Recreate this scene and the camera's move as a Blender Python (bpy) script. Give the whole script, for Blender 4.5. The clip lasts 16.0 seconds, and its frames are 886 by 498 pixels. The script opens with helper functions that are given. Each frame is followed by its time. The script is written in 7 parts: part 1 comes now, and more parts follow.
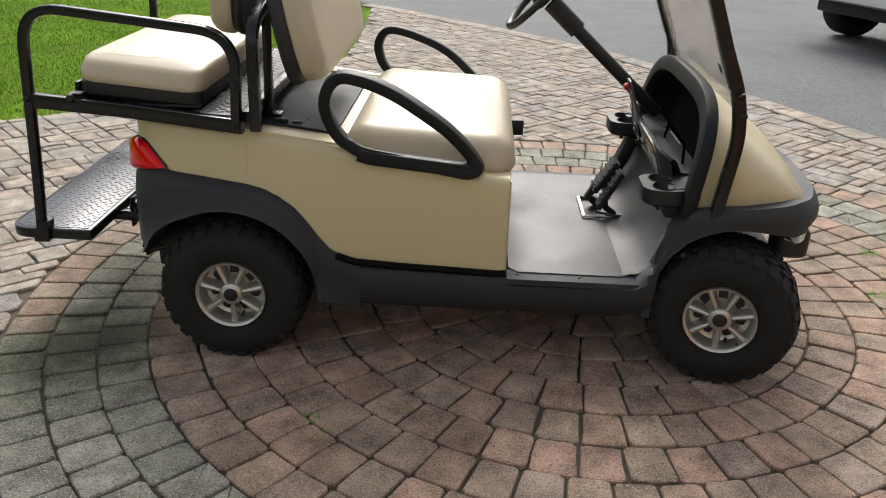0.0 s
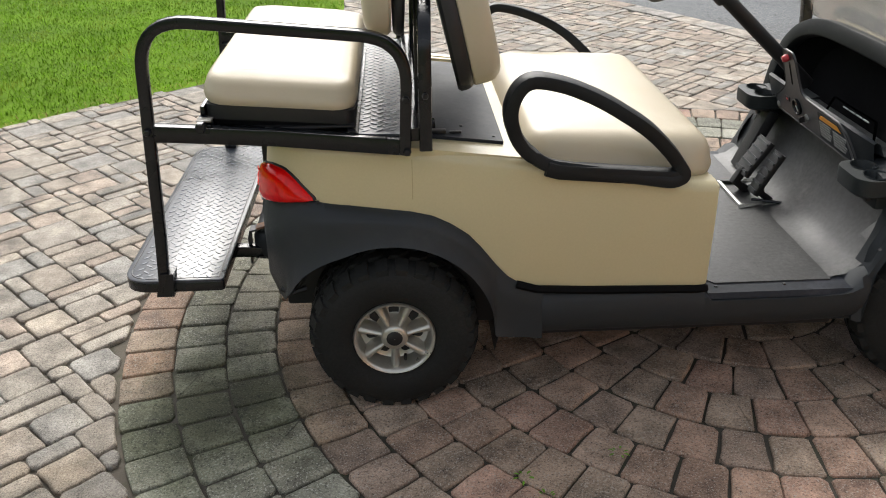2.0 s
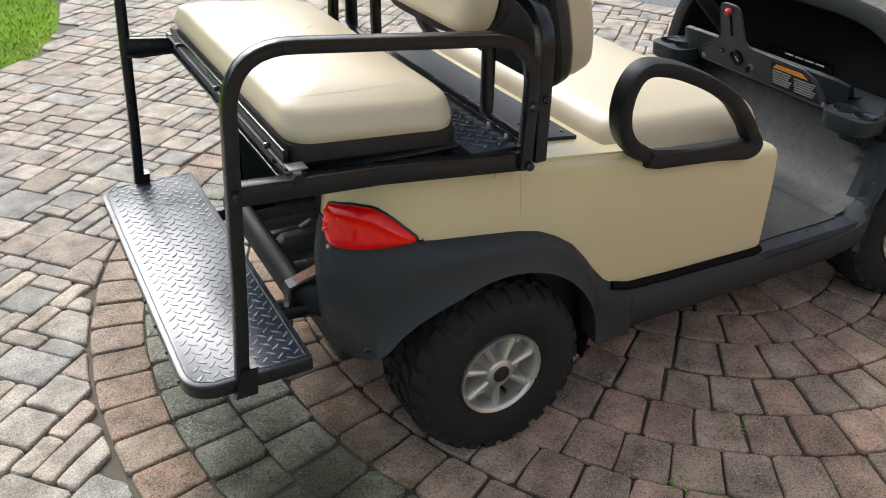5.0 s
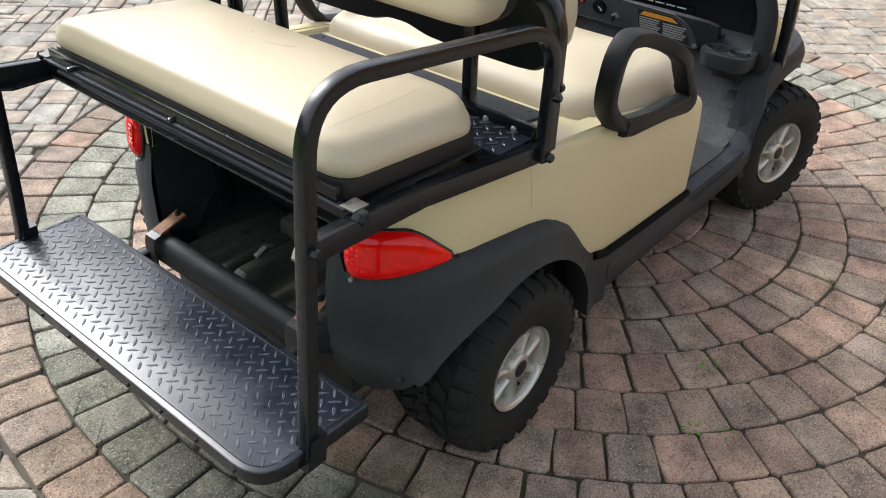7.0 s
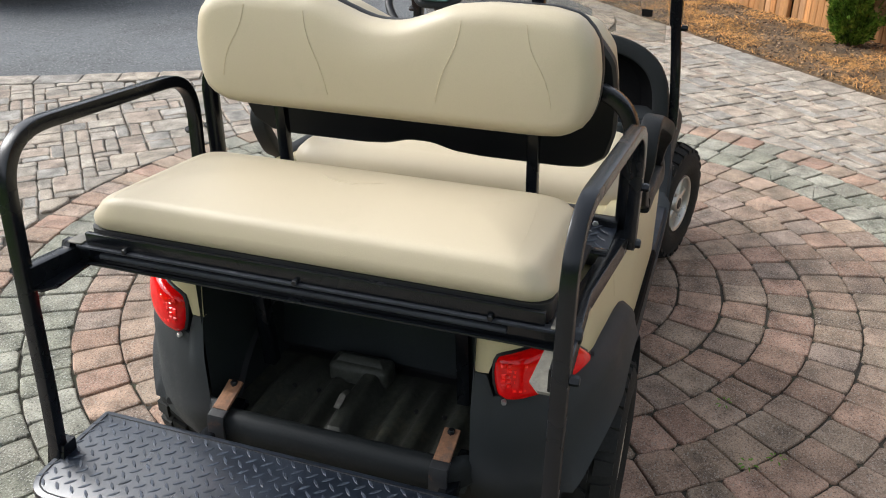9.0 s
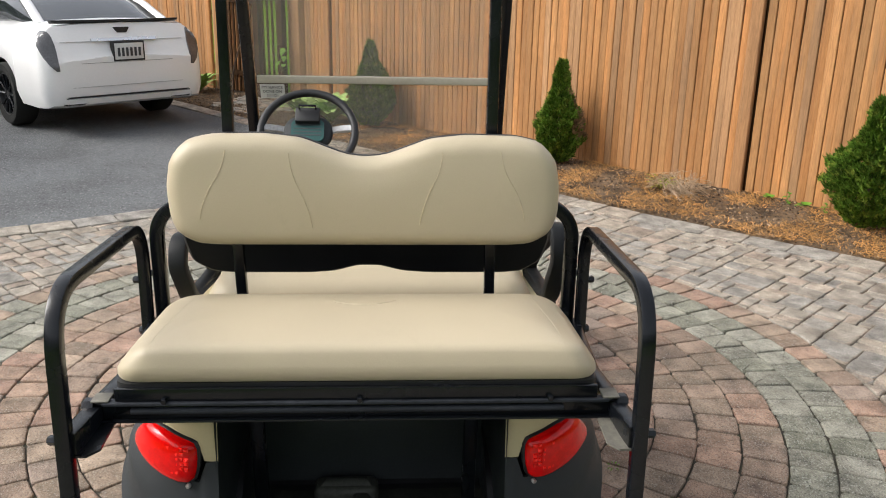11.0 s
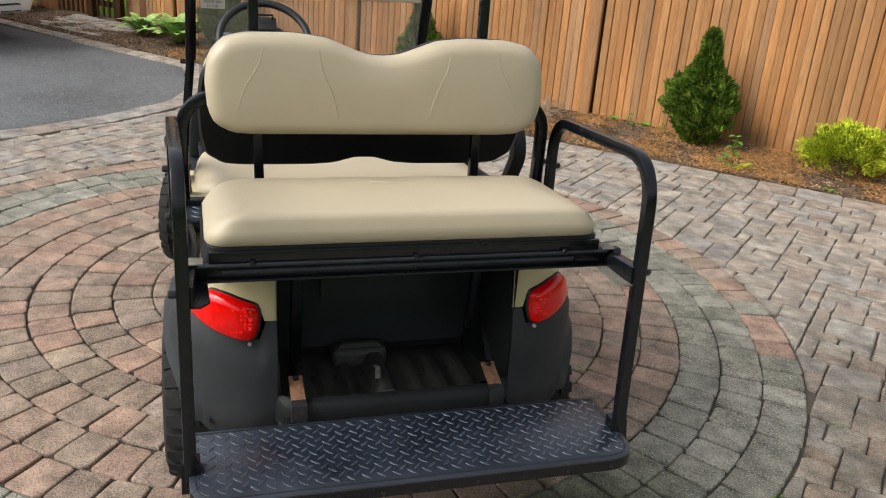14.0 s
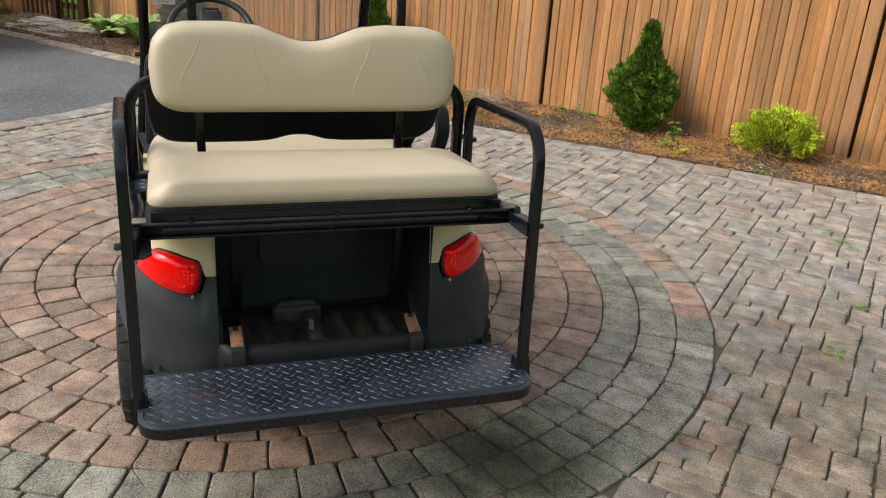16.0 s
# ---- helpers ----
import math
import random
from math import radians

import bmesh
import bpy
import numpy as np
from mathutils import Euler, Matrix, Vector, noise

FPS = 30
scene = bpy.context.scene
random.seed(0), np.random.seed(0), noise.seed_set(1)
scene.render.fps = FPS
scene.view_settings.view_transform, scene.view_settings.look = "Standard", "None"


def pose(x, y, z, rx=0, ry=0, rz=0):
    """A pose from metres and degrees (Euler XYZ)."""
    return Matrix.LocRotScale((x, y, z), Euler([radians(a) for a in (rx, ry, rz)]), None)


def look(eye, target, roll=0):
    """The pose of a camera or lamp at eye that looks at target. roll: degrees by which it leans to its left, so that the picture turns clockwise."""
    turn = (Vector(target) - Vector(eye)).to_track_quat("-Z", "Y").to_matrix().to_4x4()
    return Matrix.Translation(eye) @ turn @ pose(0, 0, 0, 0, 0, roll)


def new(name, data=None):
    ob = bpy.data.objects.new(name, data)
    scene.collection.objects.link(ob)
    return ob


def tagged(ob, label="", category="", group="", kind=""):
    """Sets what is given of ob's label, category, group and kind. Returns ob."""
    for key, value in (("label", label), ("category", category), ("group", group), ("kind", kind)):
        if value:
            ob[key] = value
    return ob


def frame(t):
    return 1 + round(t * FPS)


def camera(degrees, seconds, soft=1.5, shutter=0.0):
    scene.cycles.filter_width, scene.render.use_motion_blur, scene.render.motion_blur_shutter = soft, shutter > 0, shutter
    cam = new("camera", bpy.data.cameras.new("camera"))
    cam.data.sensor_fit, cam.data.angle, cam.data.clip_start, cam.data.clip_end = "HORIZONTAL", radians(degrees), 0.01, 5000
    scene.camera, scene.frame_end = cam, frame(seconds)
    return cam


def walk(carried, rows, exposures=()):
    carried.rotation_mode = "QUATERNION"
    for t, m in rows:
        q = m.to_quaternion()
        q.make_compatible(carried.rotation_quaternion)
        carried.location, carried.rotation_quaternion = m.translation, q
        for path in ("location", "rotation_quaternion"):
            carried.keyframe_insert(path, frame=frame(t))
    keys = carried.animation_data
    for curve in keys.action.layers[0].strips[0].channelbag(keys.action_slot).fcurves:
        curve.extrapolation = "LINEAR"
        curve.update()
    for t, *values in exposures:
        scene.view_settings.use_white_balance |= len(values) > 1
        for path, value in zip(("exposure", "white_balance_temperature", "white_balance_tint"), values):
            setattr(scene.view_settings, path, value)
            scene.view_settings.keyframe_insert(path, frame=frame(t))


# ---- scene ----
cam = camera(55.1, 16.0, soft=1.0)
PATH = [
    (0, (0.805, -3.158, 1.560), (0.742, -1.327, 0.759), 2.0),
    (0.5, (0.695, -3.001, 1.544), (0.641, -1.17, 0.741), 0.9),
    (1, (0.538, -2.82, 1.583), (0.504, -1.022, 0.708), -0.5),
    (1.5, (0.29, -2.76, 1.592), (0.298, -0.976, 0.689), -1.4),
    (2, (0.035, -2.716, 1.605), (0.128, -0.937, 0.695), -0.6),
    (2.5, (-0.163, -2.538, 1.585), (0.072, -0.769, 0.682), 0.4),
    (3, (-0.337, -2.355, 1.581), (-0.058, -0.619, 0.630), 0.0),
    (3.5, (-0.579, -2.286, 1.601), (-0.099, -0.605, 0.629), 0.4),
    (4, (-0.803, -2.244, 1.618), (-0.102, -0.642, 0.649), 2.0),
    (4.2, (-0.848, -2.227, 1.611), (-0.115, -0.64, 0.639), 2.3),
    (6.3, (-1.251, -1.707, 1.689), (-0.103, -0.496, 0.587), 0.9),
    (6.5, (-1.309, -1.67, 1.692), (-0.092, -0.533, 0.586), 2.1),
    (7, (-1.397, -1.478, 1.680), (-0.107, -0.426, 0.571), 2.1),
    (7.5, (-1.458, -1.23, 1.704), (-0.122, -0.243, 0.590), -0.8),
    (8, (-1.565, -1.112, 1.711), (-0.074, -0.227, 0.714), -1.0),
    (8.2, (-1.657, -1.039, 1.722), (-0.08, -0.281, 0.753), 0.4),
    (10.3, (-1.905, -0.257, 1.712), (-0.118, 0.104, 0.890), -1.5),
    (10.5, (-1.991, -0.182, 1.726), (-0.143, 0.006, 0.985), -0.4),
    (11, (-2.084, -0.056, 1.743), (-0.188, -0.176, 1.119), 1.2),
    (11.5, (-2.061, 0.07, 1.720), (-0.175, -0.16, 1.093), 0.8),
    (12, (-2.08, 0.243, 1.727), (-0.217, -0.093, 1.083), 0.9),
    (12.5, (-2.242, 0.426, 1.721), (-0.397, 0.01, 1.072), 0.8),
    (13, (-2.348, 0.515, 1.718), (-0.522, 0.04, 1.056), 1.9),
    (13.5, (-2.38, 0.528, 1.706), (-0.6, 0.005, 0.958), 3.9),
    (14, (-2.383, 0.532, 1.704), (-0.613, -0.022, 0.957), 4.6),
    (14.5, (-2.378, 0.529, 1.707), (-0.596, 0.022, 0.953), 3.9),
    (15, (-2.393, 0.529, 1.712), (-0.623, -0.022, 0.962), 4.1),
    (15.5, (-2.512, 0.518, 1.717), (-0.754, -0.074, 0.967), 4.4),
    (16, (-2.742, 0.46, 1.718), (-0.987, -0.147, 0.975), 4.1),
]
walk(cam, [(t, look(eye, target, roll)) for t, eye, target, roll in PATH],
     exposures=[(0.0, 0.86, 6600, 10), (1.0, 0.95, 6600, 9), (2.0, 1.09, 6500, 9), (4.0, 1.18, 6250, 9), (7.0, 1.34, 6200, 9), (8.2, 1.17, 6200, 9), (10.5, 0.93, 6450, 9), (11.2, 0.84, 6500, 10), (12.0, 0.77, 6500, 10), (16.0, 0.70, 6500, 10)])

from mathutils.bvhtree import BVHTree

# ---- light: hazy sun from the far side of the driveway, soft sky ----
SUN_TO = Vector((-0.04, 0.76, 0.64)).normalized()
world = bpy.data.worlds.new("sky")
scene.world = world
world.use_nodes = True
wn = world.node_tree
sky = wn.nodes.new("ShaderNodeTexSky")
sky.sky_type = "NISHITA"
sky.sun_disc = False
sky.sun_elevation = math.asin(SUN_TO.z)
sky.sun_rotation = math.atan2(SUN_TO.x, SUN_TO.y)
sky.air_density, sky.dust_density, sky.ozone_density = 1.0, 4.0, 1.0
hsv = wn.nodes.new("ShaderNodeHueSaturation")
hsv.inputs["Saturation"].default_value = 0.3
wn.links.new(sky.outputs[0], hsv.inputs["Color"])
wn.links.new(hsv.outputs[0], wn.nodes["Background"].inputs["Color"])
wn.nodes["Background"].inputs["Strength"].default_value = 0.15
sun = new("sun", bpy.data.lights.new("sun", "SUN"))
sun.data.energy, sun.data.angle, sun.data.color = 1.05, radians(28), (1.0, 0.97, 0.92)
sun.matrix_world = look(SUN_TO * 30, (0, 0, 0))


# ---- materials ----
def material(name, base, rough=0.6, metal=0.0, var=0.18, fine=60.0, coarse=4.0, bump=0.15, tint=None,
             coords="Object", per="", spread=0.0, palette=None, coat=0.0, stain=None, stain_scale=2.0, spec=0.5, stretch=(1, 1, 1), speck=None, dark_spots=None):
    """Principled surface with grain at two scales; palette: colours picked piece by piece."""
    m = bpy.data.materials.new(name)
    m.use_nodes = True
    t = m.node_tree
    p = t.nodes["Principled BSDF"]
    p.inputs["Metallic"].default_value = metal
    p.inputs["Specular IOR Level"].default_value = spec
    p.inputs["Coat Weight"].default_value = coat
    p.inputs["Coat Roughness"].default_value = 0.15
    if coords == "World":
        src = t.nodes.new("ShaderNodeNewGeometry").outputs["Position"]
    else:
        src = t.nodes.new("ShaderNodeTexCoord").outputs["Object"]
    mp = t.nodes.new("ShaderNodeMapping")
    mp.inputs["Scale"].default_value = stretch
    t.links.new(src, mp.inputs["Vector"])
    vec = mp.outputs[0]

    def noise_tex(scale, detail=4.0, r=0.6):
        n = t.nodes.new("ShaderNodeTexNoise")
        n.inputs["Scale"].default_value = scale
        n.inputs["Detail"].default_value = detail
        n.inputs["Roughness"].default_value = r
        t.links.new(vec, n.inputs["Vector"])
        return n.outputs["Fac"]

    def mix(kind, a, b, fac):
        n = t.nodes.new("ShaderNodeMix")
        n.data_type, n.blend_type = "RGBA", kind
        for sock, v in ((n.inputs[6], a), (n.inputs[7], b), (n.inputs[0], fac)):
            if hasattr(v, "is_linked"):
                t.links.new(v, sock)
            else:
                sock.default_value = v if not isinstance(v, tuple) else (*v[:3], 1.0)
        return n.outputs[2]

    def ramp(v, lo, hi):
        n = t.nodes.new("ShaderNodeMapRange")
        n.inputs[1].default_value, n.inputs[2].default_value = lo, hi
        t.links.new(v, n.inputs[0])
        return n.outputs[0]

    col = base
    if per:
        if per == "island":
            rnd = t.nodes.new("ShaderNodeNewGeometry").outputs["Random Per Island"]
        else:
            rnd = t.nodes.new("ShaderNodeObjectInfo").outputs["Random"]
        if palette:
            cr = t.nodes.new("ShaderNodeValToRGB")
            cr.color_ramp.interpolation = "CONSTANT"
            while len(cr.color_ramp.elements) < len(palette):
                cr.color_ramp.elements.new(0.5)
            for i, c in enumerate(palette):
                cr.color_ramp.elements[i].position = i / len(palette)
                cr.color_ramp.elements[i].color = (*c, 1)
            t.links.new(rnd, cr.inputs[0])
            col = cr.outputs[0]
        if spread:
            wh = t.nodes.new("ShaderNodeTexWhiteNoise")
            wh.noise_dimensions = "1D"
            t.links.new(rnd, wh.inputs["W"])
            col = mix("MULTIPLY", col, mix("MIX", (1 - spread,) * 3, (1 + spread,) * 3, wh.outputs["Value"]), 1.0)
    f1, f2 = noise_tex(coarse, 3.0), noise_tex(fine, 5.0, 0.7)
    dark = (1 - var,) * 3
    lite = (1 + var,) * 3
    col = mix("MULTIPLY", col, mix("MIX", dark, lite, ramp(f1, 0.3, 0.7)), 1.0)
    col = mix("MULTIPLY", col, mix("MIX", dark, lite, ramp(f2, 0.3, 0.7)), 1.0)
    if speck:
        scale, pale, amount = speck
        s1 = ramp(noise_tex(scale, 2.0, 0.5), 0.58, 0.66)
        s2 = ramp(noise_tex(scale * 0.7, 2.0, 0.5), 0.42, 0.33)
        col = mix("MIX", col, mix("MULTIPLY", col, (0.5, 0.5, 0.5), 1.0), s2)
        sc = t.nodes.new("ShaderNodeMath")
        sc.operation = "MULTIPLY"
        sc.inputs[1].default_value = amount
        t.links.new(s1, sc.inputs[0])
        col = mix("MIX", col, pale, sc.outputs[0])
    if tint:
        col = mix("MIX", col, tint, ramp(noise_tex(coarse * 2.3, 6.0, 0.7), 0.52, 0.72))
    if stain:
        col = mix("MIX", col, stain, ramp(noise_tex(stain_scale, 8.0, 0.75), 0.56, 0.80))
    for place, reach, shade in dark_spots or ():
        # a patch of moss, dirt, mildew or painted shade, ragged-edged, at one spot
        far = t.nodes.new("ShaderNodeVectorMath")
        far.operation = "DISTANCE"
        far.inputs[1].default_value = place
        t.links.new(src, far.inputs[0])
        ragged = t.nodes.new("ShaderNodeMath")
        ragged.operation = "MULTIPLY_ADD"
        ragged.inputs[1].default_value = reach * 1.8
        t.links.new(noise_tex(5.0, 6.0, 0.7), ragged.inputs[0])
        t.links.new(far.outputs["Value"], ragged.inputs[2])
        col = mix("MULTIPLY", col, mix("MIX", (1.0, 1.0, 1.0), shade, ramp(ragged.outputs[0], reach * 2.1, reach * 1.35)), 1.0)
    if hasattr(col, "is_linked"):
        t.links.new(col, p.inputs["Base Color"])
    ro = t.nodes.new("ShaderNodeMapRange")
    ro.inputs[1].default_value, ro.inputs[2].default_value = 0.3, 0.7
    ro.inputs[3].default_value, ro.inputs[4].default_value = max(0.02, rough - 0.08), min(1, rough + 0.08)
    t.links.new(f1, ro.inputs[0])
    t.links.new(ro.outputs[0], p.inputs["Roughness"])
    if bump:
        b = t.nodes.new("ShaderNodeBump")
        b.inputs["Strength"].default_value = bump
        b.inputs["Distance"].default_value = 0.004
        t.links.new(f2, b.inputs["Height"])
        t.links.new(b.outputs[0], p.inputs["Normal"])
    return m


RED_MIX = [(0.308, 0.199, 0.148), (0.274, 0.200, 0.150), (0.242, 0.184, 0.137), (0.304, 0.210, 0.154), (0.261, 0.200, 0.160),
           (0.309, 0.205, 0.150), (0.255, 0.189, 0.145), (0.290, 0.220, 0.164), (0.279, 0.205, 0.150)]
GREY_MIX = [(0.240, 0.232, 0.188), (0.209, 0.205, 0.163), (0.267, 0.256, 0.210), (0.224, 0.215, 0.172), (0.192, 0.190, 0.148)]
FIELD_MIX = [(0.313, 0.268, 0.217), (0.293, 0.260, 0.218), (0.325, 0.287, 0.237), (0.305, 0.248, 0.197), (0.268, 0.250, 0.220), (0.305, 0.272, 0.225),
             (0.318, 0.273, 0.218), (0.284, 0.254, 0.212), (0.295, 0.238, 0.191), (0.261, 0.245, 0.218), (0.298, 0.242, 0.194), (0.258, 0.242, 0.216)]
# first two spots are moss; the last paints the foot plate's shade below it
MOSS_AND_SHADE = (((-0.60, -0.60, 0.0), 0.46, (0.55, 0.58, 0.49)), ((-0.57, -0.57, 0.0), 0.25, (0.44, 0.45, 0.40)), ((-0.48, 0.18, 0.0), 0.42, (0.68, 0.66, 0.62)))
# first spot is dirt; second is browner stone plus soft shade painted in
DIRT_AND_SHADE = (((-1.0, -1.5, 0.0), 0.80, (0.74, 0.69, 0.62)), ((-0.30, -2.35, 0.0), 0.75, (0.72, 0.70, 0.66)))
PAVER = dict(rough=0.88, var=0.46, fine=160.0, coarse=9.0, bump=0.9, coords="World", spread=0.16, spec=0.3)
m_paver_red = material("paver_red", (0.2, 0.15, 0.12), per="object", palette=RED_MIX, stain=(0.12, 0.105, 0.08), stain_scale=1.6, speck=(190, (0.38, 0.34, 0.29), 0.85), dark_spots=MOSS_AND_SHADE, **PAVER)
m_paver_grey = material("paver_grey", (0.2, 0.2, 0.17), per="object", palette=GREY_MIX, stain=(0.075, 0.08, 0.055), stain_scale=1.5, speck=(150, (0.43, 0.43, 0.38), 0.8), dark_spots=MOSS_AND_SHADE, **PAVER)
PAVER["bump"] = 1.0
m_paver_field = material("paver_field", (0.3, 0.26, 0.22), per="object", palette=FIELD_MIX, stain=(0.25, 0.22, 0.185), stain_scale=1.1, speck=(330, (0.46, 0.41, 0.36), 0.4), dark_spots=DIRT_AND_SHADE, **PAVER)
m_paver_field_i = material("paver_field_joined", (0.3, 0.26, 0.22), per="island", palette=FIELD_MIX, stain=(0.25, 0.22, 0.185), stain_scale=1.1, speck=(330, (0.46, 0.41, 0.36), 0.4), dark_spots=DIRT_AND_SHADE, **PAVER)
m_sand = material("joint_sand", (0.046, 0.040, 0.030), 0.95, fine=200, coarse=5, bump=0.5, tint=(0.04, 0.05, 0.02), coords="World")
m_field_sand = material("swept_joint_sand", (0.085, 0.072, 0.054), 0.95, fine=200, coarse=5, bump=0.5, tint=(0.05, 0.055, 0.025), coords="World")
m_asphalt = material("asphalt", (0.104, 0.110, 0.114), 0.88, var=0.36, fine=170, coarse=0.9, bump=0.9, coords="World", stain=(0.062, 0.064, 0.070), stain_scale=0.9, speck=(62, (0.30, 0.30, 0.29), 0.6))
m_soil = material("soil", (0.115, 0.080, 0.052), 0.95, var=0.5, fine=60, coarse=5, bump=1.0, coords="World", spec=0.1, tint=(0.20, 0.125, 0.062), stain=(0.045, 0.032, 0.022), stain_scale=9.0)
m_lawn_soil = material("lawn_ground", (0.10, 0.185, 0.012), 0.95, var=0.3, fine=50, coarse=1.2, bump=0.8, coords="World", spec=0.05)
m_grass = material("grass_blade", (0.130, 0.255, 0.010), 0.9, spec=0.06, var=0.25, fine=20, coarse=0.9, bump=0.0, coords="World", per="island", spread=0.45, tint=(0.26, 0.30, 0.04))
m_needle = material("pine_straw", (0.47, 0.245, 0.082), 0.85, spec=0.1, var=0.35, fine=30, coarse=3, bump=0.0, coords="World", per="island", spread=0.55)
m_chip = material("bark_chip", (0.17, 0.12, 0.08), 0.9, spec=0.2, var=0.35, fine=60, coarse=6, bump=0.5, coords="World", per="island", spread=0.35,
                  palette=[(0.070, 0.046, 0.030), (0.16, 0.105, 0.062), (0.30, 0.22, 0.145), (0.10, 0.072, 0.050), (0.21, 0.155, 0.105), (0.060, 0.042, 0.030), (0.25, 0.15, 0.070), (0.13, 0.10, 0.075)])
MILDEW = tuple(((x, y, 0.05), 0.20, (0.50, 0.56, 0.62)) for x, y in ((3.58, -3.98), (3.22, -4.32), (2.59, -4.90)))
CEDAR_MIX = [(0.374, 0.179, 0.066), (0.350, 0.174, 0.067), (0.369, 0.187, 0.075), (0.330, 0.174, 0.077), (0.380, 0.176, 0.062), (0.354, 0.183, 0.073), (0.314, 0.176, 0.086)]
m_cedar = material("cedar_board", (0.325, 0.158, 0.059), 0.75, var=0.25, fine=26, coarse=1.6, bump=0.35, per="object", spread=0.15, palette=CEDAR_MIX, dark_spots=MILDEW,
                   coords="World", stretch=(4, 4, 0.35), tint=(0.32, 0.178, 0.080), stain=(0.175, 0.110, 0.062), stain_scale=2.6, spec=0.3)
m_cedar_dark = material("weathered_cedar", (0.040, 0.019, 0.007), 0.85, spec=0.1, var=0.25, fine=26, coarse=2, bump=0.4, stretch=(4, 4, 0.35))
m_beige = material("beige_body_plastic", (0.53, 0.456, 0.270), 0.36, var=0.03, fine=150, coarse=2, bump=0.03, coat=0.12)
m_vinyl = material("cream_vinyl", (0.462, 0.395, 0.276), 0.42, var=0.03, fine=330, coarse=3, bump=0.12, stain=(0.425, 0.365, 0.25), stain_scale=5.0)
m_trim = material("dark_grey_plastic", (0.0255, 0.029, 0.032), 0.60, spec=0.3, var=0.12, fine=420, coarse=5, bump=0.22, stain=(0.045, 0.046, 0.046), stain_scale=3.0)
m_arm = material("black_armrest_rubber", (0.010, 0.011, 0.012), 0.50, spec=0.22, var=0.15, fine=300, coarse=5, bump=0.12)
m_black = material("black_plastic", (0.009, 0.009, 0.010), 0.5, var=0.15, fine=300, coarse=5, bump=0.15)
m_steel = material("black_painted_steel", (0.005, 0.006, 0.008), 0.24, var=0.2, fine=90, coarse=7, bump=0.06, spec=0.36)
m_rubber = material("tyre_rubber", (0.0155, 0.016, 0.0152), 0.82, spec=0.25, var=0.25, fine=120, coarse=6, bump=0.3, stain=(0.018, 0.017, 0.016), stain_scale=6.0)
m_rim = material("silver_wheel_paint", (0.52, 0.505, 0.455), 0.34, metal=0.75, var=0.08, fine=120, coarse=8, bump=0.05)
m_mat = material("rubber_floor_mat", (0.038, 0.038, 0.038), 0.48, spec=0.30, var=0.40, fine=70, coarse=5, bump=0.15, stain=(0.095, 0.093, 0.088), stain_scale=6.0)
m_sill = material("worn_aluminium", (0.30, 0.30, 0.30), 0.45, metal=0.5, var=0.25, fine=120, coarse=9, bump=0.1)
m_plate = material("blue_black_tread_paint", (0.011, 0.016, 0.026), 0.34, var=0.3, fine=60, coarse=7, bump=0.15, stain=(0.022, 0.029, 0.042), stain_scale=7.0, spec=0.75)
m_lug = material("scuffed_tread", (0.045, 0.054, 0.072), 0.36, spec=0.5, metal=0.0, var=0.45, fine=60, coarse=9, bump=0.05)
m_deck = material("dull_black_sheet", (0.027, 0.030, 0.036), 0.55, spec=0.15, var=0.2, fine=60, coarse=5, bump=0.05, stain=(0.07, 0.07, 0.08), stain_scale=5.0)
m_rust = material("rusty_steel", (0.20, 0.098, 0.050), 0.75, var=0.4, fine=70, coarse=12, bump=0.4, tint=(0.05, 0.045, 0.045))
m_dirty = material("dirty_bay_plastic", (0.038, 0.040, 0.031), 0.6, var=0.4, fine=70, coarse=8, bump=0.4, stain=(0.115, 0.105, 0.062), stain_scale=7.0)
m_strap = material("scratched_bracket", (0.02, 0.021, 0.023), 0.45, var=0.2, fine=80, coarse=10, bump=0.15, stain=(0.20, 0.085, 0.035), stain_scale=14.0)
m_bay = material("bay_wall_plastic", (0.018, 0.022, 0.023), 0.50, spec=0.28, var=0.2, fine=200, coarse=5, bump=0.1)
m_bumper = material("scuffed_bumper_plastic", (0.010, 0.012, 0.013), 0.60, spec=0.22, var=0.2, fine=200, coarse=5, bump=0.15, stain=(0.030, 0.031, 0.030), stain_scale=7.0)
m_zinc = material("zinc_bolt", (0.45, 0.45, 0.43), 0.4, metal=0.8, var=0.2, fine=200, coarse=20, bump=0.05)
m_lens = material("red_lens", (0.70, 0.003, 0.003), 0.07, var=0.10, fine=60, coarse=30, bump=0.0, spec=0.35)
m_facet = material("red_reflector", (0.95, 0.012, 0.008), 0.22, metal=0.0, var=0.15, fine=90, coarse=40, bump=0.0, spec=0.5, per="island", spread=0.3)
m_clear = material("clear_lens", (0.75, 0.75, 0.72), 0.1, var=0.1, fine=90, coarse=20, bump=0.2, coat=0.6)
m_orange = material("orange_label", (0.75, 0.32, 0.03), 0.5, var=0.05, bump=0)
m_white = material("white_label", (0.62, 0.62, 0.60), 0.5, var=0.05, bump=0)
m_ink = material("printed_ink", (0.04, 0.04, 0.045), 0.6, var=0.05, bump=0)
m_grey_ink = material("grey_label", (0.30, 0.31, 0.30), 0.5, var=0.1, bump=0)
m_teal = material("teal_label", (0.014, 0.070, 0.066), 0.45, var=0.1, bump=0)
m_redknob = material("red_knob", (0.55, 0.05, 0.06), 0.4, var=0.1, bump=0)
m_carpaint = material("white_car_paint", (0.87, 0.87, 0.86), 0.22, var=0.02, fine=40, coarse=1, bump=0.0, coat=0.7)
m_carglass = material("dark_car_glass", (0.03, 0.035, 0.04), 0.08, var=0.1, bump=0.0, coat=0.8)
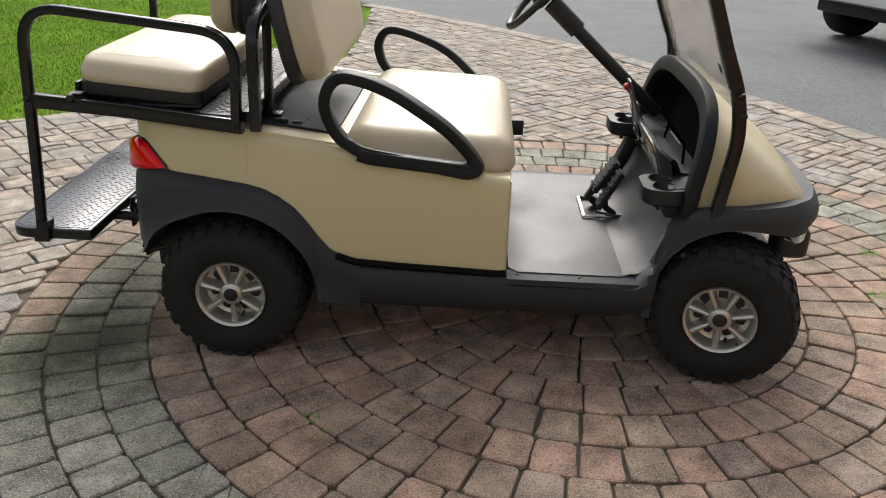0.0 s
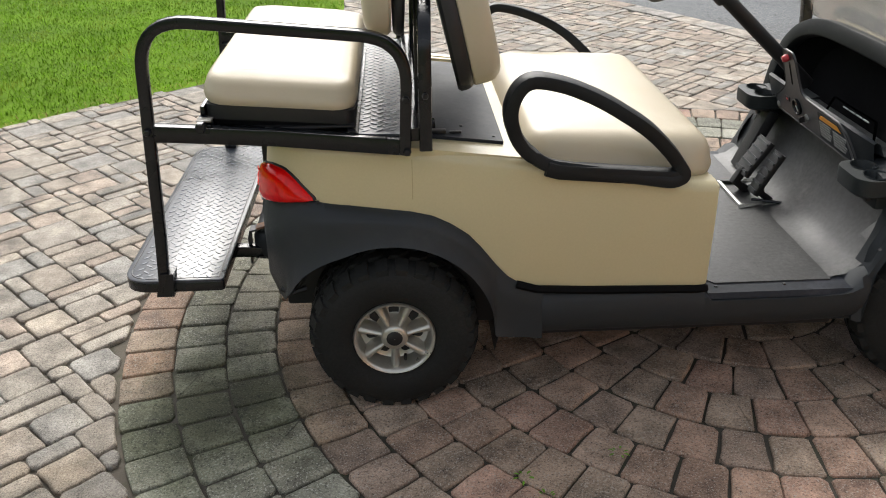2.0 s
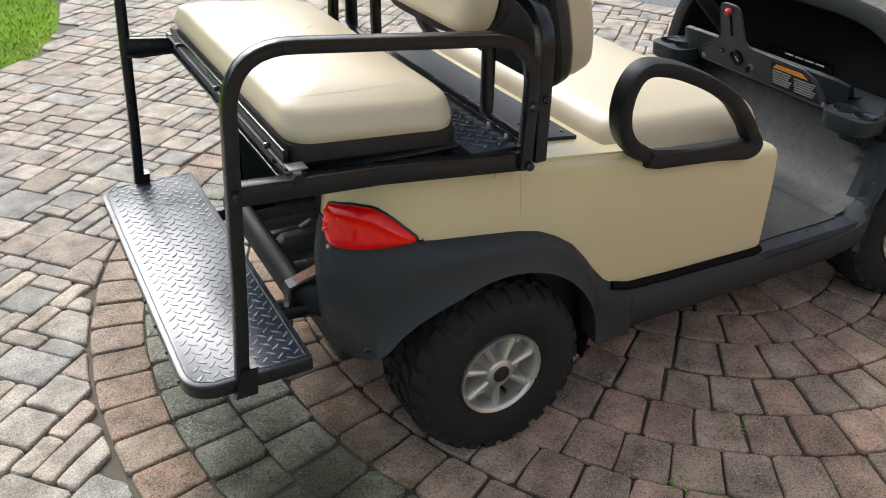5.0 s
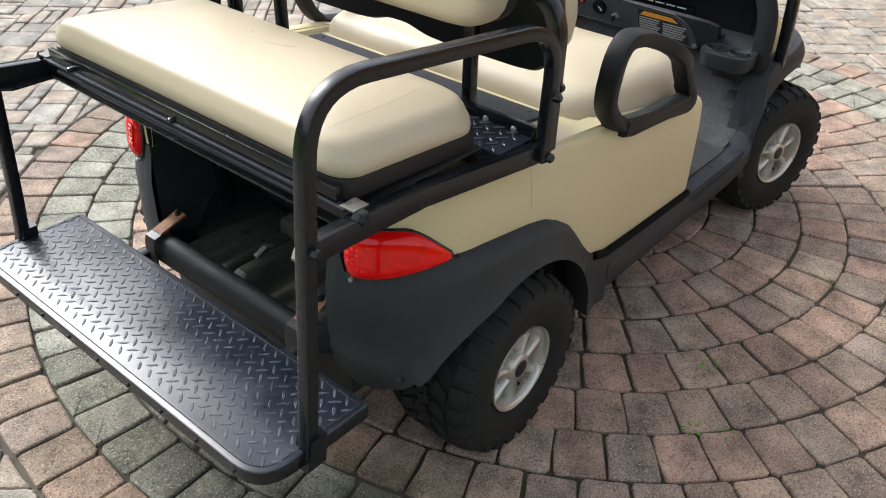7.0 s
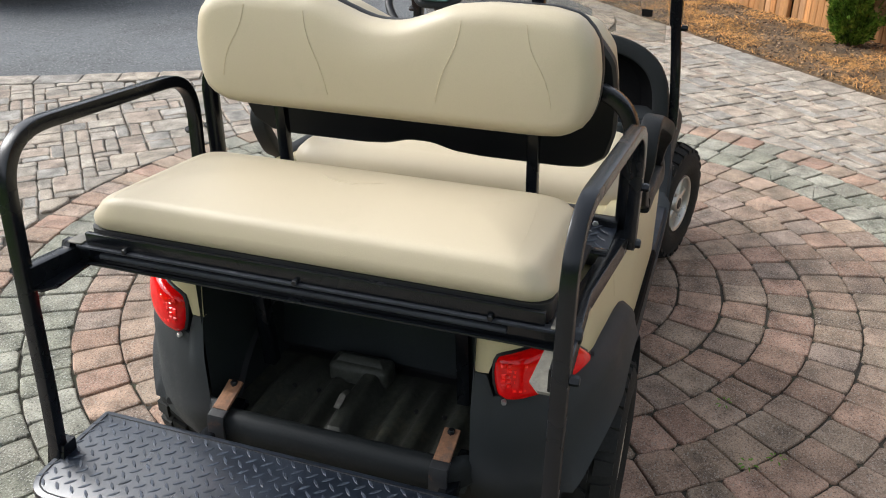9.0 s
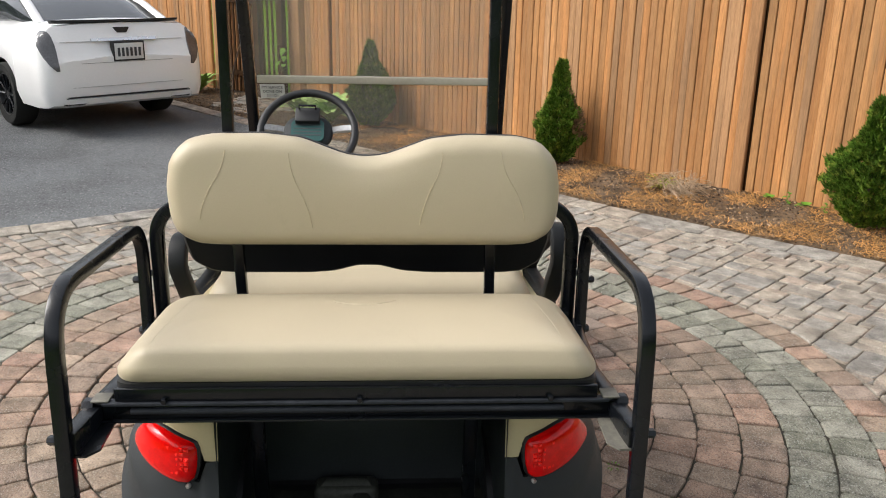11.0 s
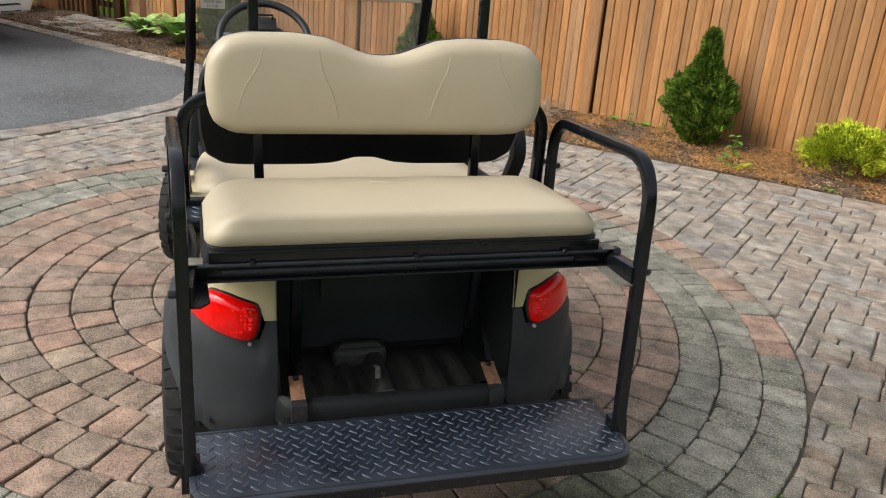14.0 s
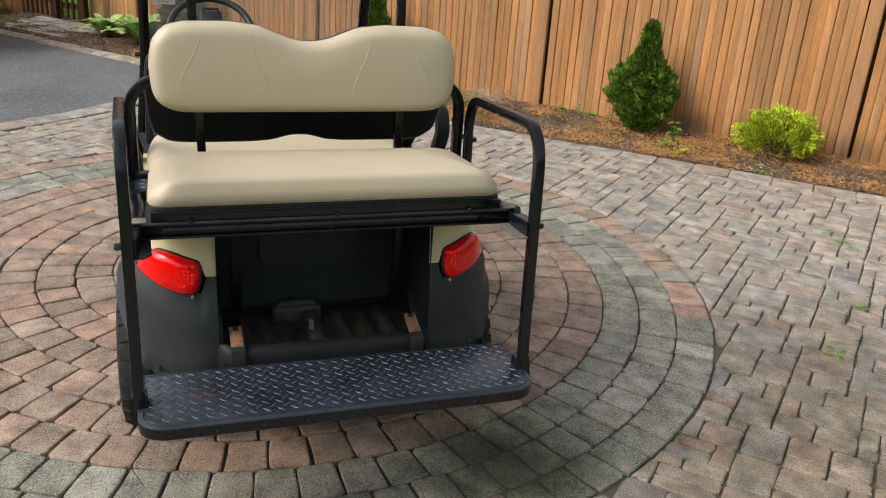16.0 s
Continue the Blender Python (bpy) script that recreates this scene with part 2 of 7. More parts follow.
m_chrome = material("chrome_trim", (0.82, 0.82, 0.82), 0.22, metal=1.0, var=0.05, bump=0.0)
m_stone = material("bed_stone", (0.40, 0.38, 0.35), 0.8, var=0.25, fine=60, coarse=10, bump=0.6, per="object", spread=0.2)
m_bark = material("shrub_bark", (0.09, 0.06, 0.04), 0.9, var=0.3, fine=80, coarse=9, bump=0.5)
m_green = material("arborvitae_leaf", (0.072, 0.138, 0.015), 0.8, spec=0.12, var=0.42, fine=34, coarse=8, bump=0.0, per="island", spread=0.6, tint=(0.36, 0.43, 0.065))
m_brown_leaf = material("dried_leaf", (0.22, 0.13, 0.06), 0.8, var=0.3, fine=30, coarse=6, bump=0.0, per="island", spread=0.4)
m_sky_block = material("unseen_sky_block", (0.050, 0.075, 0.025), 0.9, spec=0.05, var=0.4, fine=1.5, coarse=0.3, bump=0.0, coords="World")
m_gold = material("golden_shrub_leaf", (0.37, 0.44, 0.030), 0.8, spec=0.1, var=0.4, fine=30, coarse=9, bump=0.0, per="island", spread=0.55)
m_weed = material("weed_leaf", (0.15, 0.31, 0.035), 0.7, spec=0.15, var=0.25, fine=30, coarse=9, bump=0.0, per="island", spread=0.3)
m_hosta = material("variegated_leaf", (0.34, 0.54, 0.14), 0.6, spec=0.25, var=0.3, fine=25, coarse=12, bump=0.0, per="island", spread=0.3, tint=(0.66, 0.72, 0.50))


m_firewall = material("scuffed_grey_plastic", (0.042, 0.042, 0.042), 0.50, spec=0.32, var=0.35, fine=60, coarse=5, bump=0.08, stain=(0.11, 0.107, 0.10), stain_scale=5.0)
# near-black for hollows, slots and the panel edge; their shade is in the colour
m_void = material("void_black", (0.004, 0.004, 0.0045), 0.8, spec=0.1, bump=0)
m_dash = material("grey_dash_plate", (0.055, 0.057, 0.060), 0.42, var=0.15, fine=80, coarse=6, bump=0.08)
m_dry_grass = material("dry_grass_blade", (0.30, 0.25, 0.09), 0.9, spec=0.06, var=0.3, fine=20, coarse=3, bump=0.0, coords="World", per="island", spread=0.4)
m_seam = material("seam_thread", (0.44, 0.37, 0.25), 0.6, bump=0)
m_worn_bright = material("worn_and_bright_steel", (0.13, 0.122, 0.10), 0.55, var=0.3, fine=60, coarse=9, bump=0.1, stain=(0.04, 0.04, 0.04), stain_scale=16.0)
m_carlamp = material("smoked_lamp_lens", (0.085, 0.085, 0.09), 0.12, var=0.3, coarse=2.6, bump=0, coat=0.7)


def glass_material(name, tint, gloss):
    m = bpy.data.materials.new(name)
    m.use_nodes = True
    t = m.node_tree
    t.nodes.remove(t.nodes["Principled BSDF"])
    tr, gl = t.nodes.new("ShaderNodeBsdfTransparent"), t.nodes.new("ShaderNodeBsdfGlossy")
    mx, fr = t.nodes.new("ShaderNodeMixShader"), t.nodes.new("ShaderNodeFresnel")
    tr.inputs[0].default_value = (*tint, 1)
    gl.inputs["Color"].default_value = (gloss,) * 3 + (1,)
    gl.inputs["Roughness"].default_value = 0.18
    fr.inputs["IOR"].default_value = 1.25
    weak = t.nodes.new("ShaderNodeMath")
    weak.operation = "MULTIPLY"
    weak.inputs[1].default_value = 0.35
    t.links.new(fr.outputs[0], weak.inputs[0])
    t.links.new(weak.outputs[0], mx.inputs[0])
    t.links.new(tr.outputs[0], mx.inputs[1])
    t.links.new(gl.outputs[0], mx.inputs[2])
    # cloudy pale diffuse layer imitates the whitish reflection on the pane
    haze_mix, haze = t.nodes.new("ShaderNodeMixShader"), t.nodes.new("ShaderNodeBsdfDiffuse")
    haze.inputs["Color"].default_value = (0.62, 0.60, 0.55, 1)
    cloud, amount = t.nodes.new("ShaderNodeTexNoise"), t.nodes.new("ShaderNodeMapRange")
    cloud.inputs["Scale"].default_value = 5.0
    amount.inputs[3].default_value, amount.inputs[4].default_value = 0.09, 0.21
    t.links.new(cloud.outputs["Fac"], amount.inputs[0])
    t.links.new(amount.outputs[0], haze_mix.inputs[0])
    t.links.new(mx.outputs[0], haze_mix.inputs[1])
    t.links.new(haze.outputs[0], haze_mix.inputs[2])
    t.links.new(haze_mix.outputs[0], t.nodes["Material Output"].inputs[0])
    return m


m_glass = glass_material("windscreen_glass", (0.92, 0.90, 0.87), 0.9)
m_bar_clear = material("screen_fold_bar", (0.40, 0.37, 0.30), 0.35, var=0.08, bump=0.0)


# ---- mesh helpers ----
def mesh_of(name, verts, faces, mat, smooth=True, angle=40):
    me = bpy.data.meshes.new(name)
    me.from_pydata([tuple(v) for v in verts], [], faces)
    me.materials.append(mat)
    if smooth:
        me.shade_smooth()
        me.set_sharp_from_angle(angle=radians(angle))
    return me


def part(name, data, mat, parent, label="", smooth=True, bevel=0.0, angle=40):
    """One mesh object under a thing or part. data: a bmesh, (verts, faces), or a ready mesh."""
    if isinstance(data, bmesh.types.BMesh):
        bmesh.ops.recalc_face_normals(data, faces=data.faces)
        if bevel:
            edges = [e for e in data.edges if len(e.link_faces) == 2 and e.calc_face_angle(0) > 0.6]
            bmesh.ops.bevel(data, geom=edges, offset=bevel, segments=2, affect="EDGES", profile=0.5)
        me = bpy.data.meshes.new(name)
        data.to_mesh(me)
        data.free()
        me.materials.append(mat)
        if smooth:
            me.shade_smooth()
            me.set_sharp_from_angle(angle=radians(angle))
    elif isinstance(data, tuple):
        me = mesh_of(name, data[0], data[1], mat, smooth, angle)
    else:
        me = data
    ob = new(name, me)
    ob.parent = parent
    if label:
        tagged(ob, label=label)
    return ob


def thing(name, label, category, m=None, group="", kind=""):
    ob = new(name)
    ob.empty_display_size = 0.2
    if m is not None:
        ob.matrix_world = m
    return tagged(ob, label, category, group, kind)


def join(*pieces):
    """Several (verts, faces) as one."""
    vs, fs = [], []
    for v, f in pieces:
        k = len(vs)
        vs += [tuple(p) for p in v]
        fs += [tuple(i + k for i in q) for q in f]
    return vs, fs


def moved(piece, m):
    return [tuple(m @ Vector(v)) for v in piece[0]], piece[1]


def mirror(piece):
    """The same on the other side of the vehicle (y to -y)."""
    return [(v[0], -v[1], v[2]) for v in piece[0]], [tuple(reversed(f)) for f in piece[1]]


def loft(rings, closed=True, cap=True):
    n = len(rings[0])
    vs = [tuple(p) for r in rings for p in r]
    fs = []
    for i in range(len(rings) - 1):
        for j in range(n if closed else n - 1):
            k = (j + 1) % n
            fs.append((i * n + j, i * n + k, (i + 1) * n + k, (i + 1) * n + j))
    if cap and closed:
        fs.append(tuple(reversed(range(n))))
        fs.append(tuple(range((len(rings) - 1) * n, len(rings) * n)))
    return vs, fs


def box(x0, x1, y0, y1, z0, z1, bevel=0.0):
    bm = bmesh.new()
    bmesh.ops.create_cube(bm, size=1)
    bmesh.ops.transform(bm, verts=bm.verts, matrix=Matrix.LocRotScale(((x0 + x1) / 2, (y0 + y1) / 2, (z0 + z1) / 2), None,
                                                                     (x1 - x0, y1 - y0, z1 - z0)))
    if bevel:
        bmesh.ops.bevel(bm, geom=list(bm.edges), offset=bevel, segments=2, affect="EDGES", profile=0.5)
    piece = [tuple(v.co) for v in bm.verts], [tuple(v.index for v in f.verts) for f in bm.faces]
    bm.free()
    return piece


def rounded(points, radius, n=6, closed=False):
    """A polyline with its corners rounded."""
    pts = [Vector(p) for p in points]
    out = []
    k = len(pts)
    for i, p in enumerate(pts):
        if not closed and i in (0, k - 1):
            out.append(p)
            continue
        a, b = pts[i - 1] - p, pts[(i + 1) % k] - p
        r = radius[i] if isinstance(radius, (list, tuple)) else radius
        d = min(r, a.length * 0.49, b.length * 0.49)
        s, e = p + a.normalized() * d, p + b.normalized() * d
        for q in range(n + 1):
            u = q / n
            out.append(s * (1 - u) ** 2 + p * 2 * u * (1 - u) + e * u ** 2)
    return out


def tube(path, r, sides=10, square=0.0, closed=False, flat=1.0):
    """A tube along a path; square: the corner radius of a square section of half width r."""
    pts = [Vector(p) for p in path]
    n = len(pts)
    if square:
        sec = []
        for cx, cy, a0 in ((1, 1, 0), (-1, 1, 90), (-1, -1, 180), (1, -1, 270)):
            for a in (0, 45, 90):
                q = radians(a0 + a)
                sec.append((cx * (r - square) + square * math.cos(q), (cy * (r - square) + square * math.sin(q)) * flat))
    else:
        sec = [(r * math.cos(2 * math.pi * i / sides), r * flat * math.sin(2 * math.pi * i / sides)) for i in range(sides)]
    rings = []
    side = None
    for i, p in enumerate(pts):
        if closed:
            d = pts[(i + 1) % n] - pts[i - 1]
        else:
            d = pts[min(i + 1, n - 1)] - pts[max(i - 1, 0)]
        d.normalize()
        if side is None:
            ref = Vector((0, 1, 0)) if abs(d.y) < 0.8 else Vector((1, 0, 0))
            side = (ref - d * ref.dot(d)).normalized()
        else:
            side = (side - d * side.dot(d)).normalized()
        up = d.cross(side)
        rings.append([p + side * a + up * b for a, b in sec])
    if closed:
        rings.append(rings[0])
    return loft(rings, cap=not closed)


def lathe(profile, seg=40, axis="y"):
    """Turn (radius, along) pairs about an axis."""
    rings = []
    for r, a in profile:
        ring = []
        for i in range(seg):
            c, s = math.cos(2 * math.pi * i / seg), math.sin(2 * math.pi * i / seg)
            ring.append((r * c, a, r * s) if axis == "y" else ((a, r * c, r * s) if axis == "x" else (r * c, r * s, a)))
        rings.append(ring)
    return loft(rings, cap=False)


def interp(table, x):
    return float(np.interp(x, [a for a, b in table], [b for a, b in table]))


def rod(a, b, r, sides=10):
    return tube([a, b], r, sides)


def bolt(p, axis, r=0.008, h=0.01):
    m = Vector(axis).to_track_quat("Z", "Y").to_matrix().to_4x4()
    return moved(loft([[(q * r * math.cos(i * math.pi / 3), q * r * math.sin(i * math.pi / 3), z) for i in range(6)]
                       for q, z in ((1, -0.004), (1, h * 0.7), (0.75, h))]), Matrix.Translation(p) @ m)


def outline_round(w, d, r, n=5):
    """Rounded rectangle round the origin, w by d."""
    out = []
    for cx, cy, a0 in ((1, 1, 0), (-1, 1, 90), (-1, -1, 180), (1, -1, 270)):
        for i in range(n + 1):
            a = radians(a0 + 90 * i / n)
            out.append((cx * (w / 2 - r) + r * math.cos(a), cy * (d / 2 - r) + r * math.sin(a)))
    return out


def dense(outline, step=0.03):
    out = []
    for (x0, y0), (x1, y1) in zip(outline, outline[1:] + outline[:1]):
        k = max(1, int(math.hypot(x1 - x0, y1 - y0) / step))
        out += [(x0 + (x1 - x0) * i / k, y0 + (y1 - y0) * i / k) for i in range(k)]
    return out


def inset(outline, d):
    n = len(outline)
    out = []
    for i in range(n):
        (ax, ay), (bx, by) = outline[i - 1], outline[(i + 1) % n]
        tx, ty = bx - ax, by - ay
        k = math.hypot(tx, ty) or 1
        out.append((outline[i][0] - ty / k * d, outline[i][1] + tx / k * d))
    return out


def pillow(outline, thick, edge=0.04, crown=0.012, under=0.012, waist=0.0):
    """A padded shape over a counter-clockwise outline: from z=0 up to thick, rounded edges and a crown."""
    ol = dense(outline)
    cx = sum(p[0] for p in ol) / len(ol)
    cy = sum(p[1] for p in ol) / len(ol)
    rings = [[(x, y, 0) for x, y in inset(ol, under)], [(x, y, under) for x, y in ol]]
    for q in (0.35, 0.65):
        rings.append([(x, y, under + (thick - edge - under) * q) for x, y in inset(ol, waist * math.sin(math.pi * q))])
    for a in (0, 18, 36, 54, 72, 90):
        c, s = math.cos(radians(a)), math.sin(radians(a))
        rings.append([(x, y, thick - edge + edge * s) for x, y in inset(ol, edge * (1 - c))])
    last = rings[-1]
    hx = max(abs(x - cx) for x, y, z in last)
    hy = max(abs(y - cy) for x, y, z in last)
    along = 0 if hx > hy else 1
    reach = abs(hx - hy)
    for f in (0.94, 0.86, 0.74, 0.6, 0.44, 0.26, 0.04):
        ring = []
        for x, y, z in last:
            sx = max(-reach, min(reach, x - cx)) if along == 0 else 0.0
            sy = max(-reach, min(reach, y - cy)) if along == 1 else 0.0
            ring.append((cx + sx + (x - cx - sx) * f, cy + sy + (y - cy - sy) * f, thick + crown * (1 - f * f)))
        rings.append(ring)
    return loft(rings)

# ---- the ground ----
RNG = random.Random(7)
CIRCLE = Vector((1.285, 0.03, 0))
PITCH = 0.1687
F0, FD, FN = Vector((4.65, -3.0, 0)), Vector((0.735, 0.678, 0)).normalized(), Vector((-0.678, 0.735, 0)).normalized()


def by_fence(t, w, z=0.0):
    """A place t along the fence and w in front of it."""
    p = F0 + FD * t + FN * w
    return Vector((p.x, p.y, z))


BED_W = [(-6, 0.72), (-3.1, 0.84), (-0.9, 1.02), (0.3, 1.13), (2.5, 1.12), (5, 1.05), (8, 0.92), (14, 0.9)]
bed_edge = [by_fence(t, interp(BED_W, t)) for t in np.arange(-6, 14.01, 0.5)]
asphalt_edge = [Vector((x, y, 0)) for x, y in ((12.6, 5.75), (9.7, 3.12), (8.4, 1.98), (7.5, 1.17), (6.6, 0.62), (5.9, 0.50), (5.12, 0.72),
                                               (4.62, 1.15), (4.2, 1.68), (3.85, 2.25), (3.5, 2.95), (3.1, 3.8), (2.7, 4.65), (2.2, 5.5),
                                               (1.6, 6.2), (0.9, 6.95), (0.1, 7.7), (-0.64, 8.4))]
lawn_edge = [Vector((x, y, 0)) for x, y in ((-0.64, 8.4), (-0.52, 6.8), (-0.45, 5.6), (-0.46, 4.7), (-0.55, 4.1), (-0.72, 3.62), (-1.14, 3.17),
                                            (-1.9, 2.56), (-2.33, 2.2), (-3.2, 1.6), (-4.6, 0.9), (-5.5, 0.55))]


def sheet(name, outline, z, mat, label, category):
    bm = bmesh.new()
    bm.faces.new([bm.verts.new((p[0], p[1], z)) for p in outline])
    bmesh.ops.triangulate(bm, faces=bm.faces)
    return tagged(part(name, bm, mat, None, smooth=False), label, category, kind="structure")


# one sheet out to the horizon: lawn soil
ground_v = [(x, y, -0.024) for x in (-400, -30, 30, 400) for y in (-400, -30, 30, 400)]
ground_f = [(i * 4 + j, (i + 1) * 4 + j, (i + 1) * 4 + j + 1, i * 4 + j + 1) for i in range(3) for j in range(3)]
tagged(part("ground", (ground_v, ground_f), m_lawn_soil, None, smooth=False), "short green lawn ground beside and beyond the pavers", "ground", kind="structure")
sheet("road", [tuple(p) for p in asphalt_edge] + [(-2.2, 9.8, 0), (-6, 14, 0), (-8, 45, 0), (45, 45, 0), (45, 34, 0)], -0.012, m_asphalt,
      "grey weathered asphalt driveway", "driveway")
field_outline = [tuple(p) for p in bed_edge if p.x < 9] + [tuple(p) for p in asphalt_edge if p.x < 8.5] + [tuple(p) for p in lawn_edge[1:]] + [(-5.5, -7.4, 0), (0.2, -7.4, 0)]
pavement = sheet("pavement", field_outline, -0.0165, m_field_sand, "tumbled concrete pavers in mixed tan and grey sizes", "pavement")


# added ring of trees, out of view: blocks low skylight and darkens reflections
woods = []
for i in range(180):
    a = 2 * math.pi * i / 180
    # raised near 2.16 rad to darken what the foot plate mirrors
    top = 10.0 + 6.0 * math.exp(-((a - 2.16) / 0.15) ** 2) + 2.5 * noise.noise(Vector((math.cos(a) * 6, math.sin(a) * 6, 0))) + 1.6 * noise.noise(Vector((math.cos(a) * 25, math.sin(a) * 25, 4)))
    woods.append([((48 + 3.0 * noise.noise(Vector((math.cos(a) * 20, math.sin(a) * 20, z)))) * math.cos(a), (48 + 3.0 * noise.noise(Vector((math.cos(a) * 20, math.sin(a) * 20, z)))) * math.sin(a), z)
                  for z in (-0.1, 1.5, 3.0, 4.5, 6.0, top)])
tagged(part("backdrop", loft(woods + woods[:1], closed=False), m_sky_block, None), "unseen dark green ring added to block low skylight", "woods", kind="structure")


def tumbled(poly, rng, cut=0.013, wobble=0.0025):
    """An outline with knocked-off corners and slightly uneven sides."""
    out = []
    n = len(poly)
    for i in range(n):
        p = Vector((*poly[i], 0))
        a, b = Vector((*poly[i - 1], 0)) - p, Vector((*poly[(i + 1) % n], 0)) - p
        if a.length < 0.03 or b.length < 0.03 or a.angle(b) > 2.7:
            out.append((p.x, p.y))
            continue
        for d in (a, b):
            q = p + d.normalized() * min(cut * rng.uniform(0.6, 1.5), d.length * 0.3)
            out.append((q.x + rng.uniform(-wobble, wobble) * 0.5, q.y + rng.uniform(-wobble, wobble) * 0.5))
        if b.length > 0.08:
            q = p + b * rng.uniform(0.4, 0.6)
            out.append((q.x + rng.uniform(-wobble, wobble), q.y + rng.uniform(-wobble, wobble)))
    return out


def slab(poly, top=0.0, joint=0.003, drop=0.045, soft=0.009):
    """A paver with rounded upper edges over a counter-clockwise outline."""
    a = inset(poly, joint)
    b = inset(a, soft)
    c = inset(a, soft * 0.3)
    n = len(poly)
    rings = [[(x, y, top - drop) for x, y in a], [(x, y, top - soft * 0.9) for x, y in a], [(x, y, top - soft * 0.27) for x, y in c], [(x, y, top) for x, y in b]]
    v, f = loft(rings, cap=False)
    f.append(tuple(range(3 * n, 4 * n)))
    return v, f


def field_slab(poly, rng, top=0.0, joint=0.0027, drop=0.045, soft=0.0088, cut=0.012, wobble=0.0040):
    """A tumbled paver: every ring is set in from the same outline, with the same knocked-off corners."""
    n = len(poly)
    cuts = [(cut * rng.uniform(0.5, 1.5), cut * rng.uniform(0.5, 1.5)) for _ in range(n)]
    mids = [(rng.uniform(0.3, 0.7), rng.uniform(-wobble, wobble), rng.uniform(-wobble, wobble)) for _ in range(n)]
    rings = []
    for d, dz in ((joint, drop), (joint, soft * 0.8), (joint + soft * 0.35, soft * 0.25), (joint + soft, 0.0)):
        ol = inset(poly, d) if n > 4 else inset_convex(poly, d)
        ring = []
        for i in range(n):
            p = Vector((*ol[i], 0))
            a, b = Vector((*ol[i - 1], 0)) - p, Vector((*ol[(i + 1) % n], 0)) - p
            for e, c in ((a, cuts[i][0]), (b, cuts[i][1])):
                q = p + e.normalized() * min(c, e.length * 0.25) if e.length > 1e-6 else p
                ring.append((q.x, q.y, top - dz))
            m, wx, wy = mids[i]
            q = p + b * m
            ring.append((q.x + wx, q.y + wy, top - dz))
        rings.append(ring)
    v, f = loft(rings, cap=False)
    k = len(rings[0])
    f.append(tuple(range(3 * k, 4 * k)))
    return v, f


def inset_convex(poly, d):
    """Move every side of a polygon in by d and meet the sides again."""
    n = len(poly)
    lines = []
    for i in range(n):
        (ax, ay), (bx, by) = poly[i], poly[(i + 1) % n]
        k = math.hypot(bx - ax, by - ay) or 1
        nx, ny = -(by - ay) / k, (bx - ax) / k
        lines.append((nx, ny, nx * ax + ny * ay + d))
    out = []
    for i in range(n):
        (a1, b1, c1), (a2, b2, c2) = lines[i - 1], lines[i]
        det = a1 * b2 - a2 * b1
        out.append(poly[i] if abs(det) < 0.05 else ((c1 * b2 - c2 * b1) / det, (a1 * c2 - a2 * c1) / det))
    return out


def clip(poly, p, nrm):
    """What of a polygon lies on the side of the line through p to which nrm points."""
    out = []
    for i in range(len(poly)):
        a, b = poly[i - 1], poly[i]
        da = (a[0] - p[0]) * nrm[0] + (a[1] - p[1]) * nrm[1]
        db = (b[0] - p[0]) * nrm[0] + (b[1] - p[1]) * nrm[1]
        if (da > 0) != (db > 0):
            u = da / (da - db)
            out.append((a[0] + (b[0] - a[0]) * u, a[1] + (b[1] - a[1]) * u))
        if db > 0:
            out.append(b)
    return out


def tidy(poly, gap=0.012):
    out = []
    for p in poly:
        if not out or math.hypot(p[0] - out[-1][0], p[1] - out[-1][1]) > gap:
            out.append(p)
    if len(out) > 2 and math.hypot(out[0][0] - out[-1][0], out[0][1] - out[-1][1]) <= gap:
        out.pop()
    return out


def area(poly):
    return 0.5 * sum(poly[i - 1][0] * poly[i][1] - poly[i][0] * poly[i - 1][1] for i in range(len(poly)))


def near_line(line, c):
    """Nearest place on a polyline, and the left-hand normal there."""
    best = None
    for a, b in zip(line, line[1:]):
        d = b - a
        u = max(0, min(1, (c - a).dot(d) / d.length_squared))
        q = a + d * u
        k = (c - q).length
        if best is None or k < best[0]:
            best = (k, q, Vector((-d.y, d.x, 0)).normalized())
    return best


BORDER = 0.215
# outside each line's left side lies the field: bed edge runs with the field on its left; the others are walked so too
far_edge = [Vector((-5.5, 0.55, 0)), Vector((-5.5, -7.4, 0))]
EDGES = [(bed_edge, BORDER), (asphalt_edge, BORDER), (lawn_edge, 0.0), (far_edge, 0.0)]


def field_poly(poly):
    """Cut a paver of the field to the circle and to the edges of the pavement."""
    c = Vector((sum(p[0] for p in poly) / len(poly), sum(p[1] for p in poly) / len(poly), 0))
    d = c - CIRCLE
    r_out = 2.228
    if d.length < r_out + 0.25:
        if d.length < r_out - 0.16:
            return None
        n = d.normalized()
        poly = clip(poly, CIRCLE + n * r_out, n)
    for line, off in EDGES:
        k, q, n = near_line(line, c)
        side = (c - q).dot(n)
        if side < -0.3:
            return None
        if k < off + 0.35:
            poly = clip(poly, q + n * off, n)
        if len(poly) < 3:
            return None
    poly = tidy(poly)
    return poly if len(poly) > 2 and area(poly) > 0.0035 else None


def inside_field(c):
    """Whether a place lies between the bed, the asphalt and the lawn."""
    pts = field_outline
    odd = False
    for i in range(len(pts)):
        (x0, y0, _), (x1, y1, _) = pts[i - 1], pts[i]
        if (y0 > c.y) != (y1 > c.y) and c.x < (x1 - x0) * (c.y - y0) / (y1 - y0) + x0:
            odd = not odd
    return odd


field_stones = []
ang = radians(42.7)
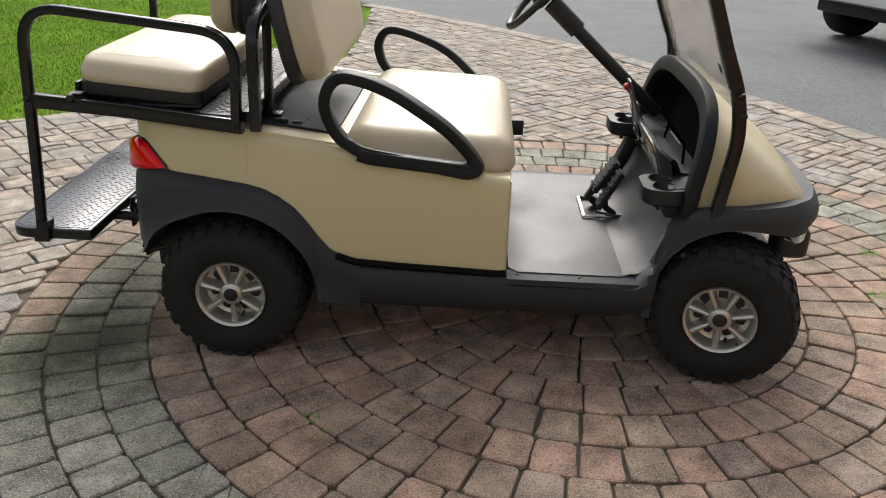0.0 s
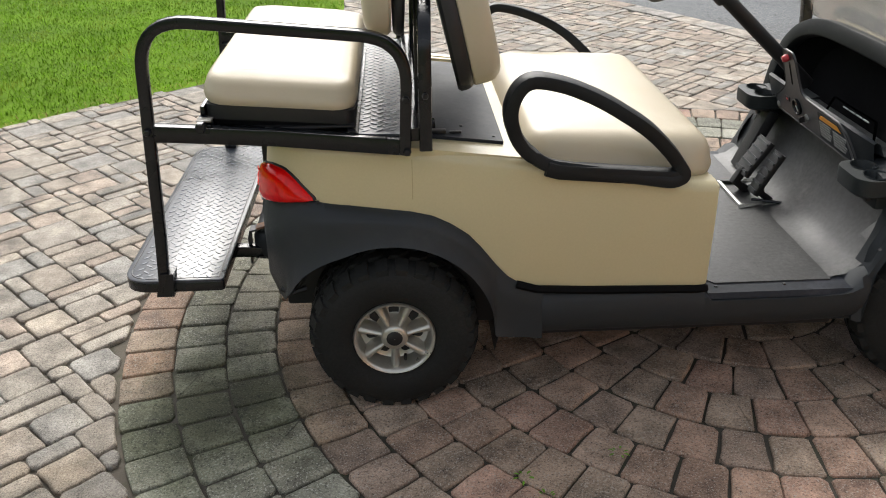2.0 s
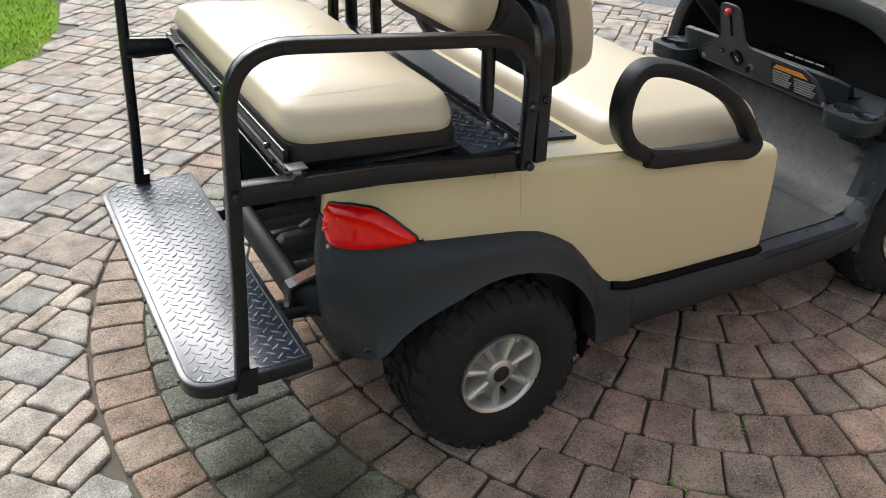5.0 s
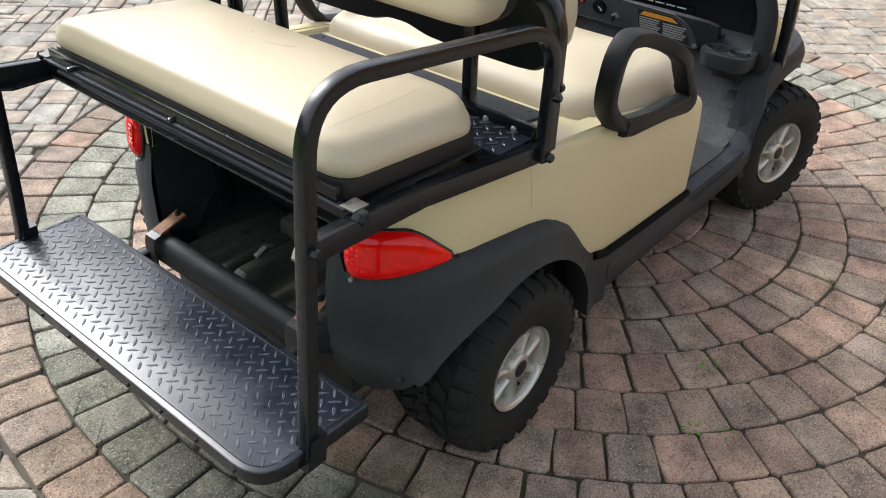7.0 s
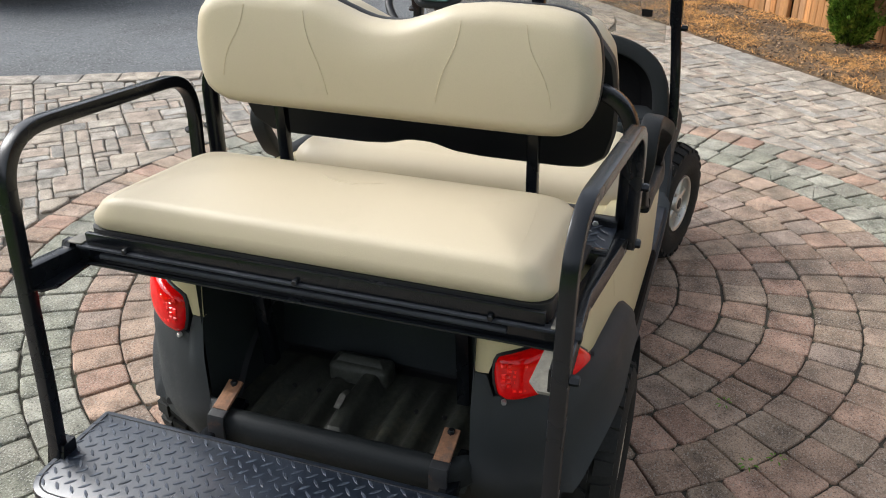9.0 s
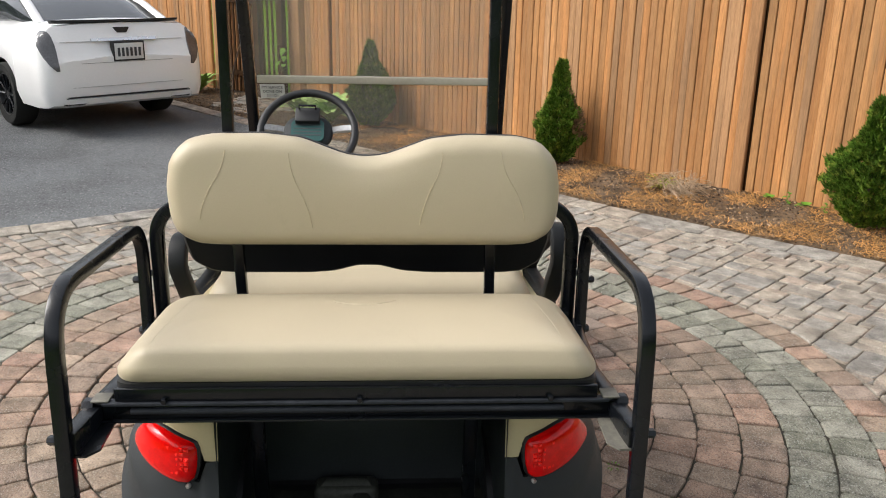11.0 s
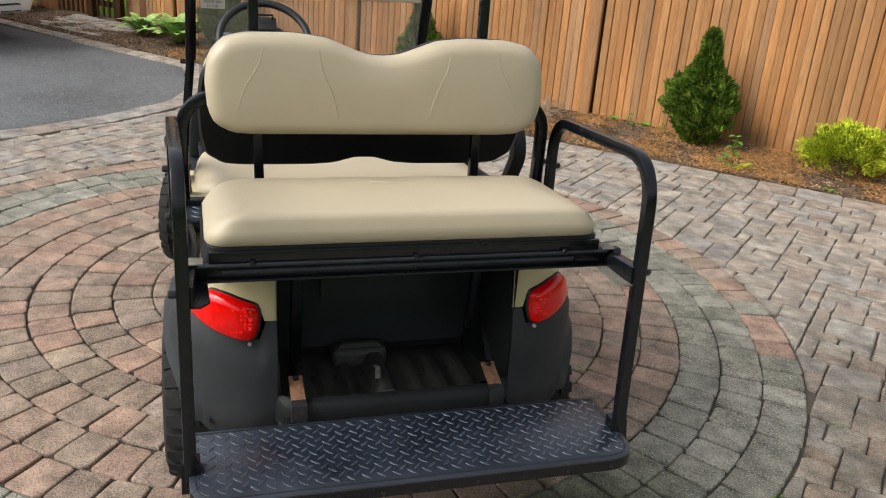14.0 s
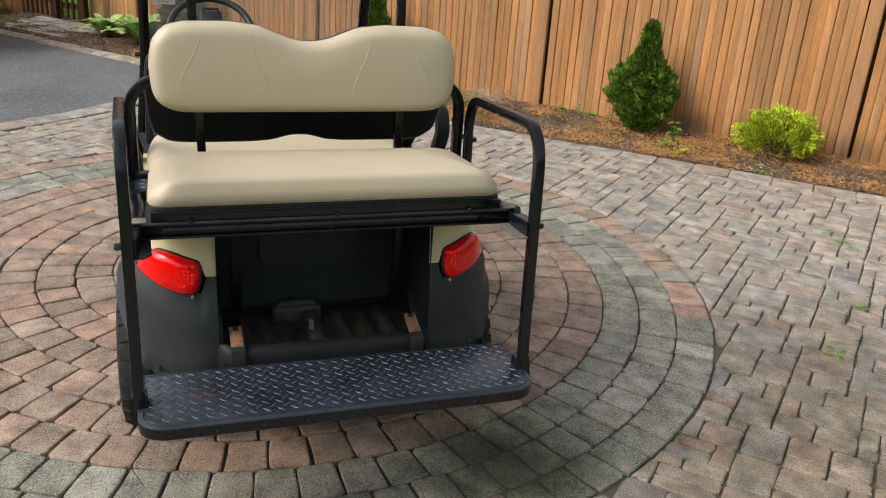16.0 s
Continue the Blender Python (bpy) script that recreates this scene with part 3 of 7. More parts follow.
E1, E2 = Vector((math.cos(ang), math.sin(ang), 0)), Vector((-math.sin(ang), math.cos(ang), 0))
# stones of several sizes packed on a square module: large squares, middling squares, oblongs, and pairs of thin ones
CELL = 0.0735
grid_mid = E1 * 0.6
BLOCKS = (((3, 3), 1.9), ((3, 2), 1.5), ((2, 2), 3.4), ((3, 2, 1), 2.2), ((2, 3), 1.2), ((2, 1), 1.0))
N_GRID = 176
taken = np.zeros((N_GRID + 4, N_GRID + 4), bool)


def lay(gu, gv, w, h):
    """One stone of w by h modules, cut to the edges of the field."""
    p = grid_mid + E1 * ((gu - N_GRID / 2) * CELL) + E2 * ((gv - N_GRID / 2) * CELL)
    rw, rh = w * CELL, h * CELL
    if p.x > 7.2 or p.x < -5.9 or p.y < -7.6 or p.y > 8.7 or not inside_field(p + E1 * (rw / 2) + E2 * (rh / 2)):
        return
    quad = [p + E1 * x + E2 * y for x, y in ((0, 0), (rw, 0), (rw, rh), (0, rh))]
    poly = field_poly([(q.x + RNG.uniform(-0.004, 0.004), q.y + RNG.uniform(-0.004, 0.004)) for q in quad])
    if poly:
        field_stones.append(poly)


def put(gu, gv, block):
    taken[gu:gu + block[0], gv:gv + block[1]] = True
    if len(block) == 3:
        lay(gu, gv, 3, 1)
        lay(gu, gv + 1, 3, 1)
    else:
        lay(gu, gv, block[0], block[1])


# some are strewn at random, so that no joint runs far, and the rest fill up between them
for _ in range(9000):
    gu, gv = RNG.randrange(N_GRID), RNG.randrange(N_GRID)
    block = RNG.choices([b for b, k in BLOCKS[:5]], [k for b, k in BLOCKS[:5]])[0]
    if not taken[gu:gu + block[0], gv:gv + block[1]].any():
        put(gu, gv, block)
for gv in range(N_GRID):
    for gu in range(N_GRID):
        if not taken[gu, gv]:
            fits = [(b, k * b[0] * b[1]) for b, k in BLOCKS if not taken[gu:gu + b[0], gv:gv + b[1]].any()]
            tall = (1, 2) if not taken[gu, gv + 1] else (1, 1)
            put(gu, gv, RNG.choices([b for b, k in fits], [k for b, k in fits])[0] if fits else tall)


def centre_of(poly):
    return Vector((sum(p[0] for p in poly) / len(poly), sum(p[1] for p in poly) / len(poly), 0))


field_stones.sort(key=lambda p: (centre_of(p) - Vector((-0.95, -0.75, 0))).length)
paver_jobs = []          # (name, poly, material, parent, top), laid at the end of the file
for poly in field_stones[:300]:
    paver_jobs.append((poly, m_paver_field, pavement, RNG.uniform(-0.003, 0.002)))
far_pieces = [field_slab(poly, RNG, RNG.uniform(-0.004, 0.002)) for poly in field_stones[300:]]
tagged(part("paver_field_rest", join(*far_pieces), m_paver_field_i, pavement, angle=12), "mixed tan and grey concrete pavers", kind="stuff")


def course(line, width, lengths, inner=0.0):
    """Pavers laid end to end along the left of a line."""
    out = []
    run = 0.0
    segs = []
    for a, b in zip(line, line[1:]):
        segs.append((run, a, b))
        run += (b - a).length

    def at(s):
        for s0, a, b in reversed(segs):
            if s >= s0:
                d = (b - a).normalized()
                return a + d * (s - s0), Vector((-d.y, d.x, 0))
        return segs[0][1], Vector((0, 1, 0))
    s = 0.0
    while s < run - 0.1:
        w = min(RNG.choice(lengths), run - s)
        (p, n), (q, m) = at(s), at(s + w)
        out.append([tuple(v.xy) for v in (p + n * inner, q + m * inner, q + m * (inner + width), p + n * (inner + width))])
        s += w
    return out


bed_border = tagged(new("bed_border"), "tan concrete paver edging along the planting bed", "paver edging", kind="structure")
for poly in course(bed_edge[4:], BORDER - 0.004, (0.27, 0.29, 0.31)):
    paver_jobs.append((poly, m_paver_field, bed_border, RNG.uniform(0.0, 0.006)))
drive_border = tagged(new("drive_border"), "tan concrete paver edging along the asphalt", "paver edging", kind="structure")
for poly in course([p for p in asphalt_edge if p.x < 6.7], BORDER - 0.004, (0.27, 0.29, 0.31)):
    paver_jobs.append((poly, m_paver_field, drive_border, RNG.uniform(0.0, 0.005)))

# the circle: rings of pavers round a centre stone, two grey rings and a mixed one outside
circle_core = tagged(new("paver_circle_core"), "red and brown concrete pavers in inner rings", "paver circle", kind="structure")
circle_rings = tagged(new("paver_circle_rings"), "red and brown concrete pavers in outer rings", "paver circle", kind="structure")
circle_border = tagged(new("paver_circle_border"), "grey speckled concrete pavers in border rings", "paver circle", kind="structure")
ring_jobs = []           # (mesh key, ring, place, material, parent)
for k in range(13):
    r0 = 0.03 + PITCH * k
    r1 = r0 + PITCH
    rm = (r0 + r1) / 2
    if k == 0:
        ring_jobs.append((k, 0, 0.0, 0.2, 0.0, 0.0))
        continue
    n = max(6, round(2 * math.pi * rm / 0.138))
    ring_jobs.append((k, n, r0, r1, rm, RNG.random()))

# a paved step in front of the gate
gate_step = tagged(new("gate_step"), "worn tan pavers laid between the asphalt and the gate", "paving", kind="structure")
for r in range(7):
    run = 5.80 + 0.1 * (r % 2)
    while run < 7.15 - 0.05 * r:
        w0, ln = 0.10 + 0.105 * r, RNG.choice((0.13, 0.17, 0.20, 0.24))
        poly = [tuple(by_fence(a + RNG.uniform(-0.008, 0.008), b + RNG.uniform(-0.008, 0.008)).xy) for a, b in ((run, w0), (run + ln, w0), (run + ln, w0 + 0.105), (run, w0 + 0.105))]
        paver_jobs.append((poly, m_paver_field, gate_step, 0.052 - 0.007 * r + RNG.uniform(-0.007, 0.004)))
        run += ln

# ---- planting bed ----
bed_rows = []
for t in np.arange(-6, 14.01, 0.12):
    w1 = interp(BED_W, t)
    row = []
    for i in range(12):
        u = i / 11
        p = by_fence(t, -0.15 + (w1 + 0.15 - 0.006) * u)
        z = -0.035 if i == 11 else -0.008 + 0.05 * (1 - u) ** 0.7 + 0.022 * noise.noise(Vector((p.x * 4, p.y * 4, 0))) * min(1, (1 - u) * 4)
        row.append((p.x, p.y, z))
    bed_rows.append(row)
tagged(part("planting_bed", loft(bed_rows, closed=False), m_soil, None), "dark mulched soil strip along the fence", "planting bed", kind="structure")


def bed_z(t, w):
    u = (w + 0.15) / (interp(BED_W, t) + 0.15)
    p = by_fence(t, w)
    return -0.008 + 0.05 * max(0, 1 - u) ** 0.7 + 0.022 * noise.noise(Vector((p.x * 4, p.y * 4, 0))) * min(1, (1 - u) * 4)


def sliver(p, length, width, heading, lift, curl=0.0):
    """A thin curved strip lying or standing at p."""
    d = Vector((math.cos(heading), math.sin(heading), 0))
    s = Vector((-d.y, d.x, 0)) * width
    a, m, e = p, p + d * length * 0.5 + Vector((0, 0, lift * 0.5 + curl)), p + d * length + Vector((0, 0, lift))
    return [a - s, a + s, m + s, m - s, e], [(0, 1, 2, 3), (3, 2, 4)]


straw, chips = [], []
for _ in range(34000):
    t, w = RNG.uniform(-5, 4.6), RNG.random()
    w1 = interp(BED_W, t)
    w = 0.03 + w * (w1 - 0.06)
    p = by_fence(t, w)
    if noise.noise(Vector((p.x * 2.4, p.y * 2.4, 3))) + 0.10 * math.sin(t * 3) < 0.0 - 0.35 * RNG.random() ** 3:
        continue
    p.z = bed_z(t, w) + RNG.uniform(0.002, 0.014)
    straw.append(sliver(p, RNG.uniform(0.035, 0.095), 0.0017, RNG.uniform(0, 6.28), RNG.uniform(-0.004, 0.02), 0.006))
tagged(part("pine_straw", join(*straw), m_needle, None), "orange-brown dry pine needles scattered on the bed", "pine straw", kind="stuff")
for _ in range(15000):
    t, w = RNG.uniform(-5, 9), RNG.random()
    w1 = interp(BED_W, t)
    w = 0.02 + w * (w1 - 0.05)
    p = by_fence(t, w)
    p.z = bed_z(t, w) + 0.002
    k = RNG.uniform(0.005, 0.012) * (1.7 if RNG.random() < 0.12 else 1)
    m = Matrix.Translation(p) @ Euler((RNG.uniform(-0.5, 0.5), RNG.uniform(-0.5, 0.5), RNG.uniform(0, 6.28))).to_matrix().to_4x4()
    chips.append(moved(([(-k, -k * 0.5, -0.004), (k, -k * 0.4, -0.004), (k * 0.9, k * 0.5, -0.004), (-k * 0.8, k * 0.4, -0.004),
                         (-k * 0.6, -k * 0.2, 0.006), (k * 0.7, 0, 0.006)],
                        [(0, 1, 5, 4), (1, 2, 5), (2, 3, 4, 5), (3, 0, 4)]), m))
tagged(part("bark_mulch", join(*chips), m_chip, None, smooth=False), "dark brown bark chips covering the bed", "mulch", kind="stuff")

# ---- lawn ----
blades = []
for _ in range(120000):
    x, y = RNG.uniform(-5.5, -0.3), RNG.uniform(0.5, 10.5)
    c = Vector((x, y, 0))
    k, q, n = near_line(lawn_edge, c)
    if (c - q).dot(n) > -0.005 - 0.05 * RNG.random() or y > 8.4 and x > -1.9:
        continue
    if RNG.random() > max(0.25, 1.15 - 0.09 * (y - 1.5)):
        continue
    hgt = RNG.uniform(0.012, 0.034) * (0.8 + 0.4 * noise.noise(Vector((x * 1.5, y * 1.5, 0)))) * (0.6 if k < 0.15 else 1)
    blades.append(sliver(Vector((x, y, -0.021)), RNG.uniform(0.012, 0.04), 0.0024, RNG.uniform(0, 6.28), hgt, 0.008))
tagged(part("lawn_grass", join(*blades), m_grass, None), "short bright green lawn grass beside the pavers", "grass", kind="stuff")

dry_blades = []
for _ in range(60000):
    x, y = RNG.uniform(-5.5, 2.5), RNG.uniform(0.5, 7.0)
    c = Vector((x, y, 0))
    k, q, n = near_line(lawn_edge, c)
    inside = -(c - q).dot(n)
    if not 0 < inside < 0.20 or RNG.random() > (1 - inside / 0.20) ** 1.3 * (0.55 + 0.9 * noise.noise(Vector((x * 2, y * 2, 5)))):
        continue
    dry_blades.append(sliver(Vector((x, y, -0.020)), RNG.uniform(0.02, 0.05), 0.0022, RNG.uniform(0, 6.28), RNG.uniform(0.006, 0.03), 0.006))
tagged(part("dry_grass", join(*dry_blades), m_dry_grass, None), "dry tan grass along the lawn's edge", "grass", kind="stuff")

# ---- cedar fence ----
fence = thing("wooden_fence", "tall orange-brown cedar board fence behind the bed", "fence", kind="structure")
FENCE_TOP = 2.15
sec = []
for i in range(7):
    a = math.pi * i / 6
    sec.append((-0.0342 * math.cos(a), 0.009 + 0.0065 * math.sin(a) ** 0.5))
sec += [(0.0342, -0.006), (-0.0342, -0.006)]
board_meshes = []
for hgt in (FENCE_TOP, FENCE_TOP - 0.012, FENCE_TOP + 0.01):
    v, f = loft([[(x, y, z) for x, y in sec] for z in (0.0, hgt * 0.5, hgt)])
    board_meshes.append(mesh_of("board", v, f, m_cedar, angle=35))
FROT = math.atan2(FD.y, FD.x)
v, f = loft([[(x * 1.55, y * 2.0 + 0.012, z) for x, y in sec] for z in (-0.05, FENCE_TOP + 0.08)])
post_mesh = mesh_of("post", v, f, m_cedar, angle=35)
GATE0, GATE1 = 6.02, 7.76
t = -5.0
SEAM, SECTION = -0.055, 2.71
while t < 13.0:
    off = (t - SEAM) % SECTION
    if GATE0 - 0.12 < t < GATE1 + 0.12:
        t += 0.02
        continue
    if off < 0.072 and not GATE0 - 0.3 < t < GATE1 + 0.3:
        # the panels stop short of the post and leave a dark gap on one side
        ob = part("post", post_mesh, m_cedar, fence, "wide cedar post at a panel seam")
        p = by_fence(t + 0.078, 0.004, -0.03)
        ob.matrix_world = pose(p.x, p.y, p.z, 0, RNG.uniform(-0.3, 0.3), math.degrees(FROT))
        t += 0.134
        continue
    ob = part("board", board_meshes[RNG.randrange(3)], m_cedar, fence)
    p = by_fence(t + 0.0345, RNG.uniform(-0.004, 0.004), 0.022 + RNG.uniform(-0.007, 0.007))
    ob.matrix_world = pose(p.x, p.y, p.z, RNG.uniform(-0.15, 0.15), RNG.uniform(-0.25, 0.25), math.degrees(FROT) + RNG.uniform(-1.5, 1.5))
    t += 0.0705
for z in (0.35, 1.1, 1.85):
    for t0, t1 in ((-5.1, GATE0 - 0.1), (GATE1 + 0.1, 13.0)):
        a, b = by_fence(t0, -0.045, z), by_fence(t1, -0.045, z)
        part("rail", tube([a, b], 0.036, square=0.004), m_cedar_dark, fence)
# an added dark sheet closes the gaps between boards and keeps them dark
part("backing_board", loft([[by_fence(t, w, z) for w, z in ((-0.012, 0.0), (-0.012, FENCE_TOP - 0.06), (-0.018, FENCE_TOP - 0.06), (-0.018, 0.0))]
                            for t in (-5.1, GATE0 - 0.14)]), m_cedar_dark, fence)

gate = thing("garden_gate", "dark weathered wooden slat gate between orange posts", "gate")
part("gate_post", tube([by_fence(GATE0 - 0.02, 0.0, -0.05), by_fence(GATE0 - 0.02, 0.0, 2.3)], 0.055, square=0.008), m_cedar, gate)
part("gate_post", tube([by_fence(GATE1 + 0.02, 0.0, -0.05), by_fence(GATE1 + 0.02, 0.0, 2.3)], 0.055, square=0.008), m_cedar, gate)
part("gate_panel", loft([[by_fence(t, w, z) for w, z in ((-0.06, 0.06), (-0.06, 1.8), (-0.075, 1.8), (-0.075, 0.06))] for t in (GATE0 + 0.05, GATE0 + 0.38)]), m_cedar, gate)
part("gate_panel", loft([[by_fence(t, w, z) for w, z in ((-0.028, 0.06), (-0.028, 1.8), (-0.043, 1.8), (-0.043, 0.06))] for t in (GATE0 + 1.00, GATE1 - 0.03)]), m_cedar, gate)


def upright(t, w, half, thick, z0, z1):
    """A flat upright board in the fence's plane."""
    return loft([[by_fence(t + a, w + b, z) for a, b in ((-half, -thick), (half, -thick), (half, thick), (-half, thick))] for z in (z0, z1)])


for t in (0.42, 0.96):
    part("gate_stile", upright(GATE0 + t, 0.01, 0.045, 0.035, 0.03, 1.85), m_cedar_dark, gate)
for i in range(11):
    t = GATE0 + 0.53 + i * 0.11 if i < 4 else GATE0 + 1.06 + (i - 4) * 0.098
    part("gate_slat", upright(t, 0.0, 0.015, 0.009, 0.06, 1.80), m_cedar_dark, gate)
for z in (0.32, 1.30):
    part("gate_rail", loft([[by_fence(t, w, z + d) for w, d in ((0.012, -0.035), (0.03, -0.035), (0.03, 0.035), (0.012, 0.035))] for t in (GATE0 + 0.95, GATE1 - 0.03)]), m_cedar_dark, gate)
part("gate_rail", loft([[by_fence(t, w, 0.22 + d) for w, d in ((-0.03, -0.035), (-0.012, -0.035), (-0.012, 0.035), (-0.03, 0.035))] for t in (GATE0 + 0.40, GATE0 + 0.98)]), m_cedar_dark, gate)
part("climbing_vine", tube([by_fence(GATE0 + 1.55 - 0.55 * u + 0.06 * math.sin(9 * u), 0.07, 0.05 + 1.7 * u) for u in np.linspace(0, 1, 14)], 0.012), m_bark, gate)
# ---- shrubs ----
def spray(p, d, size, fan=5, width=0.16):
    """A flat feathery spray of foliage: a fan of small pointed leaflets."""
    d = d.normalized()
    ref = Vector((0, 0, 1)) if abs(d.z) < 0.9 else Vector((1, 0, 0))
    s = d.cross(ref).normalized()
    s = (Matrix.Rotation(RNG.uniform(0, 3.14), 3, d) @ s)
    out = []
    for i in range(fan):
        a = (i - (fan - 1) / 2) * 0.42
        dd = (d * math.cos(a) + s * math.sin(a)).normalized()
        ss = (s * math.cos(a) - d * math.sin(a)) * size * width
        k = size * (1.0 - 0.12 * abs(i - (fan - 1) / 2)) * RNG.uniform(0.75, 1.2)
        q = p + dd * k * 0.15
        up = dd.cross(ss).normalized() * size * 0.06
        out.append(([q, q + dd * k * 0.5 + ss + up, q + dd * k, q + dd * k * 0.5 - ss + up], [(0, 1, 2, 3)]))
    return join(*out)


CROWN = [(0, 0.35), (0.05, 0.5), (0.11, 0.68), (0.2, 0.88), (0.3, 1.0), (0.4, 1.0), (0.48, 0.90), (0.57, 0.72), (0.66, 0.48), (0.73, 0.28), (0.78, 0.20), (0.86, 0.20), (0.92, 0.14), (1.0, 0.02)]


def arborvitae(t, w, height, width, bare=0.0, seed=1):
    r = random.Random(seed)
    p0 = by_fence(t, w)
    p0.z = bed_z(t, w) - 0.02
    ob = thing("arborvitae", "young green conical arborvitae shrub planted in mulch" if not bare else
               "young arborvitae shrub with a browned side, in mulch", "shrub", Matrix.Translation(p0), group="arborvitae along the fence")
    trunk = [(0.012 * math.sin(z * 3), 0.01 * math.cos(z * 4), z * height) for z in np.linspace(0, 0.9, 8)]
    part("trunk", loft([[(x + 0.018 * (1.05 - z / height) * math.cos(a), y + 0.018 * (1.05 - z / height) * math.sin(a), z)
                         for a in np.linspace(0, 5.5, 8)] for x, y, z in trunk]), m_bark, ob)
    green, brown = [], []
    for i in range(int(6800 * height)):
        u = r.random() ** 0.9
        z = 0.05 + u * (height - 0.06)
        lump = 1 + 0.12 * noise.noise(Vector((u * 5, seed * 3.1, 0)))
        a = r.uniform(0, 2 * math.pi)
        lump *= 1 + 0.34 * noise.noise(Vector((math.cos(a) * 1.6, math.sin(a) * 1.6, u * 4 + seed)))
        shape = interp(CROWN, u)
        tuft = noise.noise(Vector((math.cos(a) * 3.2, math.sin(a) * 3.2, z * 11 + seed)))
        if tuft < -0.28 and r.random() < 0.75:
            continue
        rad = width * 0.5 * shape * lump * (1 + 0.42 * tuft) * r.uniform(0.55, 1.0) ** 0.5
        q = Vector((rad * math.cos(a), rad * math.sin(a), z + r.uniform(-0.02, 0.02)))
        d = Vector((math.cos(a) * 0.8, math.sin(a) * 0.8, 0.75 + 0.5 * r.random()))
        target = brown if bare and math.cos(a - 5.0) > 0.45 and 0.25 < u < 0.75 and r.random() < bare else green
        target.append(spray(q, d, r.uniform(0.028, 0.066), fan=5, width=0.13))
    part("crown", join(*green), m_green, ob)
    if brown:
        part("dry_foliage", join(*brown), m_brown_leaf, ob, "dried brown foliage")
    for i in range(14):
        z = height * (0.1 + 0.055 * i)
        a = i * 2.4
        k = width * 0.36 * (1 - z / height)
        part("limb", rod((0, 0, z), (k * math.cos(a), k * math.sin(a), z + k * 0.8), 0.005, 5), m_bark, ob)
    return ob


arborvitae(-1.05, 0.33, 0.93, 0.50, seed=2)
arborvitae(1.73, 0.30, 0.95, 0.36, bare=0.7, seed=5)
arborvitae(4.33, 0.34, 0.94, 0.46, seed=9)

gp = by_fence(-2.19, 0.27)
gold = thing("golden_shrub", "low yellow-green mounded thread-leaf shrub in mulch", "shrub", Matrix.Translation((gp.x, gp.y, bed_z(-2.25, 0.27) - 0.02)))
leaves = []
for i in range(4200):
    a, u = RNG.uniform(0, 6.283), RNG.random() ** 0.5
    d = Vector((math.cos(a) * u, math.sin(a) * u, (1 - u * u) ** 0.5 + 0.05))
    lump = 1 + 0.25 * noise.noise(d * 2.6) + 0.22 * noise.noise(d * 8.0)
    q = Vector((d.x * 0.32, d.y * 0.32, 0.05 + d.z * 0.27)) * lump * RNG.uniform(0.70, 1.04)
    leaves.append(spray(q, d + Vector((0, 0, 0.2 - 0.5 * RNG.random())), RNG.uniform(0.022, 0.045), fan=5, width=0.10))
part("foliage", join(*leaves), m_gold, gold)
for i in range(12):
    a = i * 0.53
    part("stem", rod((0, 0, 0), (0.16 * math.cos(a), 0.16 * math.sin(a), 0.2), 0.005, 5), m_bark, gold)


def leaf(p, d, length, width, droop=0.3, n=5):
    """A broad leaf with a folded midrib."""
    d = d.normalized()
    s = d.cross(Vector((0, 0, 1))).normalized()
    vs, fs = [], []
    for i in range(n + 1):
        u = i / n
        c = p + d * length * u + Vector((0, 0, -droop * length * u * u))
        k = width * math.sin(math.pi * min(1, u * 0.93 + 0.07)) ** 0.8
        vs += [c - s * k + Vector((0, 0, 0.2 * k)), c, c + s * k + Vector((0, 0, 0.2 * k))]
    for i in range(n):
        for j in range(2):
            fs.append((i * 3 + j, i * 3 + j + 1, i * 3 + j + 4, i * 3 + j + 3))
    return vs, fs


for i in range(9):
    q = by_fence(GATE0 + 0.22 + 0.09 * (i % 3), 0.07, 0.50 + 0.035 * i)
    a = i * 2.4
    part("vine_leaf", leaf(q, FN * 0.8 + FD * math.cos(a) + Vector((0, 0, 0.5 * math.sin(a))), 0.10, 0.035, 0.6), m_weed, gate)


def leafy(name, label, category, t, w, count, length, width, lift, mat, z=None, at=None, group=""):
    p = by_fence(t, w) if at is None else Vector(at)
    p.z = bed_z(t, w) if at is None else 0.0
    ob = thing(name, label, category, Matrix.Translation(p), group)
    for i in range(count):
        a = i * 2.399 + RNG.uniform(-0.3, 0.3)
        el = lift * RNG.uniform(0.5, 1.3)
        d = Vector((math.cos(a), math.sin(a), el))
        part("leaf", leaf(d * 0.015, d, length * RNG.uniform(0.7, 1.15), width * RNG.uniform(0.8, 1.1), 0.45), mat, ob)
    return ob


def seedling(t, w, height, pairs, size, mat, label):
    """An upright weed: a stem with leaves set round it."""
    p = by_fence(t, w)
    ob = thing("weed", label, "weed", Matrix.Translation((p.x, p.y, bed_z(t, w) - 0.01)), "bed weeds")
    part("stem", tube([(0, 0, 0), (0.01, 0.006, height * 0.5), (0.004, -0.008, height)], 0.003, 5), m_weed, ob)
    for i in range(pairs * 2):
        u = 0.25 + 0.75 * (i // 2) / max(1, pairs - 1)
        a = i * math.pi + (i // 2) * 1.57 + RNG.uniform(-0.3, 0.3)
        part("leaf", leaf(Vector((0.006, 0, height * u)), Vector((math.cos(a), math.sin(a), 0.45)), size * RNG.uniform(0.8, 1.2) * (1.15 - 0.4 * u), size * 0.30, 0.5), mat, ob)
    return ob


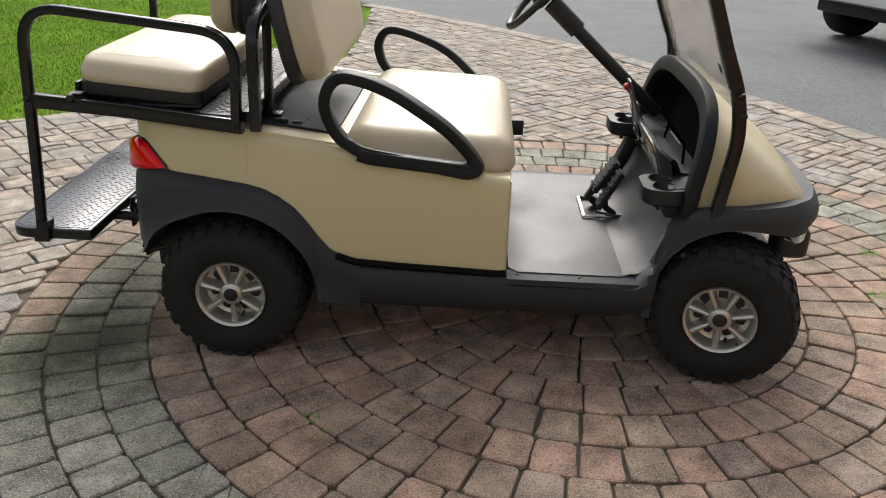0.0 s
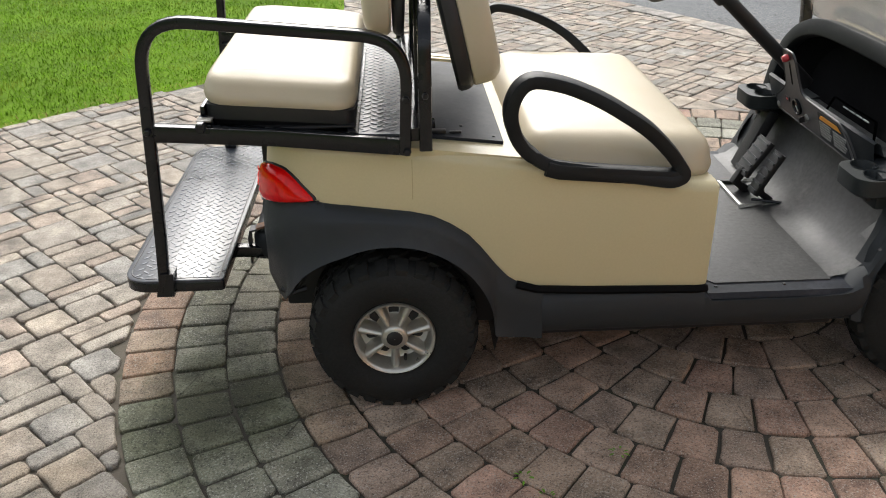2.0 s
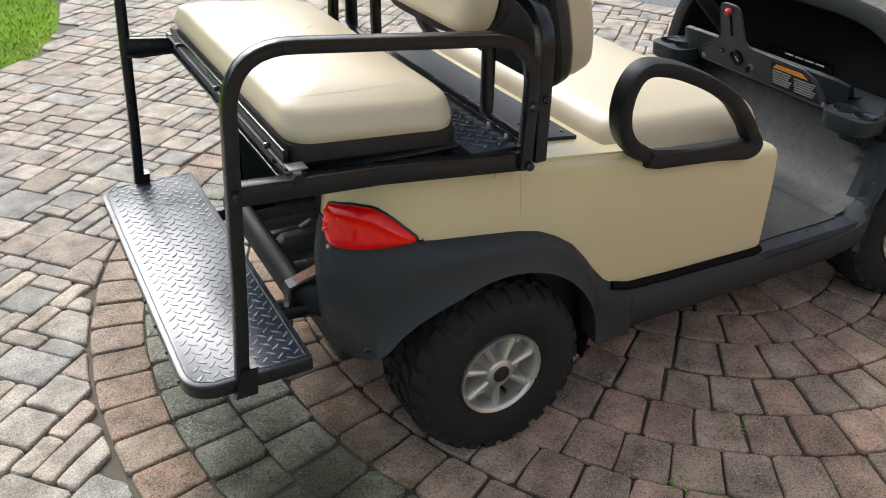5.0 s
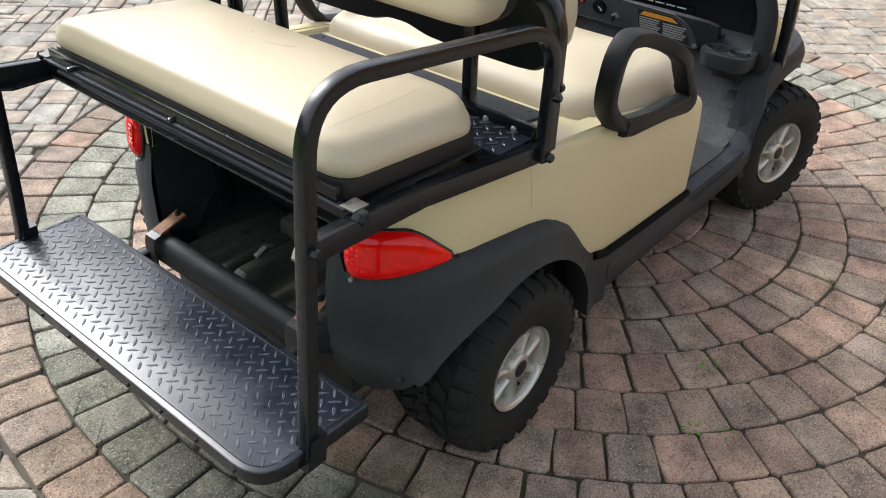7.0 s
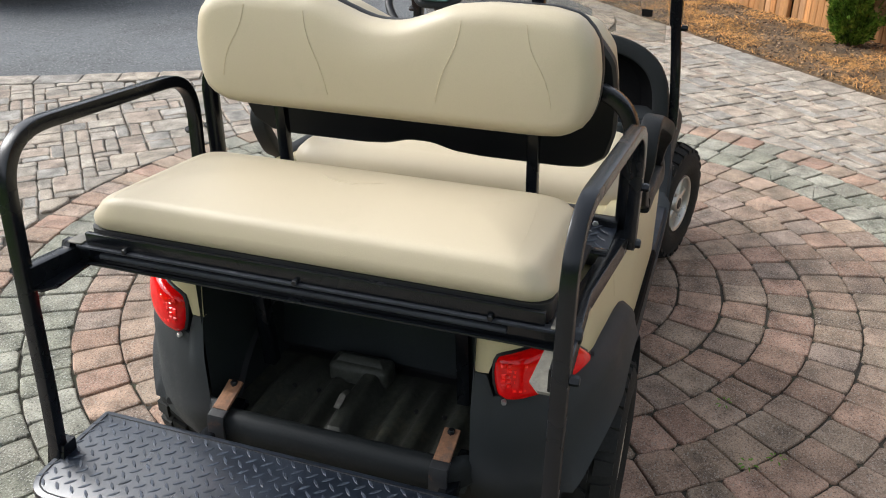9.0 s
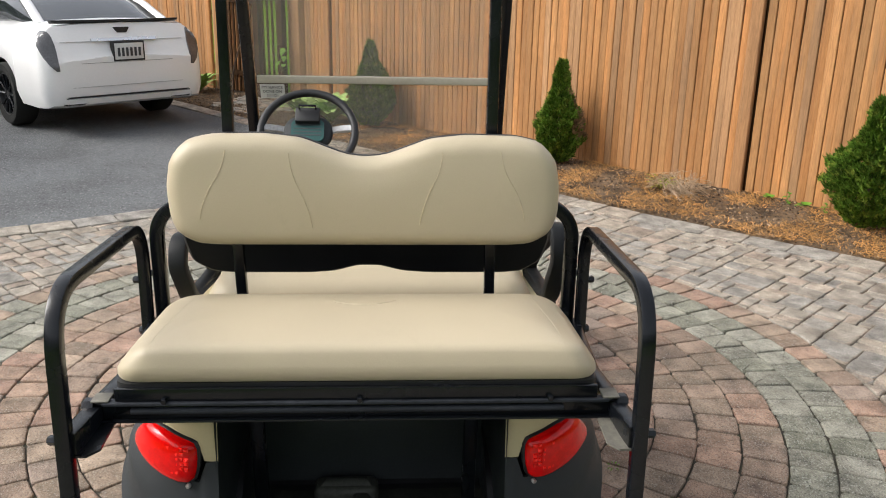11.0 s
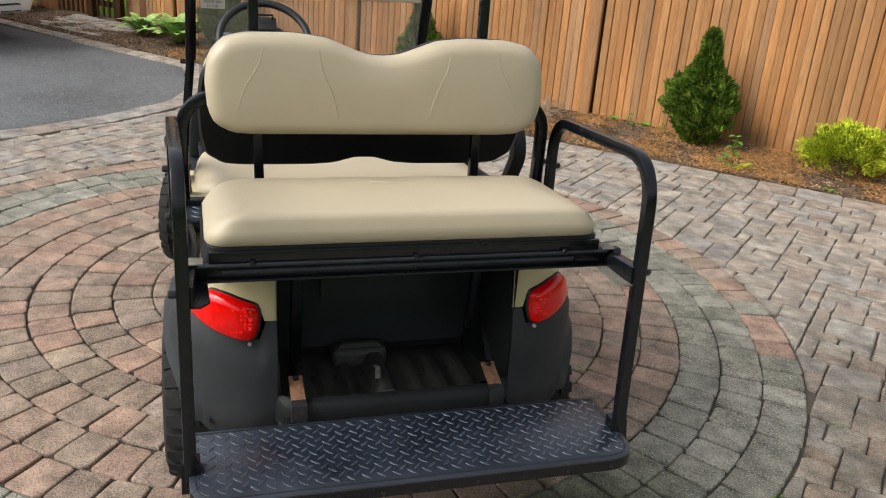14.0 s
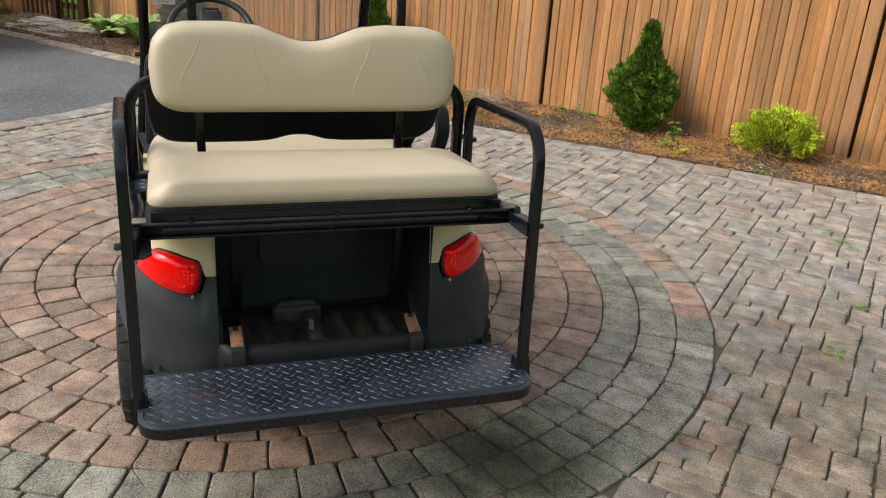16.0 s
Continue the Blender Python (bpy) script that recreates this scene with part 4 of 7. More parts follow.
leafy("hosta", "green and cream variegated hosta clump by the gate", "plant", 4.85, 0.50, 80, 0.58, 0.062, 1.6, m_hosta)
leafy("hosta", "green and cream variegated hosta clump by the gate", "plant", 5.55, 0.40, 48, 0.46, 0.05, 1.5, m_hosta)
leafy("lily_clump", "bright green arching leaf clump behind stones", "plant", 8.05, 0.32, 44, 0.55, 0.035, 1.7, m_hosta)
seedling(-1.42, 0.52, 0.17, 4, 0.085, m_weed, "upright broad-leaved green weed in the mulch")
seedling(-1.40, 0.70, 0.09, 3, 0.080, m_weed, "low broad-leaved green weed in pine straw")
seedling(-0.42, 0.14, 0.10, 3, 0.055, m_weed, "small upright green weed by the fence")
seedling(-0.72, 0.16, 0.08, 3, 0.050, m_weed, "small upright green weed by the fence")
leafy("weed", "small green weed seedling in the mulch", "weed", -0.55, 0.12, 7, 0.07, 0.02, 0.9, m_weed, group="bed weeds")
leafy("weed", "small green weed seedling in the mulch", "weed", -0.25, 0.10, 7, 0.07, 0.02, 0.9, m_weed, group="bed weeds")
leafy("weed", "yellowing low weed in pine straw", "weed", -1.55, 0.72, 12, 0.10, 0.015, 0.6, m_gold, group="bed weeds")
leafy("weed", "round-leaved green weed by the fence", "weed", -3.35, 0.25, 8, 0.10, 0.04, 0.8, m_weed, group="bed weeds")
leafy("weed", "yellow-green grassy weed by the fence", "weed", 0.55, 0.42, 26, 0.22, 0.007, 1.3, m_gold, group="bed weeds")
leafy("weed", "small green weed near the paver edging", "weed", -2.2, 0.84, 6, 0.06, 0.012, 0.6, m_weed, group="bed weeds")
dry = by_fence(0.35, 0.5)
dead = thing("dead_perennial", "dry tan tangle of dead stems on the mulch", "dead plant", Matrix.Translation((dry.x, dry.y, bed_z(0.35, 0.5))))
stems = []
for i in range(90):
    a = RNG.uniform(0, 6.28)
    stems.append(tube([(RNG.uniform(-0.1, 0.1), RNG.uniform(-0.1, 0.1), 0), (0.14 * math.cos(a), 0.14 * math.sin(a), RNG.uniform(0.05, 0.2)),
                       (0.26 * math.cos(a + 0.6), 0.26 * math.sin(a + 0.6), RNG.uniform(0.0, 0.16))], 0.0022, 4))
tagged(part("stem_tangle", join(*stems), material("dry_stem", (0.36, 0.26, 0.17), 0.8, var=0.2, bump=0.0, per="island", spread=0.3), dead), kind="stuff")


def rock(p, k, seed):
    bm = bmesh.new()
    bmesh.ops.create_icosphere(bm, subdivisions=2, radius=k)
    for v in bm.verts:
        v.co *= 1 + 0.35 * noise.noise(v.co * (2.2 / k) + Vector((seed, 0, 0)))
        v.co.z *= 0.7
    ob = part("stone", bm, m_stone, None)
    ob.location = (p.x, p.y, k * 0.35 + 0.02)
    return tagged(ob, "rough pale rounded landscaping stone in the bed", "stone", "bed stones")


for i, (t, w, k) in enumerate(((7.95, 0.62, 0.10), (8.2, 0.70, 0.12), (8.55, 0.62, 0.10), (7.78, 0.70, 0.07), (8.9, 0.68, 0.10))):
    rock(by_fence(t, w), k, i * 7.3)

# weeds in the joints
for i, (x, y) in enumerate(((-0.11, -2.34), (-0.16, -2.30), (0.95, -3.39), (1.22, -3.44), (0.24, -2.82), (2.54, 0.14), (2.69, 0.6), (1.08, -3.42))):
    leafy("joint_weed", "tiny green weed growing in a paver joint", "weed", 0, 0, 9, 0.042, 0.005, 0.35, m_weed, at=(x, y, 0), group="joint weeds")
for x, y in ((0.34, -0.96), (0.39, -1.04), (0.62, -0.88), (-0.20, -1.76), (0.25, -2.82), (-0.55, -1.25)):
    leafy("joint_weed", "tiny green weed sprouting in a paver joint", "weed", 0, 0, 7, 0.017, 0.003, 0.4, m_weed, at=(x, y, 0), group="joint weeds")

# ---- golf cart: x forward from the rear axle, y to its left ----
cart = thing("golf_cart", "beige golf cart with cream vinyl seats and rear bench on pavers", "golf cart", Matrix.Translation((0, 0.01, 0.01)))
HUB_Z = 0.226


def both(name, piece, mat, parent, label="", **kw):
    return part(name, piece, mat, parent, label, **kw), part(name, mirror(piece), mat, parent, label, **kw)


# -- wheels --
def tyre_piece():
    prof = [(0.118, -0.105), (0.135, -0.122), (0.165, -0.131), (0.20, -0.130), (0.226, -0.117), (0.2385, -0.098), (0.2415, -0.06), (0.2425, 0.0),
            (0.2415, 0.06), (0.2385, 0.098), (0.226, 0.117), (0.20, 0.130), (0.165, 0.131), (0.135, 0.122), (0.118, 0.105)]
    body = lathe(prof, 56)
    lugs = []
    n = 26
    for i in range(n):
        for side in (-1, 1):
            a0 = 2 * math.pi * (i + (0.5 if side > 0 else 0)) / n
            for y0, y1, skew, w, rr in ((0.078, 0.122, 0.0, 0.085, 0.0), (0.030, 0.068, 0.10, 0.075, 0.002), (-0.012, 0.022, -0.05, 0.06, 0.002)):
                q = []
                for r_add in (-0.012, 0.0085):
                    for y, da in ((y0, -w), (y0, w), (y1, w * 0.9 + skew), (y1, -w * 0.9 + skew)):
                        base = 0.2425 - (0.0 if abs(y) < 0.08 else (abs(y) - 0.08) ** 1.5 * 2.0)
                        r = base + r_add + (0 if r_add < 0 else rr)
                        t_in = 0.9 if r_add > 0 else 1.0
                        a = a0 + da * t_in
                        q.append((r * math.cos(a), side * y, r * math.sin(a)))
                f = [(4, 5, 6, 7), (0, 1, 5, 4), (1, 2, 6, 5), (2, 3, 7, 6), (3, 0, 4, 7)]
                lugs.append((q, f if side > 0 else [tuple(reversed(x)) for x in f]))
    return body, join(*lugs)


def rim_piece():
    prof = [(0.116, -0.10), (0.122, -0.112), (0.119, -0.119), (0.113, -0.117), (0.109, -0.108), (0.107, -0.085), (0.102, -0.056), (0.085, -0.047), (0.060, -0.050),
            (0.050, -0.062), (0.041, -0.080), (0.040, -0.106), (0.034, -0.113), (0.012, -0.113), (0.001, -0.113)]
    return lathe(prof, 48)


def wheel(x, side, steer=0.0):
    w = part("wheel", None, None, cart)
    w.matrix_local = pose(x, side * (0.505 if x < 1 else 0.516), HUB_Z, 0, 0, (180 if side > 0 else 0) + steer)
    part("tyre", TYRE_MESH, None, w)
    tagged(part("tread", LUG_MESH, None, w), kind="stuff")
    part("rim", RIM_MESH, None, w)
    for i in range(7):
        ob = part("spoke", SPOKE_MESH, None, w)
        ob.matrix_local = pose(0, 0, 0, 0, 360 / 7 * i + 90, 0)
        ob = part("rim_slot", SLOT_MESH, None, w)
        ob.matrix_local = pose(0, 0, 0, 0, 360 / 7 * (i + 0.5) + 90, 0)
    part("hub_cap", CAP_MESH, None, w, "black hub cap")
    part("valve", VALVE_MESH, None, w)
    return w


def pressed(piece):
    """A tyre's underside, flattened on the ground."""
    return [(x, y * (1 + 0.9 * max(0, -z - 0.215)), max(z, -HUB_Z - 0.008)) for x, y, z in piece[0]], piece[1]


TYRE_BODY, TYRE_LUGS = (pressed(p) for p in tyre_piece())
TYRE_MESH = mesh_of("tyre", *TYRE_BODY, m_rubber, angle=35)
LUG_MESH = mesh_of("tread", *TYRE_LUGS, m_rubber, angle=35)
RIM_MESH = mesh_of("rim", *rim_piece(), m_rim, angle=50)
spoke = []
for x, hw, y_top in ((0.034, 0.006, -0.106), (0.048, 0.0075, -0.105), (0.070, 0.009, -0.104), (0.092, 0.0105, -0.103), (0.110, 0.013, -0.101)):
    spoke.append([(x, -0.045, -hw * 1.25), (x, y_top + 0.008, -hw), (x, y_top, -hw * 0.25), (x, y_top, hw * 0.25), (x, y_top + 0.008, hw), (x, -0.045, hw * 1.25)])
SPOKE_MESH = mesh_of("spoke", *loft(spoke), m_rim, angle=60)
slot = dense(outline_round(0.037, 0.031, 0.011, 3), 0.01)
SLOT_MESH = mesh_of("rim_slot", *loft([[(0.069 + x, y, z) for x, z in slot] for y in (-0.040, -0.0535)]), m_black)
CAP_MESH = mesh_of("hub_cap", *lathe([(0.024, -0.110), (0.024, -0.114), (0.020, -0.116), (0.001, -0.117)], 24), m_black)
VALVE_MESH = mesh_of("valve", *moved(lathe([(0.005, -0.07), (0.005, -0.095), (0.001, -0.096)], 10), Matrix.Translation((0.03, 0, -0.085))), m_black)
wheel(0.0, -1)
wheel(0.0, 1)
wheel(1.678, -1, -15)
wheel(1.678, 1, -15)

# -- body skin: a wall that runs along the side and round the rear corner --
U_CORNER, U_END = -0.12, -0.52


def side_y(x):
    return interp([(-0.2, 0.553), (-0.12, 0.555), (0.05, 0.564), (0.35, 0.580), (0.95, 0.582)], x)


def plan_rear(u):
    if u >= U_CORNER:
        return Vector((u, -side_y(u), 0))
    a = (U_CORNER - u) / (U_CORNER - U_END) * math.pi / 2
    k = 2 / 2.2
    return Vector((-0.12 - 0.25 * max(0, math.sin(a)) ** k, -0.33 - 0.225 * max(0, math.cos(a)) ** k, 0))


def skin(u, z, off=0.0, plan=plan_rear, tuck=0.16):
    p = plan(u)
    d = plan(u - 0.01) - plan(u + 0.01)
    n = Vector((-d.y, d.x, 0)).normalized()
    if n.dot(p - Vector((0.4, 0, 0))) < 0:
        n = -n
    lean = -tuck * max(0, z - 0.55) ** 1.6 * 1.5
    q = p + n * (off + lean)
    return Vector((q.x, q.y, z))


FENDER_TOP = [(-0.52, 0.652), (-0.490, 0.648), (-0.480, 0.598), (-0.36, 0.612), (-0.28, 0.632), (-0.20, 0.636), (-0.07, 0.621), (0.06, 0.606), (0.12, 0.593), (0.17, 0.569),
              (0.22, 0.535), (0.26, 0.490), (0.30, 0.437), (0.335, 0.398), (0.375, 0.372), (0.42, 0.358), (0.56, 0.350), (0.93, 0.338)]
BODY_TOP = [(-0.52, 0.800), (-0.23, 0.805), (0.07, 0.785), (0.41, 0.745), (0.56, 0.722), (0.84, 0.675), (0.93, 0.668)]
BODY_LOW = [(-0.52, 0.654), (-0.490, 0.654), (-0.480, 0.698), (-0.35, 0.719), (-0.30, 0.716), (-0.205, 0.643), (-0.18, 0.636)] + FENDER_TOP[6:]
cols = [U_END + (0.925 - U_END) * i / 96 for i in range(97)]
rows = []
for u in cols:
    lo, hi = interp(BODY_LOW, u), interp(BODY_TOP, u)
    if u > 0.89:
        lo += 0.02 * ((u - 0.89) / 0.035) ** 2
    ring = [skin(u, lo, -0.012), skin(u, lo, 0.0)]
    for i in range(1, 9):
        ring.append(skin(u, lo + (hi - 0.028 - lo) * i / 8))
    for a in (22, 45, 68, 90):
        ring.append(skin(u, hi - 0.028 + 0.028 * math.sin(radians(a)), -0.028 * (1 - math.cos(radians(a)))))
    ring.append(skin(u, hi, -0.075))
    ring.append(skin(u, hi - 0.02, -0.09))
    rows.append(ring)
both("body_side", loft(rows, closed=False), m_beige, cart, angle=50)
seam = [[skin(0.064, z, o) for o in (-0.002, 0.0003)] + [skin(0.0665, z, o) for o in (0.0003, -0.002)] for z in (0.645, 0.68, 0.73, 0.757)]
both("body_seam", loft(seam), material("seam_line", (0.42, 0.35, 0.19), 0.6, bump=0), cart)

# deck behind the front seat, sloping with the body, and the beige seat base
deck_rows = []
for x in np.linspace(-0.12, 0.90, 30):
    z = interp(BODY_TOP, x) - 0.012 - (0.05 if x > 0.47 else 0) - (0.02 if -0.3 < x < -0.1 else 0)
    deck_rows.append([(x, y, z) for y in (-0.52, -0.3, 0, 0.3, 0.52)])
part("rear_deck", loft(deck_rows, closed=False), m_beige, cart)
both("deck_rim", loft([[(x, -0.545, interp(BODY_TOP, x) - 0.03), (x, -0.54, interp(BODY_TOP, x) + 0.003), (x, -0.503, interp(BODY_TOP, x) + 0.003), (x, -0.50, interp(BODY_TOP, x) - 0.03)]
                       for x in np.linspace(0.0, 0.44, 12)]), m_beige, cart)
part("seat_base_front", loft([[(0.915, y, z), (0.93, y, z)] for y, z in ((-0.565, 0.335), (-0.565, 0.66), (0.565, 0.66), (0.565, 0.335))], closed=False), m_beige, cart)
part("deck_panel", loft([[(x, y, interp(BODY_TOP, x) - 0.002) for y in (-0.405, 0.445)] + [(x, y, interp(BODY_TOP, x) - 0.012) for y in (0.445, -0.405)]
                         for x in (0.055, 0.335)]), m_deck, cart, "dull black sheet panel behind the seat")
for x, y in ((0.31, -0.37), (0.31, 0.41), (0.16, -0.38), (0.22, -0.30)):
    part("panel_screw", bolt((x, y, interp(BODY_TOP, x) - 0.002), (0, 0, 1), 0.005, 0.003), m_black, cart)
part("panel_clip", box(0.18, 0.215, -0.375, -0.363, 0.768, 0.775, 0.002), m_black, cart)
part("panel_clip", box(0.12, 0.17, -0.39, -0.37, 0.773, 0.785, 0.003), m_black, cart)


# fender: dark plastic below the beige, flared over the wheel
def arch(u):
    if u > 0.297:
        return interp([(0.297, 0.228), (0.36, 0.206), (0.44, 0.194)], u)
    if u > -0.27:
        return 0.235 + math.sqrt(max(0.0001, 0.30 ** 2 - u * u)) * 0.985
    return interp([(-0.52, 0.312), (-0.45, 0.282), (-0.38, 0.284), (-0.33, 0.306), (-0.30, 0.332), (-0.27, 0.364)], u)


rows = []
for i in range(111):
    u = U_END + (0.44 - U_END) * i / 110
    hi = interp(FENDER_TOP, u) + 0.004
    lo = min(arch(u), hi - 0.015)
    near = math.exp(-((max(0, abs(u) - 0.30)) / 0.05) ** 2)
    ring = [skin(u, hi - 0.002, -0.012), skin(u, hi, 0.004)]
    for k in range(1, 11):
        z = hi + (lo - hi) * k / 10
        flare = 0.028 * near * math.exp(-(z - lo) / 0.045) + 0.012 * min(1, k / 3) + (0.582 - side_y(max(u, -0.12))) * min(1, k / 2) * max(0, min(1, (u + 0.40) / 0.28))
        ring.append(skin(u, z, 0.004 + flare - 0.02 * max(0, (k - 8) / 2) * (u < -0.3)))
    ring.append(skin(u, lo + 0.006, -0.012))
    ring.append(skin(u, lo + 0.03, -0.03))
    rows.append(ring)
both("rear_fender", loft(rows, closed=False), m_trim, cart, "dark grey plastic wheel-arch trim", angle=50)
wheel_house = [[(0.315 * math.cos(a), y, 0.235 + 0.315 * math.sin(a)) for y in (-0.575, -0.31)] for a in np.linspace(-0.3, math.pi - 0.45, 24)]
both("wheel_liner", loft(wheel_house, closed=False), m_black, cart)

# rocker and sill
rk = [(-0.545, 0.352), (-0.582, 0.345), (-0.600, 0.315), (-0.600, 0.262), (-0.585, 0.215), (-0.55, 0.188), (-0.45, 0.185), (-0.45, 0.30)]
rows = [[(x, y + (0.012 if x > 1.40 else 0), z + (0.02 * max(0, (x - 1.3) / 0.13))) for y, z in rk] for x in (0.435, 0.55, 0.70, 0.85, 0.915, 0.93, 0.945, 1.05, 1.2, 1.33, 1.37, 1.40, 1.43)]
rows = [[(x, y, z - (0.045 * max(0, min(1, (x - 0.915) / 0.03, (1.405 - x) / 0.04)) if i in (0, 1) else 0.012 * (0.93 < x < 1.40) if i == 2 else 0)) for i, (x, y, z) in enumerate(r)] for r in rows]
both("rocker_panel", loft(rows), m_trim, cart, "dark grey plastic sill cover", angle=50)
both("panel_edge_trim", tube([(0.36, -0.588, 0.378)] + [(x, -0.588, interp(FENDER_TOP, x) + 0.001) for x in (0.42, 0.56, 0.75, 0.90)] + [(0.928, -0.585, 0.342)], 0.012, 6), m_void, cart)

# floor
part("floor_pan", box(0.90, 1.45, -0.565, 0.565, 0.20, 0.305, 0.004), m_trim, cart)
both("sill_plate", loft([[(x, -0.592, 0.305), (x, -0.585, 0.322), (x, -0.515, 0.325), (x, -0.515, 0.30)] for x in np.linspace(0.935, 1.41, 6)]), m_deck, cart, "worn dark sill edge")
for x in (0.97, 1.18, 1.38):
    both("sill_screw", bolt((x, -0.55, 0.324), (0, 0, 1), 0.006, 0.003), m_black, cart)
mat_outline = [(0.94, -0.50), (0.97, -0.535), (1.33, -0.535), (1.335, -0.505), (1.37, -0.50), (1.37, 0.50), (1.335, 0.505), (1.33, 0.535), (0.97, 0.535), (0.94, 0.50)]
part("floor_mat", loft([[(x, y, 0.306) for x, y in mat_outline], [(x, y, 0.328) for x, y in mat_outline]]), m_mat, cart, "worn grey ribbed rubber floor mat", bevel=0)
ribs = []
for k in range(40):
    y = -0.49 + 0.98 * k / 39
    ribs.append(box(0.965, 1.31, y - 0.005, y + 0.005, 0.3275, 0.3281))
tagged(part("mat_ribbing", join(*ribs), m_mat, cart), kind="stuff")
kick = [(1.33, 0.329), (1.38, 0.338), (1.43, 0.375), (1.48, 0.44), (1.52, 0.52), (1.55, 0.62)]
part("firewall", loft([[(x, y, z) for x, z in kick] for y in (-0.525, -0.2, 0.2, 0.525)], closed=False), m_firewall, cart, "scuffed dark plastic firewall", bevel=0)

# seats
def bench(name, x0, x1, half, z0, thick, tilt, edge=0.045, corner=0.055, crown=0.014, taper=0.0, ends=0.0):
    ol = outline_round(x1 - x0, 2 * half, corner)
    v, f = pillow(ol, thick, edge, crown, 0.012, -0.006)
    v = [(x, y * (1 - taper * max(0, z) / thick), z - ends * max(0, min(1, z / thick - 0.2)) * max(0, (abs(y) - half + 0.11) / 0.11) ** 2) for x, y, z in v]
    return moved((v, f), Matrix.Translation(((x0 + x1) / 2, 0, z0)) @ pose(0, 0, 0, 0, tilt, 0))


def seam_on(piece, pts, axis, r=0.0014):
    """A stitched seam that lies on a padded piece: pts seen along an axis, (x, y) from above or (y, z) from behind."""
    tree = BVHTree.FromPolygons([Vector(v) for v in piece[0]], piece[1])
    path = rounded([(*p, 0) for p in pts], 0.05, 5)
    out = []
    for p in path:
        if axis == "z":
            hit = tree.ray_cast(Vector((p.x, p.y, 3)), Vector((0, 0, -1)))[0]
        else:
            hit = tree.ray_cast(Vector((-3, p.x, p.y)), Vector((1, 0, 0)))[0]
        if hit:
            out.append(hit)
    return tube(out, r, 6)


front_piece = bench("front_seat", 0.37, 0.938, 0.525, 0.668, 0.125, 2.5, edge=0.078, corner=0.10, crown=0.022, taper=0.03)
part("front_seat", front_piece, m_vinyl, cart, "cream vinyl bench cushion")

rear_piece = bench("rear_seat", -0.487, -0.085, 0.512, 0.894, 0.084, 5.0, edge=0.025, corner=0.055, crown=0.018, taper=0.06, ends=0.022)
rear = part("rear_seat", rear_piece, m_vinyl, cart, "cream vinyl rear-facing bench cushion")
for s in (-1, 1):
    part("seat_seam", seam_on(rear_piece, [(-0.13, s * 0.40), (-0.20, s * 0.412), (-0.32, s * 0.425), (-0.42, s * 0.430), (-0.46, s * 0.431), (-0.478, s * 0.431)], "z", 0.0004), m_vinyl, rear)
part("seat_seam", seam_on(rear_piece, [(-0.17 - 0.075 * math.sin(a), 0.085 * math.cos(a)) for a in np.linspace(0.5, math.pi - 0.5, 14)], "z", 0.0011), m_vinyl, rear)

BACK = [(-0.485, 0.075), (-0.47, 0.03), (-0.42, 0.004), (-0.36, 0.0), (-0.24, 0.0), (-0.16, 0.0), (-0.09, 0.0), (-0.03, 0.0), (0.03, 0.0), (0.09, 0.0), (0.16, 0.0), (0.24, 0.0), (0.36, 0.0), (0.42, 0.004), (0.47, 0.03), (0.488, 0.08), (0.49, 0.15), (0.478, 0.22),
        (0.44, 0.262), (0.38, 0.276), (0.25, 0.278), (0.16, 0.268), (0.10, 0.245), (0.05, 0.226), (0.0, 0.221), (-0.05, 0.226), (-0.10, 0.245), (-0.16, 0.268),
        (-0.25, 0.278), (-0.38, 0.276), (-0.44, 0.262), (-0.478, 0.22), (-0.49, 0.15)]


def smooth_outline(pts, n=2):
    """A closed outline with its corners cut, again and again."""
    pts = dense(pts, 0.03)
    for _ in range(n):
        pts = [q for a, b in zip(pts, pts[1:] + pts[:1]) for q in ((a[0] * 0.75 + b[0] * 0.25, a[1] * 0.75 + b[1] * 0.25), (a[0] * 0.25 + b[0] * 0.75, a[1] * 0.25 + b[1] * 0.75))]
    return pts[::2]


def backrest(outline, base, facing, lean, thick):
    """A padded back: outline in (across, up), its padded side toward facing (+1 forward, -1 rearward)."""
    body = pillow(smooth_outline(outline), thick, min(0.045, thick * 0.55), 0.012 if thick > 0.1 else 0.006, 0.008)
    m = Matrix(((0, 0, facing, 0), (-1, 0, 0, 0), (0, 1, 0, 0), (0, 0, 0, 1)))
    return moved(body, Matrix.Translation(base) @ pose(0, 0, 0, 0, lean, 0) @ m)


back_piece = backrest(BACK, (0.02, 0.0, 1.063), -1, 3, 0.075)
rback = part("rear_backrest", back_piece, m_vinyl, cart, "cream vinyl backrest with twin humps")
for pts in (((0.332, 1.352), (0.342, 1.27), (0.397, 1.19), (0.412, 1.075)), ((0.188, 1.352), (0.182, 1.26), (0.138, 1.17), (0.122, 1.070)),
            ((-0.192, 1.352), (-0.188, 1.27), (-0.142, 1.18), (-0.128, 1.075)), ((-0.332, 1.352), (-0.338, 1.27), (-0.390, 1.19), (-0.405, 1.085))):
    part("back_seam", seam_on(back_piece, pts, "x", 0.0011), m_seam, rback)
FBACK = [(a * 1.02, b * 1.36) for a, b in BACK]
part("front_backrest", backrest(FBACK, (0.245, 0.0, 0.918), 1, -13, 0.088), m_vinyl, cart, "cream vinyl front backrest")
SHELL = [(a * 1.045, b * 1.36) for a, b in BACK]
SHELL = [(a, b + (0.030 * math.exp(-(a / 0.075) ** 2) if b < 0.01 else 0)) for a, b in SHELL]
part("backrest_shell", backrest(SHELL, (0.205, 0.0, 0.905), 1, -13, 0.05), m_black, cart, "black plastic backrest shell")
